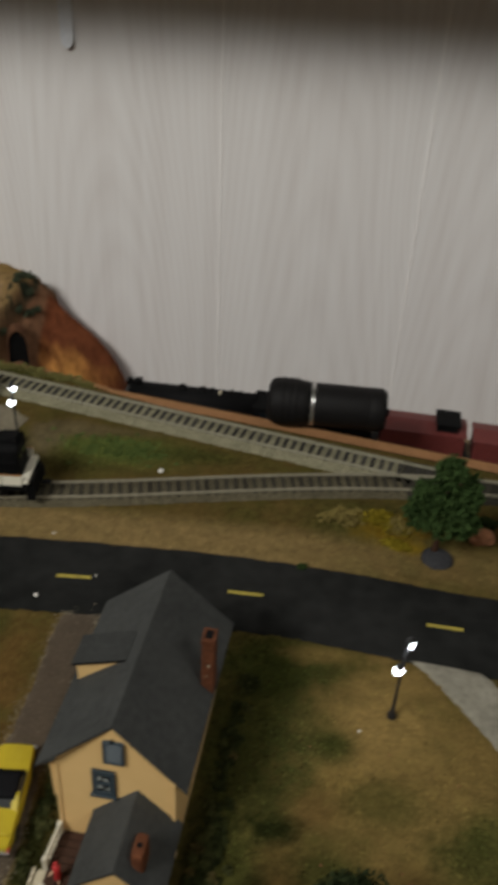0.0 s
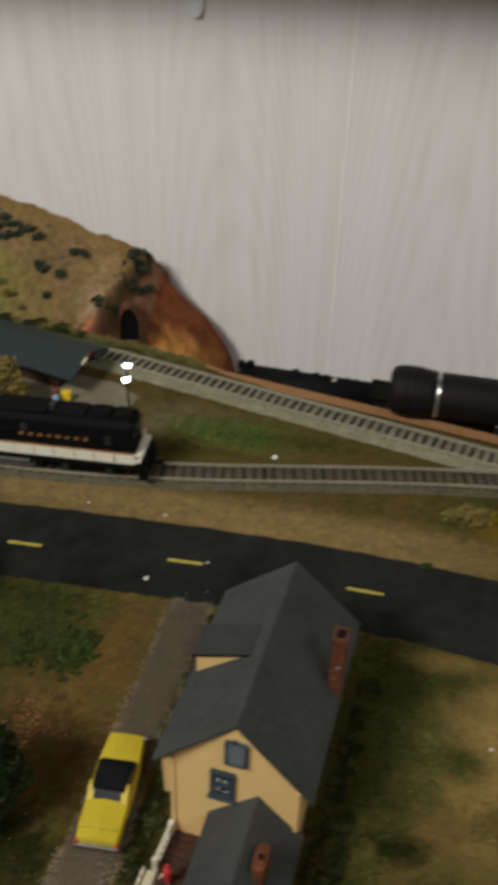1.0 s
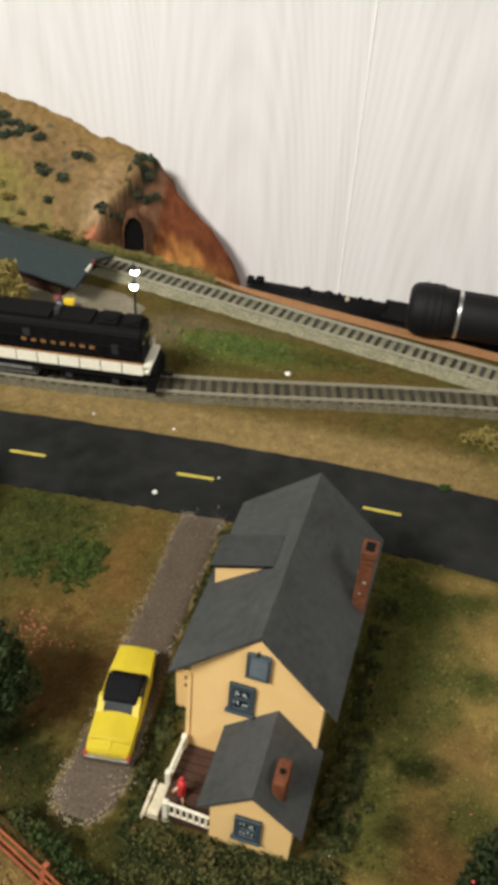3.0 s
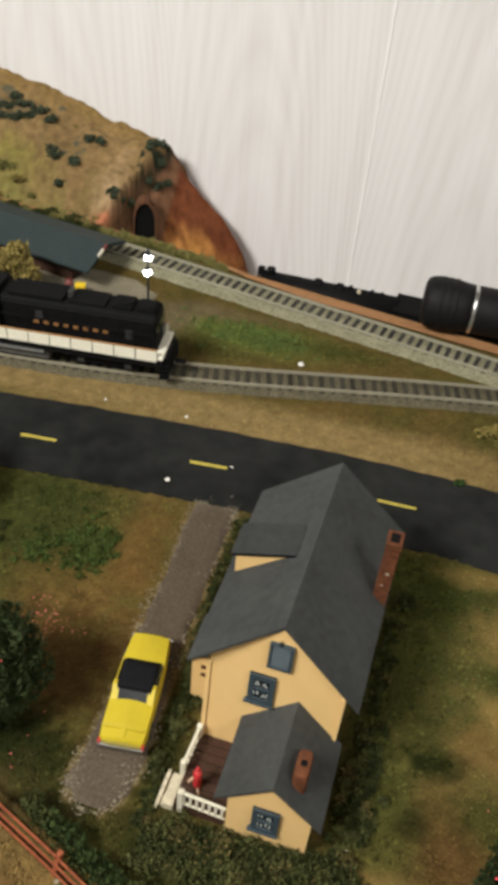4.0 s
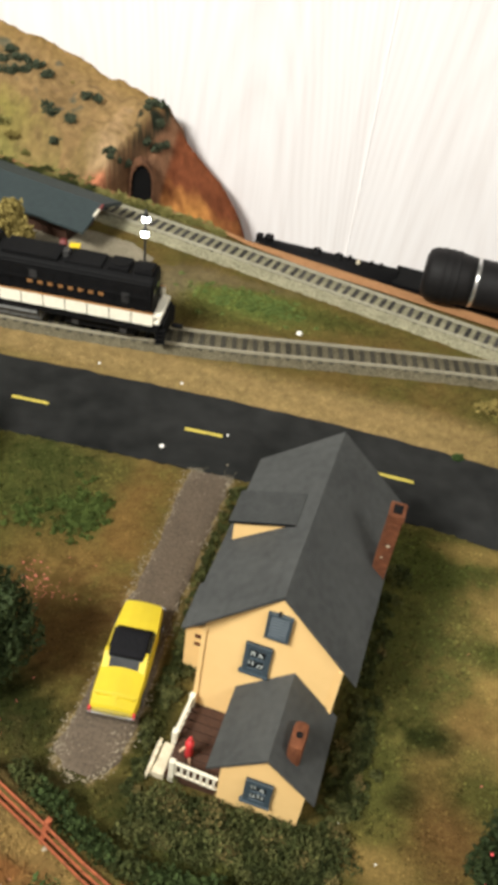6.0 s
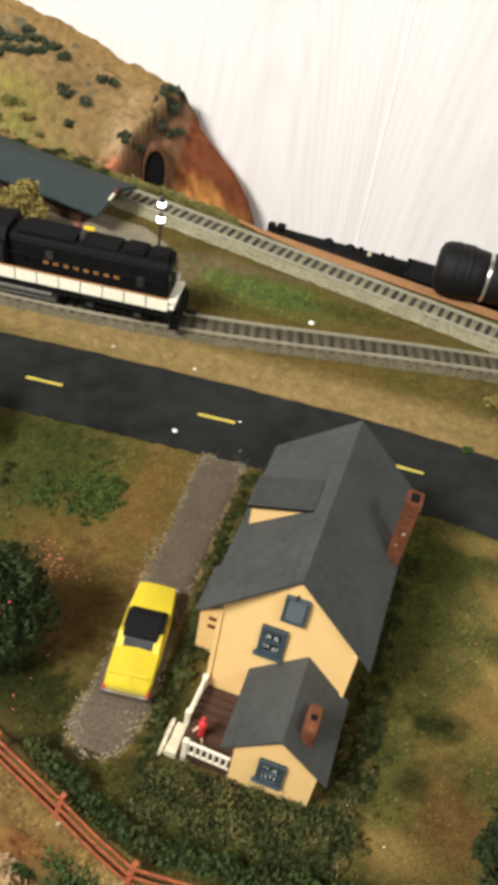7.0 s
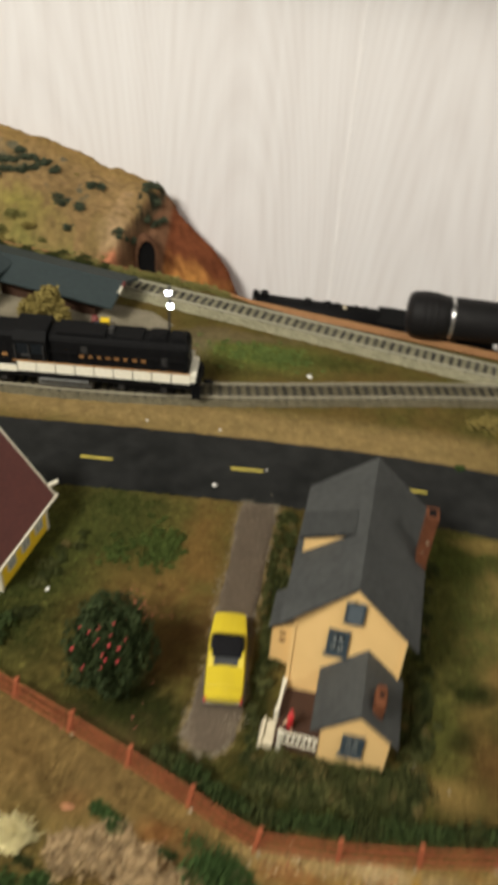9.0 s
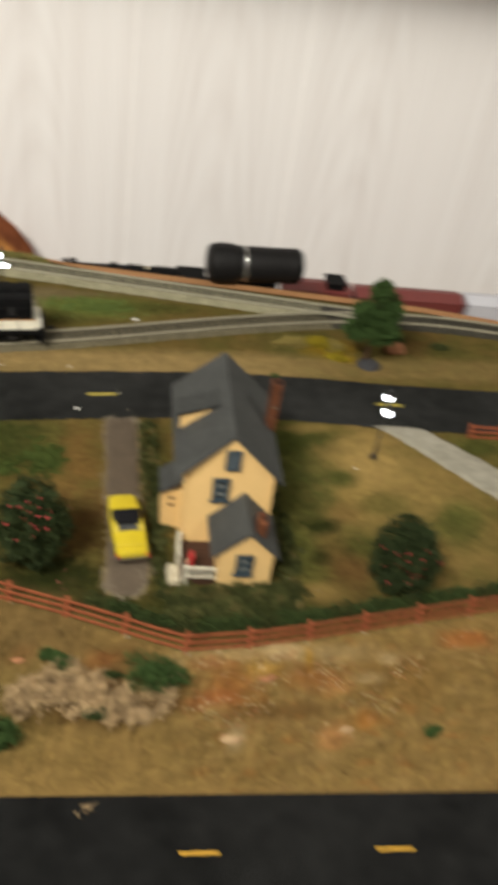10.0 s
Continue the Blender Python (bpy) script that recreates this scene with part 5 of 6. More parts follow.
# low foam growth round the house, the drive and the lawn edges
g = random.Random(61)
bm, tips, dry = bmesh.new(), bmesh.new(), bmesh.new()
BELTS = [(-0.0775, 0.268, -0.0770, 0.384, 0.0035, 0.0028, 90), (-0.0050, 0.225, 0.0045, 0.345, 0.0045, 0.0030, 80), (-0.072, 0.2140, -0.004, 0.2170, 0.0065, 0.0062, 120), (-0.076, 0.2060, 0.0, 0.2080, 0.0060, 0.0042, 110), (-0.0020, 0.228, 0.0030, 0.270, 0.0055, 0.0036, 60),
         (0.0045, 0.3575, 0.0075, 0.353, 0.003, 0.0062, 10), (-0.0800, 0.298, -0.0800, 0.290, 0.002, 0.0052, 8), (-0.083, 0.245, -0.080, 0.215, 0.003, 0.0030, 22), (-0.0815, 0.288, -0.0800, 0.256, 0.0028, 0.0026, 40), (-0.0848, 0.300, -0.0840, 0.384, 0.0016, 0.0018, 70), (-0.215, 0.275, -0.20, 0.345, 0.006, 0.004, 25)]
for ax, ay, bx, by, spread, size, n in BELTS:
    for _ in range(n):
        t = g.random()
        x, y = ax + (bx - ax) * t + g.gauss(0, spread * 0.6), ay + (by - ay) * t + g.gauss(0, spread * 0.6)
        r = size * g.uniform(0.45, 1.1)
        tone = noise.noise((x * 110, y * 110, 2.0)) + 0.22 * g.gauss(0, 1)
        foliage(r * 1.2, r * 1.2, r * 0.9, 100, 0.00072, g, 0.6, 2.2, dry if tone > 0.46 else tips if tone > 0.14 else bm, (x, y, r * (0.4 if tone > 0.08 else 0.2)), 0.6, -0.3)
tagged(mesh_object("undergrowth", bm, M_OLIVE), "olive green foam growth round the house", "undergrowth", kind="stuff")
tagged(mesh_object("undergrowth", tips, M_FOAM_TIPS), "lighter olive foam growth round the house", "undergrowth", kind="stuff")
tagged(mesh_object("undergrowth", dry, M_TAN_TIPS), "tan and straw foam tips among the growth round the house", "undergrowth", kind="stuff")
bm = bmesh.new()
for cx, cy, sx, sy, n in ((-0.1520, 0.3400, 0.0055, 0.0070, 95), (-0.1460, 0.3480, 0.0040, 0.0045, 30), (-0.1560, 0.3580, 0.0030, 0.0040, 10), (-0.1775, 0.3325, 0.0036, 0.0048, 30), (-0.166, 0.337, 0.008, 0.007, 8)):
    for _ in range(n):
        x, y = g.gauss(cx, sx), g.gauss(cy, sy)
        r = g.uniform(0.0010, 0.0030)
        foliage(r * 1.3, r * 1.2, r * 0.8, 34, 0.0008, g, 0.7, 2.0, bm, (x, y, r * 0.2), 0.6, -0.15)
tagged(mesh_object("ground_cover", bm, M_LAWNGREEN), "low scattered green ground cover in the lawn", "ground cover", kind="stuff")
bm = bmesh.new()
for _ in range(150):
    x, y = g.gauss(-0.119, 0.021), g.gauss(0.558, 0.0075)
    r = g.uniform(0.0012, 0.0030)
    foliage(r * 1.3, r * 1.2, r * 0.4, 26, 0.0008, g, 0.6, 2.0, bm, (x, y, r * 0.05), 0.6, -0.1)
tagged(mesh_object("ground_cover", bm, M_GRASSGREEN), "bright grass-green turf between the two tracks", "ground cover", kind="stuff")
shrub(-0.230, 0.265, 0, 0.016, 0.012, 0.012, 600, 0.0014, 73, M_HEDGE, "dark green shrub beside the yellow house")
for k, (x, y, rx, ry, rz) in enumerate([(0.082, 0.503, 0.020, 0.013, 0.006), (0.054, 0.508, 0.018, 0.012, 0.0045), (0.096, 0.497, 0.013, 0.010, 0.0065)]):
    shrub(x, y, 0, rx, ry, rz, 700, 0.0014, 80 + k, M_YELLOWLEAF if k else M_GOLDFOAM, "yellow-brown autumn shrub behind the road", "shrub", "autumn shrubs")
shrub(0.0935, 0.4825, 0, 0.014, 0.007, 0.0040, 420, 0.0012, 85, M_GOLDFOAM, "golden yellow ground cover beside the road")
shrub(0.155, 0.513, 0, 0.008, 0.006, 0.006, 300, 0.0013, 86, M_HEDGE, "dark green shrub beside the track")
shrub(0.195, 0.505, 0, 0.010, 0.006, 0.004, 300, 0.0013, 87, M_OLIVE, "olive green shrub beside the track")
shrub(0.030, 0.4515, 0, 0.004, 0.003, 0.003, 120, 0.001, 88, M_GREEN, "small green tuft at the road edge")


def tree(x, y, h, seed):
    o = thing("tree", x, y, 0)
    g = random.Random(seed)
    bm = tube((0, 0, -0.001), (0.001, 0.001, h * 0.45), 0.0024, 0.0014, 8)
    for k in range(7):
        a = k * 0.9
        z = h * (0.25 + 0.07 * k)
        tube((0.0006, 0.0006, z), (math.cos(a) * 0.010, math.sin(a) * 0.010, z + 0.008), 0.0009, 0.0004, 6, bm)
    part("trunk", bm, M_PORCH, o, "dark trunk with limbs")
    bm = bmesh.new()
    for cx, cy, cz, r, n in ((0, 0, 0.42, 0.0215, 1700), (0.010, 0.002, 0.60, 0.0160, 1000), (-0.010, -0.003, 0.58, 0.0145, 900), (0.001, 0.001, 0.80, 0.0115, 800), (-0.013, 0.004, 0.34, 0.0125, 700), (0.014, -0.002, 0.36, 0.0125, 700)):
        foliage(r, r, r * 0.95, n, 0.0021, g, 0.6, 3.2, bm, (cx, cy, cz * h), 0.5, -0.8)
    part("crown", bm, M_GREEN, o, "uneven bright green crown")
    return tagged(o, "bright green model tree with a dark trunk behind the road", "tree")


tree(0.1150, 0.4790, 0.086, 9)
bm = lathe([(0.011, -0.001), (0.0105, 0.001), (0.008, 0.0028), (0.003, 0.0036)], 18)
o = mesh_object("tree_mound", bm, M_MOUND, smooth=True)
o.location = (0.1170, 0.4740, 0)
tagged(o, "grey gravel mound at the foot of the tree", "mound")


def rock(x, y, z, rx, ry, rz, seed, material, label):
    b = bmesh.new()
    bmesh.ops.create_icosphere(b, subdivisions=3, radius=1.0)
    for v in b.verts:
        k = 1 + 0.35 * noise.noise(v.co * 1.7 + Vector((seed, 0, 0))) + 0.12 * noise.noise(v.co * 5 + Vector((seed, 3, 0)))
        v.co = Vector((v.co.x * rx * k, v.co.y * ry * k, v.co.z * rz * k))
    o = mesh_object("rock", b, material)
    o.location = (x, y, z)
    return tagged(o, label, "rock")


M_ORANGE_ROCK = mat("orange_rock", (0.36, 0.155, 0.072), (0.24, 0.10, 0.048), 300, 0.9, 0.8, 600)
M_CREAM_ROCK = mat("cream_rock", (0.44, 0.31, 0.17), (0.27, 0.16, 0.08), 350, 0.9, 0.9, 700)
rock(0.1470, 0.4950, 0.004, 0.009, 0.005, 0.007, 1, M_ORANGE_ROCK, "orange-brown rock behind the road")

# dry brush, tufts and shrubs on the bank
def on_bank(x, y):
    return float(height(np.array(x), np.array(y)))


def dry_brush(x0, x1, y0, y1, count, clumps, seed):
    """Branching dry twigs gathered in clumps, with bare soil between them."""
    g = random.Random(seed)
    bm = bmesh.new()
    cores = [(g.uniform(x0, x1), g.uniform(y0, y1), g.uniform(0.0022, 0.0052)) for _ in range(clumps)]
    for _ in range(count):
        cx, cy, s = g.choice(cores)
        x, y = cx + g.gauss(0, s * 0.5), cy + g.gauss(0, s * 0.36)
        p = Vector((x, y, on_bank(x, y) - 0.0005 + 1.1 * s * g.random()))
        for _ in range(2):
            a, e, ln = g.random() * 6.3, g.uniform(0.0, 1.4), g.uniform(0.0024, 0.0050)
            q = p + Vector((math.cos(a) * math.cos(e), math.sin(a) * math.cos(e), math.sin(e))) * ln
            tube(p, q, 0.00036, 0.00026, 3, bm)
            for _ in range(2):
                r = q + Vector((g.uniform(-1, 1), g.uniform(-1, 1), g.uniform(-0.3, 0.9))) * ln * 0.55
                tube(q, r, 0.00026, 0.00010, 3, bm)
    return tagged(mesh_object("dry_brush", bm, M_STRAW), "pale tangled dry brush clinging to the bank", "brush", "dry brush on the bank")


dry_brush(-0.166, -0.130, 0.1695, 0.1815, 800, 26, 4)
dry_brush(-0.136, -0.114, 0.1650, 0.1760, 420, 14, 6)
dry_brush(-0.112, -0.080, 0.1575, 0.1670, 520, 20, 5)
for k, (x, y, r, m, label) in enumerate([(-0.141, 0.1875, 0.0085, M_GREEN, "bright green foam shrub on the bank"), (-0.0905, 0.1735, 0.0155, M_GREEN, "bright green foam shrub on the bank"), (-0.0820, 0.1705, 0.0135, M_GREEN, "bright green foam shrub on the bank"),
                                         (-0.190, 0.1615, 0.0170, M_GREEN, "bright green foam shrub on the bank"), (-0.168, 0.1640, 0.0140, M_GREEN, "bright green foam shrub on the bank"), (-0.1195, 0.1655, 0.0075, M_HEDGE, "dark green shrub in the dry brush"),
                                         (-0.110, 0.176, 0.005, M_HEDGE, "dark green shrub in the dry brush"), (0.075, 0.146, 0.0055, M_GREEN, "small green tuft on the bank"), (-0.215, 0.160, 0.008, M_YELLOWLEAF, "yellow-green tuft on the bank"),
                                         (-0.178, 0.172, 0.006, M_OLIVE, "olive tuft on the bank")]):
    shrub(x, y, on_bank(x, y) - 0.001, r * 1.05, r * 0.85, r * 0.62, 2400, 0.0009, 120 + k, m, label, "shrub", "shrubs on the bank")

g = random.Random(77)
bm = bmesh.new()
for _ in range(520):
    a, e = g.uniform(0.35, 3.3), g.uniform(0.15, 1.2)
    p = Vector((g.gauss(0.002, 0.0016), g.gauss(-0.003, 0.0016), 0))
    q = p + Vector((math.cos(a) * math.cos(e), math.sin(a) * math.cos(e), math.sin(e))) * g.uniform(0.010, 0.0165)
    tube(p, q, 0.0004, 0.00012, 4, bm)
o = mesh_object("grass_tuft", bm, M_CREAM_TUFT)
o.location = (-0.187, 0.178, on_bank(-0.187, 0.178))
tagged(o, "cream dry grass tuft spreading on the bank", "grass tuft")

for k, (x, y, r, m) in enumerate([(-0.045, 0.148, 0.0042, M_CREAM_ROCK), (-0.027, 0.167, 0.0045, M_ORANGE_ROCK), (0.022, 0.149, 0.0036, M_CREAM_ROCK), (-0.161, 0.190, 0.0028, M_ORANGE_ROCK), (-0.115, 0.1812, 0.0028, M_ORANGE_ROCK)]):
    rock(x, y, on_bank(x, y) - r * 0.25, r * 1.4, r * 0.7, r * 0.45, 10 + k, m, "weathered rock outcrop set into the bank")

# stone crumbs lying in the weathered right half of the bank
g = random.Random(44)
for material, n, shade in ((M_CREAM_CRUMB, 420, "cream"), (M_RUST_CRUMB, 620, "rust-brown")):
    spots = []
    for _ in range(n):
        cx, cy = g.choice(((-0.028, 0.168), (-0.016, 0.174), (0.002, 0.168), (-0.060, 0.171), (-0.056, 0.159), (-0.042, 0.152), (0.017, 0.167), (0.038, 0.156), (0.009, 0.150), (0.06, 0.170), (0.10, 0.178)))
        x, y = g.gauss(cx, 0.010), g.gauss(cy, 0.0035)
        spots.append((x, y, on_bank(x, y) + 0.0004))
    scatter_grit("bank_rubble", spots, 0.00055, material, shade + " stone crumbs strewn over the bank", "rubble")

# a scrap of dry straw at the edge of the front road
bm = bmesh.new()
for k in range(14):
    p = Vector((g.gauss(0, 0.0016), g.gauss(0, 0.0016), 0.0004))
    tube(p, p + Vector((g.gauss(0, 0.0016), g.gauss(0, 0.0016), 0.0005 * g.random())), 0.0003, 0.0002, 4, bm)
o = mesh_object("straw_scrap", bm, M_STRAW)
o.location = (-0.1246, 0.1240, LOW + 0.0012)
tagged(o, "scrap of pale dry straw on the black road", "straw scrap")

PEBBLES = [(-0.080, 0.5365, 0.0022), (-0.1300, 0.4030, 0.0015), (-0.0985, 0.4240, 0.0011), (-0.136, 0.459, 0.0010), (-0.188, 0.459, 0.0009), (-0.2065, 0.300, 0.0014), (0.068, 0.3345, 0.0008), (-0.002, 0.229, 0.0004), (0.014, 0.218, 0.0004)]
for x, y, r in PEBBLES:
    b = bmesh.new()
    bmesh.ops.create_icosphere(b, subdivisions=2, radius=r)
    for v in b.verts:
        v.co *= 1 + 0.25 * noise.noise(v.co * 700 + Vector((x * 99, y * 99, 0)))
        v.co.z *= 0.7
    o = mesh_object("pebble", b, M_PEBBLE)
    o.location = (x, y, 0.0)
    tagged(o, "small white pebble lying on the layout", "pebble", "white pebbles")


# ---- green-roofed depot ----
def depot():
    o = thing("depot", -0.2440, 0.5810, 0.0, 168.0)
    # local x runs along the roof away from the end gable, local y toward the road
    ln = 0.30
    # wall coloured dark to stand for the shade under the eaves
    part("wall", box(0.016, ln, -0.030, 0.004, 0.0, 0.019), M_PORCH, o, "depot wall in dark brown for the shade under its eaves")
    def slanted(bm):
        for v in bm.verts:
            if v.co.x < 0.01:
                v.co.x -= 0.0030 * max(0.0, (v.co.y + 0.0175) / 0.034)
        return bm

    part("roof", slanted(prism([(-0.0175, 0.0265), (0.0130, 0.0193), (0.0130, 0.0178), (-0.0175, 0.0250)], 0.0, ln, "x")), M_GREENROOF, o, "dark green roof slope")
    part("roof", prism([(-0.0175, 0.0265), (-0.0175, 0.0250), (-0.0420, 0.0170), (-0.0420, 0.0185)], 0.0, ln, "x"), M_GREENROOF, o, "dark green roof slope")
    def barge(y0, y1, material, label=""):
        z0, z1 = 0.0268 - (y0 + 0.0175) * 0.236, 0.0268 - (y1 + 0.0175) * 0.236
        part("barge_board", slanted(prism([(y0, z0), (y1, z1), (y1, z1 - 0.0021), (y0, z0 - 0.0021)], -0.0016, 0.0, "x")), material, o, label)

    barge(-0.0175, -0.0120, M_DARKRED, "dark red barge board")
    barge(-0.0119, -0.0040, M_WHITE, "white barge board")
    barge(-0.0039, 0.0133, M_GREENROOF)
    part("barge_board", prism([(-0.0176, 0.0268), (-0.0176, 0.0240), (-0.0420, 0.0160), (-0.0420, 0.0187)], -0.0014, 0.0, "x"), M_GREENROOF, o)
    w = part("wing", box(0.104, 0.164, 0.0, 0.046, 0.0, 0.024), M_WHITE, o, "white depot wing")
    part("wing_roof", prism([(0.134, 0.042), (0.098, 0.024), (0.098, 0.0225), (0.134, 0.040)], -0.010, 0.052), M_GREENROOF, w, "dark green wing roof")
    part("wing_roof", prism([(0.134, 0.042), (0.134, 0.040), (0.170, 0.0225), (0.170, 0.024)], -0.010, 0.052), M_GREENROOF, w, "dark green wing roof")
    part("wing_trim", prism([(0.134, 0.0425), (0.0975, 0.0243), (0.0975, 0.0215), (0.134, 0.039)], 0.052, 0.0535), M_DARKRED, w, "dark red trim")
    part("post", box(0.100, 0.103, 0.044, 0.047, 0.0, 0.023), M_WHITE, w)
    return tagged(o, "long depot with a dark green roof beside the track", "depot")


depot()
wavy_strip("station_yard", [(-0.35, 0.602), (-0.30, 0.596), (-0.25, 0.604), (-0.218, 0.600), (-0.196, 0.585)], [(-0.35, 0.520), (-0.30, 0.522), (-0.25, 0.524), (-0.222, 0.530), (-0.205, 0.548)], 0.0016, M_YARD, "pale trodden yard in front of the depot", "yard")
crate = thing("crate", -0.2480, 0.5660, 0.0022, 12)
crate.scale = (0.62, 0.7, 0.8)
part("box", box(-0.0055, 0.0055, -0.004, 0.004, 0, 0.0075, 0.0005), M_HOUSE_YELLOW, crate, "yellow crate")
part("lid", box(-0.0058, 0.0058, -0.0043, 0.0043, 0.0075, 0.0085, 0.0002), M_HOUSE_YELLOW, crate)
tagged(crate, "bright yellow crate on the station platform", "crate")
o = mesh_object("barrel", lathe([(0.0024, 0), (0.0030, 0.003), (0.0030, 0.006), (0.0024, 0.0095)], 14), M_DARKRED, smooth=True)
o.location = (-0.2560, 0.5655, 0.0022)
tagged(o, "dark red barrel on the station platform", "barrel")
o = mesh_object("barrel", lathe([(0.0022, 0), (0.0027, 0.003), (0.0027, 0.005), (0.0022, 0.008)], 14), M_BLUEBOX, smooth=True)
o.location = (-0.2525, 0.5580, 0.0022)
tagged(o, "pale blue barrel on the station platform", "barrel")


def autumn_tree(x, y):
    o = thing("autumn_tree", x, y, 0)
    g = random.Random(31)
    part("trunk", tube((0, 0, -0.001), (0.0005, 0, 0.020), 0.0022, 0.0012, 8), M_PORCH, o)
    bm = bmesh.new()
    for cx, cy, cz, r, n in ((0, 0, 0.024, 0.0165, 1200), (0.012, -0.002, 0.019, 0.011, 600), (-0.013, 0.003, 0.018, 0.012, 600), (0.003, 0.005, 0.033, 0.010, 500)):
        foliage(r, r, r * 0.9, n, 0.0022, g, 0.6, 3.4, bm, (cx, cy, cz), 0.55, -0.8)
    part("crown", bm, M_YELLOWLEAF, o, "yellow-brown autumn crown")
    return tagged(o, "bushy yellow-brown autumn tree beside the depot platform", "tree")


autumn_tree(-0.2900, 0.5480)


# ---- red-roofed yellow house ----
def red_house():
    h = thing("cottage", -0.2545, 0.3242, 0.0, -9.9)
    W, F, Bk, S, EZ, TOP = 0.0290, -0.0259, 0.0259, 0.0324, 0.0235, 0.0663
    part("wall", prism([(-W, 0), (W, 0), (W, 0.0265), (0, 0.0640), (-W, 0.0265)], F, Bk), M_HOUSE_YELLOW, h, "bright yellow clapboard walls")
    for s in (-1, 1):
        rf = part("roof", prism([(0, TOP), (s * S, EZ), (s * S, EZ - 0.0016), (0, TOP - 0.0020)], -0.0325, 0.0325), M_MAROON, h, "maroon roof slope")
        for y in (-0.0336, 0.0326):
            part("barge_board", prism([(0, TOP + 0.0004), (s * S, EZ + 0.0004), (s * S, EZ - 0.0022), (0, TOP - 0.0026)], y, y + 0.0010), M_WHITE, rf, "white barge board")
        part("gutter", box(s * (S + 0.0004) - 0.0007, s * (S + 0.0004) + 0.0007, -0.0330, 0.0350, EZ - 0.0022, EZ - 0.0006, 0.0002), M_WHITE, rf, "white gutter")
    for s in (-1, 1):
        part("corner_board", box(s * W - 0.0012, s * W + 0.0008, F - 0.0008, F + 0.0014, 0, 0.026), M_WHITE, h)
        part("corner_board", box(s * W - 0.0012, s * W + 0.0008, Bk - 0.0014, Bk + 0.0008, 0, 0.026), M_WHITE, h)
    for y0 in (-0.0185, -0.0035, 0.0115):
        wn = part("window", box(W - 0.0004, W + 0.0012, y0, y0 + 0.0085, 0.0080, 0.0232, 0.0003), M_WHITE, h, "white framed window")
        for a in (0.0010, 0.0048):
            part("pane", box(W + 0.0010, W + 0.0016, y0 + a, y0 + a + 0.0028, 0.0095, 0.0218), M_PANE_LIGHT, wn)
    for k in range(8):
        part("clapboard", box(W, W + 0.0005, F + 0.0014, Bk - 0.0014, 0.001 + k * 0.0032, 0.0033 + k * 0.0032), M_HOUSE_YELLOW, h)
    part("window", box(0.006, 0.017, F - 0.0010, F + 0.0005, 0.009, 0.024), M_WHITE, h, "white framed window")
    part("downpipe", tube((0.0270, 0.0335, 0.0280), (0.0315, 0.0390, 0.0285), 0.0011, n=8), M_WHITE, h, "white downpipe end behind the roof corner")
    return tagged(h, "bright yellow model cottage with a maroon roof and white trim", "house")


red_house()


# ---- hill with tunnel ----
CREST_X = [-0.80, -0.50, -0.40, -0.35, -0.30, -0.262, -0.247, -0.240, -0.230, -0.213, -0.196, -0.179, -0.171, -0.166, -0.15]
CREST_Z = [0.088, 0.099, 0.086, 0.076, 0.0575, 0.049, 0.044, 0.032, 0.016, 0.001, -0.015, -0.039, -0.059, -0.082, -0.10]
hx, hv = np.meshgrid(np.linspace(-0.62, -0.155, 250), np.linspace(0, 1, 90))
front_y = 0.6208 + 0.17 * -hx + 0.0015
hy = np.where(hv < 0.9, front_y + (0.770 - front_y) * hv / 0.9, 0.770 + (0.7885 - 0.770) * (hv - 0.9) / 0.1)
crest = np.interp(hx, CREST_X, CREST_Z)
u = np.clip((hy - front_y) / (0.768 - front_y), 0, 1)
plateau = np.interp(u, [0, 0.10, 0.25, 0.45, 0.70, 1.0], [-0.01, 0.10, 0.40, 0.62, 0.80, 1.0])
bluff = np.maximum(crest, 0.036) * plateau
flap = np.maximum(crest - 1.10 * (0.766 - np.minimum(hy, 0.766)), -0.079)
cliff_x = -0.272 + (hy - 0.672) * 0.30
side = np.clip((hx - cliff_x) / 0.0045 + 0.5, 0, 1)
jag = np.array([noise.noise((a * 45, b * 45, 1)) * 0.0045 + noise.noise((a * 130, b * 130, 4)) * 0.002 + noise.noise((a * 330, b * 330, 9)) * 0.0005 for a, b in zip(hx.ravel(), hy.ravel())]).reshape(hx.shape)
hz = bluff * (1 - side) + flap * side + jag * np.where(side > 0.9, 0.35, 1.0) * np.clip(u * 5, 0.1, 1) - np.clip(hy - 0.764, 0, 1) * 0.9 - 0.004 * u
pa = np.array([noise.noise((a * 40, b * 40, 2)) for a, b in zip(hx.ravel(), hy.ravel())]).reshape(hx.shape)
pb = np.array([noise.noise((a * 150, b * 150, 6)) for a, b in zip(hx.ravel(), hy.ravel())]).reshape(hx.shape)
pc = np.array([noise.noise((a * 330, b * 330, 11)) for a, b in zip(hx.ravel(), hy.ravel())]).reshape(hx.shape)
tint = np.ones((*hx.shape, 3)) * (0.212, 0.140, 0.062)


def blend(colour, f):
    global tint
    f = np.clip(f, 0, 1)[..., None]
    tint = tint * (1 - f) + np.array(colour) * f


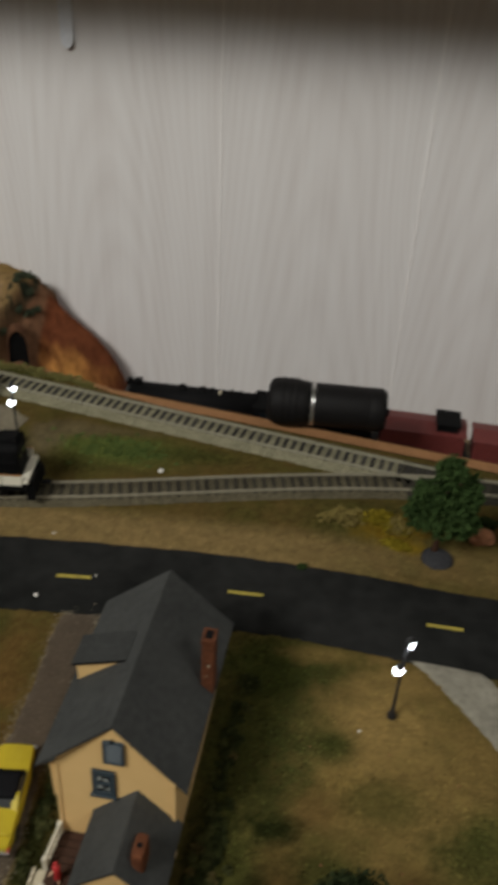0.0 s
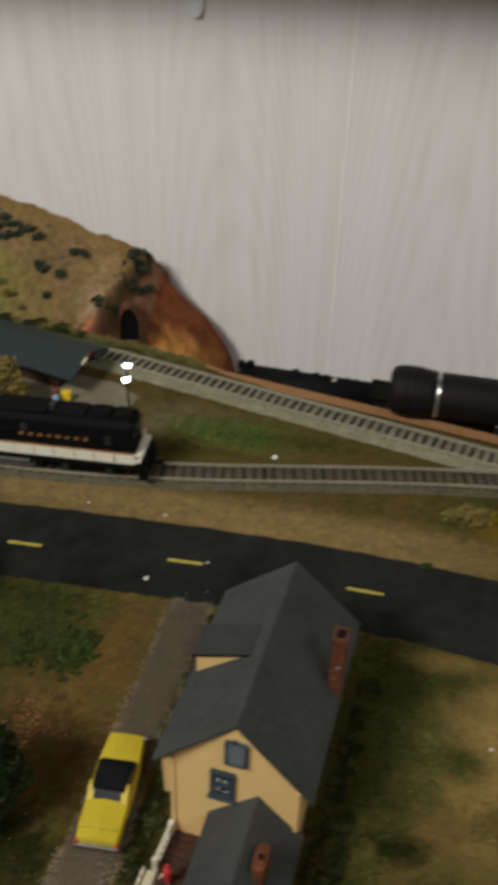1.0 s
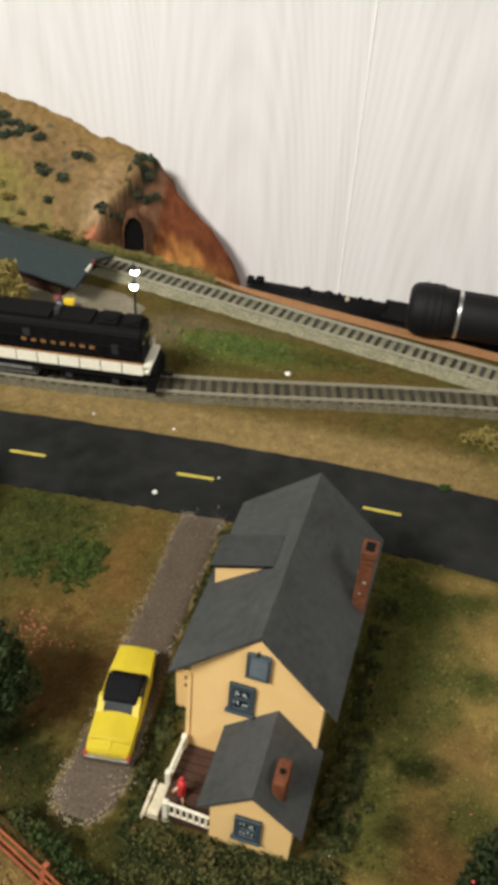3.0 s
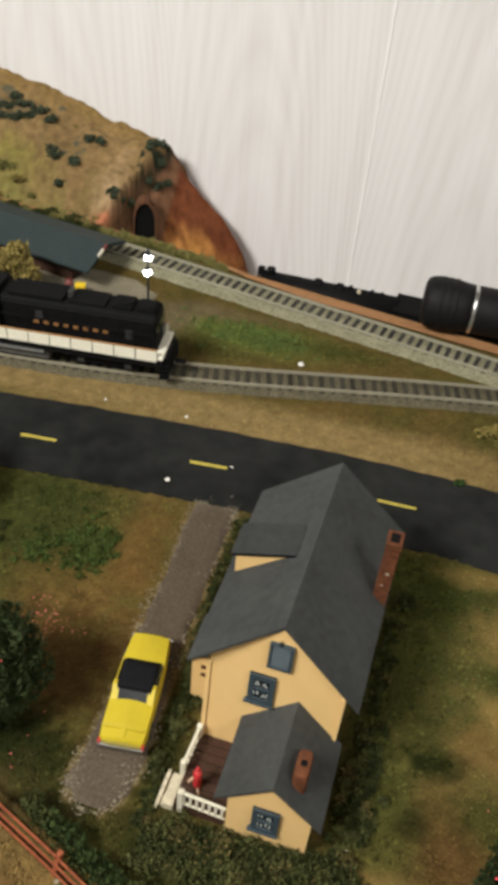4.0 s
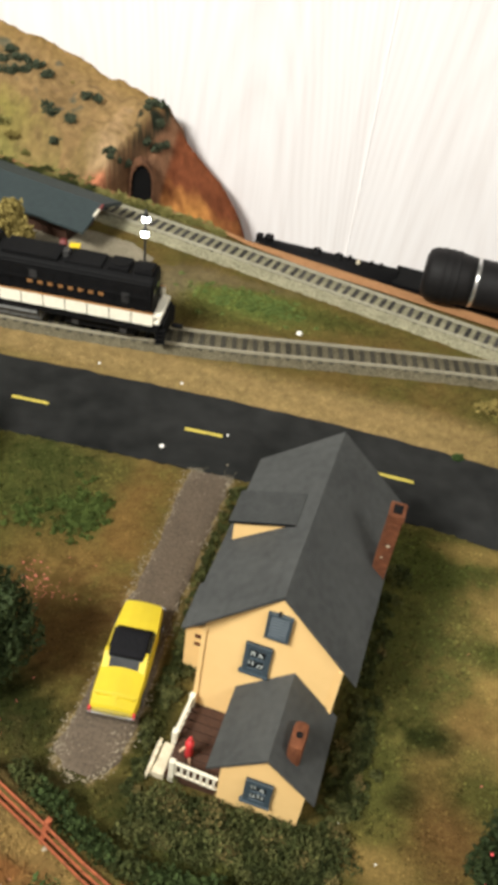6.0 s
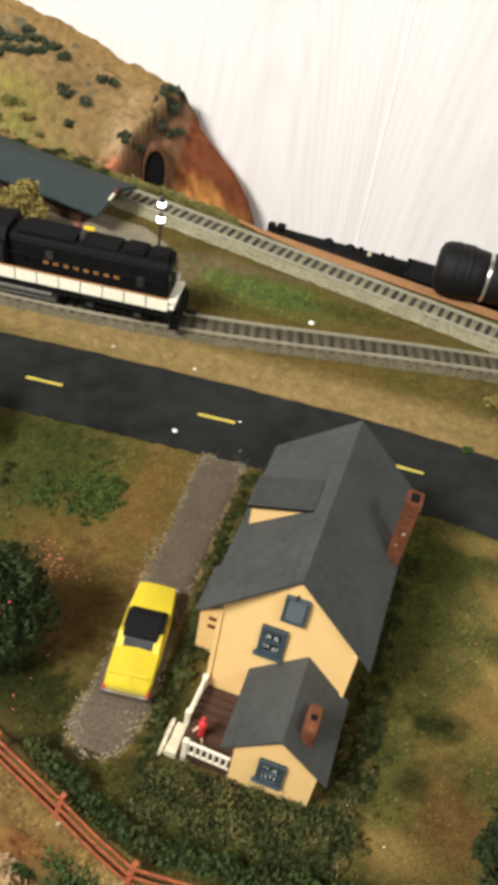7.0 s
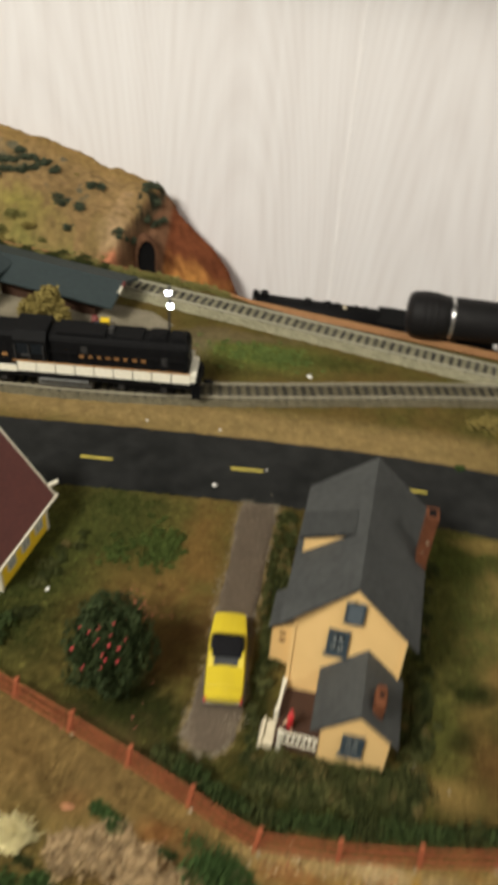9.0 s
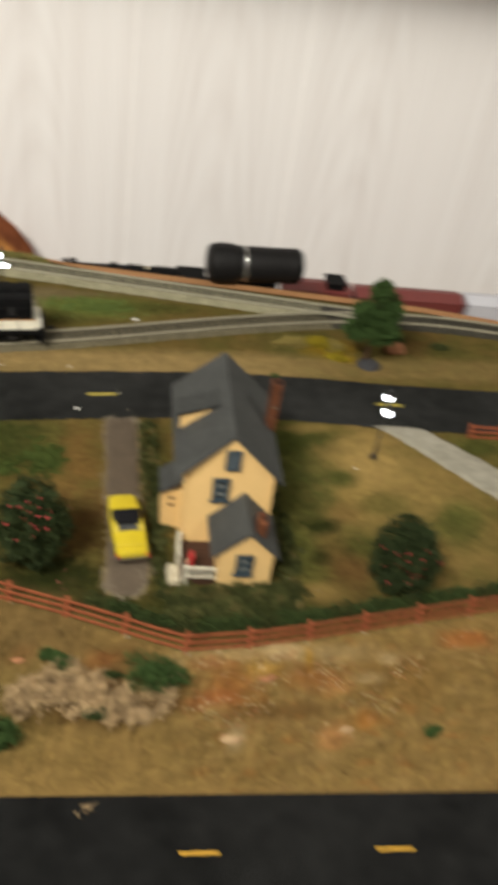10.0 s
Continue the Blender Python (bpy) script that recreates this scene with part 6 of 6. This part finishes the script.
blend((0.20, 0.13, 0.05), (u - 0.74) * 6 + pa * 0.5)
blend((0.16, 0.14, 0.045), np.clip(0.32 - u, 0, 1) * 3.5 * (hx < -0.31) + pa * (u < 0.4) * 0.6)
blend((0.185, 0.160, 0.045), (1.25 - np.hypot((hx + 0.372) / 0.042, (u - 0.27) / 0.15) + 0.7 * pb) * 0.8)
blend((0.07, 0.075, 0.05), (pa * 1.2 + pb - 0.45) * 3 * (np.abs(u - 0.62) < 0.2))
blend((0.15, 0.125, 0.075), (0.9 - np.hypot((hx + 0.385) / 0.045, (u - 0.66) / 0.13) + 0.8 * pb))
blend((0.045, 0.05, 0.035), (0.6 - np.hypot((hx + 0.385) / 0.05, (u - 0.62) / 0.10) + 1.6 * pb) * 0.8)
blend((0.34, 0.235, 0.13), 1.2 - np.hypot((hx + 0.275) / 0.014, (hz - 0.016) / 0.02) + 0.4 * pb)
blend((0.36, 0.13, 0.07), 1.1 - np.hypot((hx + 0.276) / 0.010, (hz + 0.001) / 0.008) + 0.4 * pb)
blend((0.15, 0.078, 0.042), np.clip(side * 4 + 0.5 * pb, 0, 1) * (side < 0.98) * 0.8)
blend((0.150, 0.048, 0.021), (side - 0.9) * 12)
blend((0.075, 0.022, 0.012), (side > 0.95) * (pa * 1.6 + pb * 0.8 - 0.25))
blend((0.40, 0.185, 0.052), (side > 0.95) * (1.35 - np.hypot((hx + 0.207) / 0.027, (hz + 0.045 + (hx + 0.207) * 0.7) / 0.013) + 0.5 * pa + 0.4 * pb))
blend((0.018, 0.022, 0.014), (pb + pa * 0.7 + 0.08) * 4 * (np.abs(hx - cliff_x - 0.001) < 0.011) * (hz > 0.018) * (hx > -0.262))
blend((0.155, 0.080, 0.045), (side > 0.95) * np.clip((-0.2365 + 0.004 * pa - hx) / 0.0025 + 0.5, 0, 1))
for ex, ez, rx, rz in ((-0.2544, 0.0425, 0.003, 0.0035), (-0.2467, 0.0276, 0.0035, 0.006), (-0.2528, 0.0190, 0.0030, 0.0065), (-0.264, 0.0107, 0.0022, 0.005), (-0.260, 0.0150, 0.0018, 0.006)):
    blend((0.022, 0.028, 0.018), 1.5 - np.hypot((hx - ex) / rx, (hz - ez) / rz) + 0.8 * pb)
blend((0.42, 0.16, 0.085), 1.3 - np.hypot((hx + 0.273) / 0.006, (hz - 0.004) / 0.006) + 0.4 * pb)
blend((0.135, 0.076, 0.043), (1.25 - np.hypot((hx + 0.2625) / 0.009, (hz - 0.006) / 0.016) + 0.5 * pb) * 0.8)
k = np.arange(hx.size).reshape(hx.shape)
quads = np.stack([k[:-1, :-1], k[:-1, 1:], k[1:, 1:], k[1:, :-1]], -1).reshape(-1, 4)
hill = raw_mesh("hill", np.stack([hx.ravel(), hy.ravel(), hz.ravel()], 1).tolist(), quads.tolist(), M_HILL, np.clip(tint.reshape(-1, 3) * (1 + (0.30 * pb + 0.22 * pc).ravel() * np.where((side > 0.01) & (side < 0.99), 0.15, 1.0).ravel())[:, None], 0.004, 1))
tagged(hill, "tan and red-brown plaster hill with a rocky cliff against the wall", "hill", kind="structure")

p = thing("tunnel_portal", -0.2490, 0.7075, -0.036, 22)
p.scale = (1.0, 1.0, 1.12)
arch = [(-0.0086, 0.0), (0.0086, 0.0), (0.0086, 0.027), (0.0070, 0.0345), (0.0035, 0.0390), (0.0, 0.0405), (-0.0035, 0.0390), (-0.0070, 0.0345), (-0.0086, 0.027)]
# solid black block in place of the shade inside the tunnel
part("opening", prism(arch, -0.0010, 0.012), M_BLACK_HOLE, p, "black tunnel mouth with its inner shade as colour")
for (ax, az), (bx, bz) in zip(arch[1:], arch[2:] + arch[:1]):
    part("portal_stone", prism([(ax, az), (bx, bz), (bx * 1.12, bz * 1.04 + 0.0004), (ax * 1.12, az * 1.04 + 0.0004)], -0.0032, 0.010), M_ROCKFACE, p) if (ax, az) != (-0.0086, 0.0) and abs(ax - bx) + abs(az - bz) > 0.001 and not (az == 0 and bz == 0) else None
tagged(p, "arched tunnel mouth in the brown cliff", "tunnel portal")

g = random.Random(55)
for i in range(30):
    x = -0.420 + i * 0.0090
    y = float(board_y(x)) - 0.004 + g.gauss(0, 0.002)
    shrub(x, y, -0.001, 0.0085, 0.0055, 0.0042 + 0.0015 * g.random(), 420, 0.0009, 200 + i, M_LIME if x > -0.275 else M_OLIVE if i % 3 else M_LIME, "low lime and olive foam edging behind the track", "edging_shrub", "foam edging behind the track")
for i, (x, y) in enumerate([(-0.3326, 0.7142), (-0.3275, 0.7110), (-0.304, 0.7331), (-0.297, 0.7345), (-0.3115, 0.7096), (-0.3184, 0.6944), (-0.2711, 0.6951), (-0.358, 0.737), (-0.366, 0.733), (-0.373, 0.730), (-0.383, 0.727), (-0.393, 0.723), (-0.402, 0.727), (-0.362, 0.744), (-0.372, 0.741), (-0.381, 0.738), (-0.390, 0.734), (-0.350, 0.741), (-0.343, 0.735), (-0.398, 0.738), (-0.376, 0.747), (-0.258, 0.752), (-0.251, 0.758), (-0.246, 0.738), (-0.242, 0.745)]):
    iy = int(np.argmin(np.abs(hy[:, int(np.argmin(np.abs(hx[0] - x)))] - y)))
    z = float(hz[iy, int(np.argmin(np.abs(hx[0] - x)))])
    shrub(x, y, z - 0.001, 0.0045 + 0.0035 * g.random(), 0.0055, 0.0055, 260, 0.0013, 230 + i, M_SCRUB, "dark green foam scrub on the hill", "hill_scrub", "scrub on the hill")
for i, (x, y, r) in enumerate([(-0.3257, 0.7435, 0.006), (-0.370, 0.7016, 0.013), (-0.384, 0.697, 0.014), (-0.356, 0.6976, 0.011), (-0.398, 0.705, 0.014), (-0.345, 0.690, 0.008), (-0.378, 0.690, 0.012)]):
    iy = int(np.argmin(np.abs(hy[:, int(np.argmin(np.abs(hx[0] - x)))] - y)))
    shrub(x, y, float(hz[iy, int(np.argmin(np.abs(hx[0] - x)))]) - 0.002, r, r * 0.7, r * 0.45, 700, 0.0011, 330 + i, M_LIME if i % 3 else M_YELLOWLEAF, "lime and ochre foam scrub on the hill side", "hill_scrub", "lime scrub on the hill")
for i, (x, y, z, rx, rz) in enumerate([(-0.2484, 0.7470, 0.0275, 0.0050, 0.0075), (-0.2540, 0.7305, 0.0178, 0.0045, 0.0080), (-0.2577, 0.7445, 0.0405, 0.0040, 0.0050), (-0.2614, 0.7075, 0.0063, 0.0035, 0.0070), (-0.2708, 0.6910, 0.0176, 0.0040, 0.0035), (-0.2652, 0.6990, 0.0120, 0.0028, 0.0050)]):
    shrub(x, y, z - rz * 0.4, rx, 0.0035, rz, 420, 0.0009, 290 + i, M_SCRUB, "dark green foam scrub clinging to the cliff", "hill_scrub", "scrub on the cliff")
for i in range(14):
    x = -0.44 + i * 0.012
    y = float(board_y(x)) + 0.010 + g.gauss(0, 0.003)
    shrub(x, y, -0.001, 0.010, 0.008, 0.0042 + 0.002 * g.random(), 420, 0.0010, 260 + i, M_LIME if i % 2 else M_OLIVE, "lime and olive scrub at the foot of the hill", "hill_scrub", "scrub at the hill foot")


# ---- steam train on the low track ----
TRAIN_A = math.atan(-0.06)
low = [(-0.22, 0.703), (-0.16, 0.700), (0.20, 0.680), (0.60, 0.660)]
railway_low = thing("railway_track", 0, 0, -0.0750)
fl = curve_points(low, 0.006)
part("ballast", ribbon(fl, 0.017, [(-1.15, 0.0), (-0.95, 0.0028), (0.95, 0.0028), (1.15, 0.0)]), M_DARK_BALLAST, railway_low)
for s in (-1, 1):
    part("rail", ribbon([(x - math.sin(a) * s * 0.00825, y + math.cos(a) * s * 0.00825, a) for x, y, a in fl], 0.0005, [(-1, 0.0028), (-1, 0.0050), (1, 0.0050), (1, 0.0028)]), M_RAIL, railway_low)
tagged(railway_low, "model track on the low board along the wall", "railway track")


def wheels(o, xs_, r=0.0052):
    for x in xs_:
        for s in (-1, 1):
            part("wheel", tube((x, s * 0.0074, r), (x, s * 0.0090, r), r, n=18), M_LOCO_GREY, o)


def steam_engine(x, y, z):
    o = thing("steam_locomotive", x, y, z, math.degrees(TRAIN_A))
    part("boiler", tube((-0.146, 0, 0.0295), (-0.030, 0, 0.0290), 0.0118, 0.0142, 24), M_LOCO, o, "black boiler", True)
    part("smokebox_front", tube((-0.150, 0, 0.0295), (-0.146, 0, 0.0295), 0.0090, 0.0112, 24), M_LOCO_GREY, o)
    part("chimney", tube((-0.1385, 0, 0.036), (-0.1385, 0, 0.0455), 0.0034, 0.0040, 14), M_LOCO, o, "short black chimney")
    part("headlight", box(-0.1495, -0.1440, -0.0030, 0.0030, 0.0395, 0.0450, 0.0008), M_LOCO, o, "boxy black headlight")
    for a in (-0.0975, -0.0790):
        part("dome", lathe([(0.0052, 0.036), (0.0050, 0.0415), (0.0034, 0.0445), (0.0008, 0.0456)], 16, None, (a, 0, 0)), M_LOCO, o, "rounded dome", True)
    # cream colour puts the glint on the bell into its paint
    part("bell", lathe([(0.0022, 0.040), (0.0018, 0.0435), (0.0005, 0.0455)], 10, None, (-0.0625, -0.002, 0)), M_CREAM_TRIM, o, "bell in pale cream standing in for its glint")
    for a in (-0.0700, -0.0520, -0.0440):
        part("steam_fitting", lathe([(0.0022, 0.039), (0.0020, 0.0440), (0.0010, 0.0455)], 10, None, (a, 0.001, 0)), M_LOCO, o)
    part("running_board", box(-0.147, -0.030, -0.0145, 0.0145, 0.0165, 0.0180), M_TANK_GREY, o, "dusty grey running board")
    c = part("cab", box(-0.030, -0.004, -0.0142, 0.0142, 0.0120, 0.0390, 0.0006), M_LOCO, o, "black cab")
    part("cab_roof", box(-0.032, -0.001, -0.0152, 0.0152, 0.0390, 0.0404, 0.0008), M_BLACK_HOLE, c)
    for s in (-1, 1):
        part("cab_window", box(-0.024, -0.011, s * 0.0143 - 0.0003, s * 0.0143 + 0.0003, 0.0280, 0.0355), M_PANE, c)
        part("cylinder", tube((-0.132, s * 0.0125, 0.0095), (-0.115, s * 0.0125, 0.0095), 0.0045, n=14), M_LOCO, o)
        part("side_rod", box(-0.112, -0.040, s * 0.0102 - 0.0005, s * 0.0102 + 0.0005, 0.0078, 0.0096), M_CHROME, o)
        part("handrail", tube((-0.130, s * 0.0125, 0.0330), (-0.034, s * 0.0128, 0.0330), 0.0004, n=5), M_LOCO_GREY, o)
    wheels(o, (-0.100, -0.082, -0.064, -0.046), 0.0082)
    wheels(o, (-0.128, -0.018), 0.0048)
    part("step_plate", box(-0.006, 0.002, -0.0150, -0.0100, 0.0125, 0.0145), M_CHROME, o, "bright step plate")
    return tagged(o, "black steam locomotive model on the low track", "locomotive")


def tender(x, y, z):
    o = thing("tender", x, y, z, math.degrees(TRAIN_A))
    part("tank", box(0.0, 0.074, -0.0142, 0.0142, 0.0130, 0.0435, 0.0022), M_LOCO, o, "black tender tank")
    part("coal_bunker", box(0.004, 0.040, -0.0110, 0.0110, 0.0430, 0.0462, 0.0010), M_LOCO, o)
    b = bmesh.new()
    g2 = random.Random(3)
    for _ in range(90):
        cx, cy = g2.uniform(0.006, 0.038), g2.uniform(-0.009, 0.009)
        bmesh.ops.create_icosphere(b, subdivisions=1, radius=g2.uniform(0.0008, 0.0016), matrix=Matrix.Translation((cx, cy, 0.0462)))
    part("coal", b, M_BLACK_HOLE, o, "coal load")
    part("hatch", tube((0.058, 0, 0.0435), (0.058, 0, 0.0455), 0.0035, n=14), M_LOCO_GREY, o)
    part("frame", box(-0.002, 0.076, -0.0125, 0.0125, 0.0100, 0.0130), M_LOCO_GREY, o)
    part("sill_line", box(0.0, 0.074, -0.0152, -0.0143, 0.0118, 0.0152), M_TANK_GREY, o, "dusty grey lower edge")
    for cx in (0.017, 0.057):
        part("truck", box(cx - 0.012, cx + 0.012, -0.0110, 0.0110, 0.0030, 0.0085, 0.0006), M_LOCO_GREY, o)
        wheels(o, (cx - 0.008, cx + 0.008), 0.0048)
    return tagged(o, "black coal tender behind the steam locomotive", "tender")


def boxcar(x, y, z, ln, label, cupola, paint=M_DARKRED, shade="oxide red"):
    o = thing("caboose" if cupola else "boxcar", x, y, z, math.degrees(TRAIN_A))
    part("body", box(0, ln, -0.0150, 0.0150, 0.0125, 0.0370 if cupola else 0.0350, 0.0005), paint, o, shade + " car body")
    part("roof", prism([(-0.0160, 0.0368 if cupola else 0.0348), (0.0160, 0.0368 if cupola else 0.0348), (0.0, 0.0405 if cupola else 0.0390)], -0.002, ln + 0.002, "x"), paint, o, shade + " roof")
    for k in range(int(ln / 0.004)):
        part("plank", box(0.001 + k * 0.004, 0.0045 + k * 0.004, -0.0154, -0.0149, 0.0130, 0.0345), paint, o)
    if cupola:
        cu = part("cupola", box(ln * 0.66, ln * 0.92, -0.0110, 0.0110, 0.0370, 0.0445, 0.0006), M_LOCO, o, "dark cupola")
        part("cupola_roof", box(ln * 0.64, ln * 0.94, -0.0125, 0.0125, 0.0445, 0.0460), M_LOCO, cu)
        part("stove_pipe", tube((ln * 0.06, 0, 0.038), (ln * 0.06, 0, 0.0470), 0.0012, n=8), M_LOCO, o)
        for a in (-0.006, ln):
            part("end_platform", box(a, a + 0.006, -0.0140, 0.0140, 0.0125, 0.0140), M_LOCO_GREY, o)
    part("frame", box(0, ln, -0.0120, 0.0120, 0.0100, 0.0125), M_LOCO_GREY, o)
    for cx in (ln * 0.2, ln * 0.8):
        part("truck", box(cx - 0.011, cx + 0.011, -0.0110, 0.0110, 0.0030, 0.0085, 0.0006), M_LOCO_GREY, o)
        wheels(o, (cx - 0.0075, cx + 0.0075), 0.0048)
    return tagged(o, label, "railway car")


def train_y(x):
    return 0.6905 - 0.06 * x


TZ = -0.0700
steam_engine(0.0040, train_y(0.0040), TZ)
tender(0.0055, train_y(0.0055), TZ)
boxcar(0.0870, train_y(0.0870), TZ, 0.072, "oxide red caboose with a dark cupola on the low track", True)
boxcar(0.1680, train_y(0.1680), TZ, 0.120, "oxide red boxcar on the low track", False)
boxcar(0.2960, train_y(0.2960), TZ, 0.125, "pale grey boxcar on the low track", False, M_PALE_CAR, "pale grey")


# ---- black torch over the rear track, placed and cut short to fit the camera's view ----
def torch():
    o = thing("torch", -0.0095, 0.6140, 0.0212, 0)

    def turned(name, prof, material, label):
        b = lathe(prof, 40)
        bmesh.ops.rotate(b, verts=b.verts, matrix=Matrix.Rotation(radians(90), 3, "Y"))
        part(name, b, material, o, label, True)

    turned("head", [(0.0120, 0.0), (0.0158, 0.0014), (0.0178, 0.0045), (0.0186, 0.010), (0.0186, 0.020), (0.0176, 0.027), (0.0168, 0.034)], M_RUBBER, "rounded black head")
    for a in (0.010, 0.015, 0.020):
        turned("groove", [(0.0184, a), (0.0189, a + 0.0006), (0.0189, a + 0.0024), (0.0184, a + 0.003)], M_RUBBER, "raised black rib")
    turned("barrel", [(0.0166, 0.036), (0.0169, 0.0375), (0.0169, 0.078), (0.0166, 0.0790)], M_RUBBER, "black barrel")
    turned("tail", [(0.0166, 0.0785), (0.0170, 0.0795), (0.0170, 0.088), (0.0140, 0.092)], M_RUBBER, "black tail cap")
    for a in (0.0335,):
        turned("ring", [(0.0158, a), (0.0172, a + 0.0006), (0.0172, a + 0.0026), (0.0158, a + 0.0034)], M_SILVER, "shiny silver ring")
    return tagged(o, "black cylindrical torch with silver rings, set on the track to fit the camera's view", "torch")


torch()

# white clip on the wall
c = thing("wall_clip", -0.2040, 0.7880, 0.2385)
part("strip", box(-0.0055, 0.0055, -0.0008, 0.0021, 0.0, 0.075, 0.0002), M_CLIP, c)
part("button", tube((0, 0.0021, -0.001), (0, -0.0020, -0.001), 0.0045, n=18), M_CLIP, c)
tagged(c, "white plastic clip and strip on the panelled wall", "wall clip")

# ---- turf: crumbs of foam over the ground ----
g = np.random.default_rng(12)
n = 80000
tx, ty = g.uniform(-0.34, 0.26, n), g.uniform(0.105, 0.66, n)
keep = (ty < board_y(tx) - 0.026) & (ty > front_edge_y(tx) + 0.002)
keep &= near_line(tx, ty, ROAD) > 0.0325
keep &= (near_line(tx, ty, MAIN_TRACK) > 0.0185) & (near_line(tx, ty, REAR_TRACK) > 0.020)
keep &= ~((tx > -0.1135) & (tx < -0.0855) & (ty > 0.219) & (ty < 0.394))
keep &= ~((tx > -0.066) & (tx < -0.010) & (ty > 0.226) & (ty < 0.352))
keep &= near_line(tx, ty, [((a[0] + b[0]) / 2, (a[1] + b[1]) / 2) for a, b in zip(path_a, path_b)]) > 0.018
tx, ty = tx[keep], ty[keep]
tz = height(tx, ty)
# crumbs take the ground tint together with its painted shade
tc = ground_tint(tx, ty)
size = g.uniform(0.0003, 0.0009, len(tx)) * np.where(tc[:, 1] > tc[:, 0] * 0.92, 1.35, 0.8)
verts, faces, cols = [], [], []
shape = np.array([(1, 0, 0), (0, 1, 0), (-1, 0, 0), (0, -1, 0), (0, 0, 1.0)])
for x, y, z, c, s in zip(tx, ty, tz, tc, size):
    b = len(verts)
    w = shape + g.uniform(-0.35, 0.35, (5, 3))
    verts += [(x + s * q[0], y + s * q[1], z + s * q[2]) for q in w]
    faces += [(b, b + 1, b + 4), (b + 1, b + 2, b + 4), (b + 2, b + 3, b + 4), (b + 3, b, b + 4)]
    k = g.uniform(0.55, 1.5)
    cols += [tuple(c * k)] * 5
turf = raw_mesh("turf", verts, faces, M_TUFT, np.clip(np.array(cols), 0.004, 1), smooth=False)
tagged(turf, "fine brown and green foam turf strewn over the ground", "turf", kind="stuff")

# short dry fibres lying over the bank
g = np.random.default_rng(31)
n = 16000
fx = g.uniform(-0.26, 0.17, n)
fy = front_edge_y(fx) + 0.003 + g.uniform(0, 1, n) ** 0.8 * (fence_y(fx) - front_edge_y(fx) - 0.006)
fz = height(fx, fy) + 0.0006
turn, rise, long_ = g.uniform(0, 2 * math.pi, n), g.uniform(-0.1, 0.5, n), g.uniform(0.0012, 0.0042, n)
ex, ey, ez = np.cos(turn) * np.cos(rise) * long_, np.sin(turn) * np.cos(rise) * long_, np.sin(rise) * long_
wx, wy = -np.sin(turn) * 0.00016, np.cos(turn) * 0.00016
a = np.stack([fx - wx, fy - wy, fz], 1)
b = np.stack([fx + wx, fy + wy, fz], 1)
c = np.stack([fx + ex, fy + ey, height(fx + ex, fy + ey) + 0.0008 + np.maximum(ez, 0)], 1)
shade = np.clip(ground_tint(fx, fy) * g.uniform(0.35, 2.0, n)[:, None], 0.004, 0.6)
verts = np.stack([a, b, c], 1).reshape(-1, 3)
fibre = raw_mesh("bank_fibre", verts.tolist(), np.arange(3 * n).reshape(-1, 3).tolist(), M_TUFT, np.repeat(shade, 3, axis=0), smooth=False)
tagged(fibre, "short dry straw fibres strewn over the bank", "dry grass", kind="stuff")

# red fallen petals on the lawns
g = random.Random(90)
petals = [(g.uniform(-0.19, -0.125), g.uniform(0.21, 0.32), 0.0008) for _ in range(11)] + [(g.gauss(-0.152, 0.009), g.gauss(0.297, 0.0075), 0.0008) for _ in range(85)] + [(g.uniform(0.04, 0.12), g.uniform(0.24, 0.33), 0.0006) for _ in range(9)]
o = scatter_grit("petals", petals, 0.00042, M_PETAL, "coral red petals fallen on the lawn", "petals")
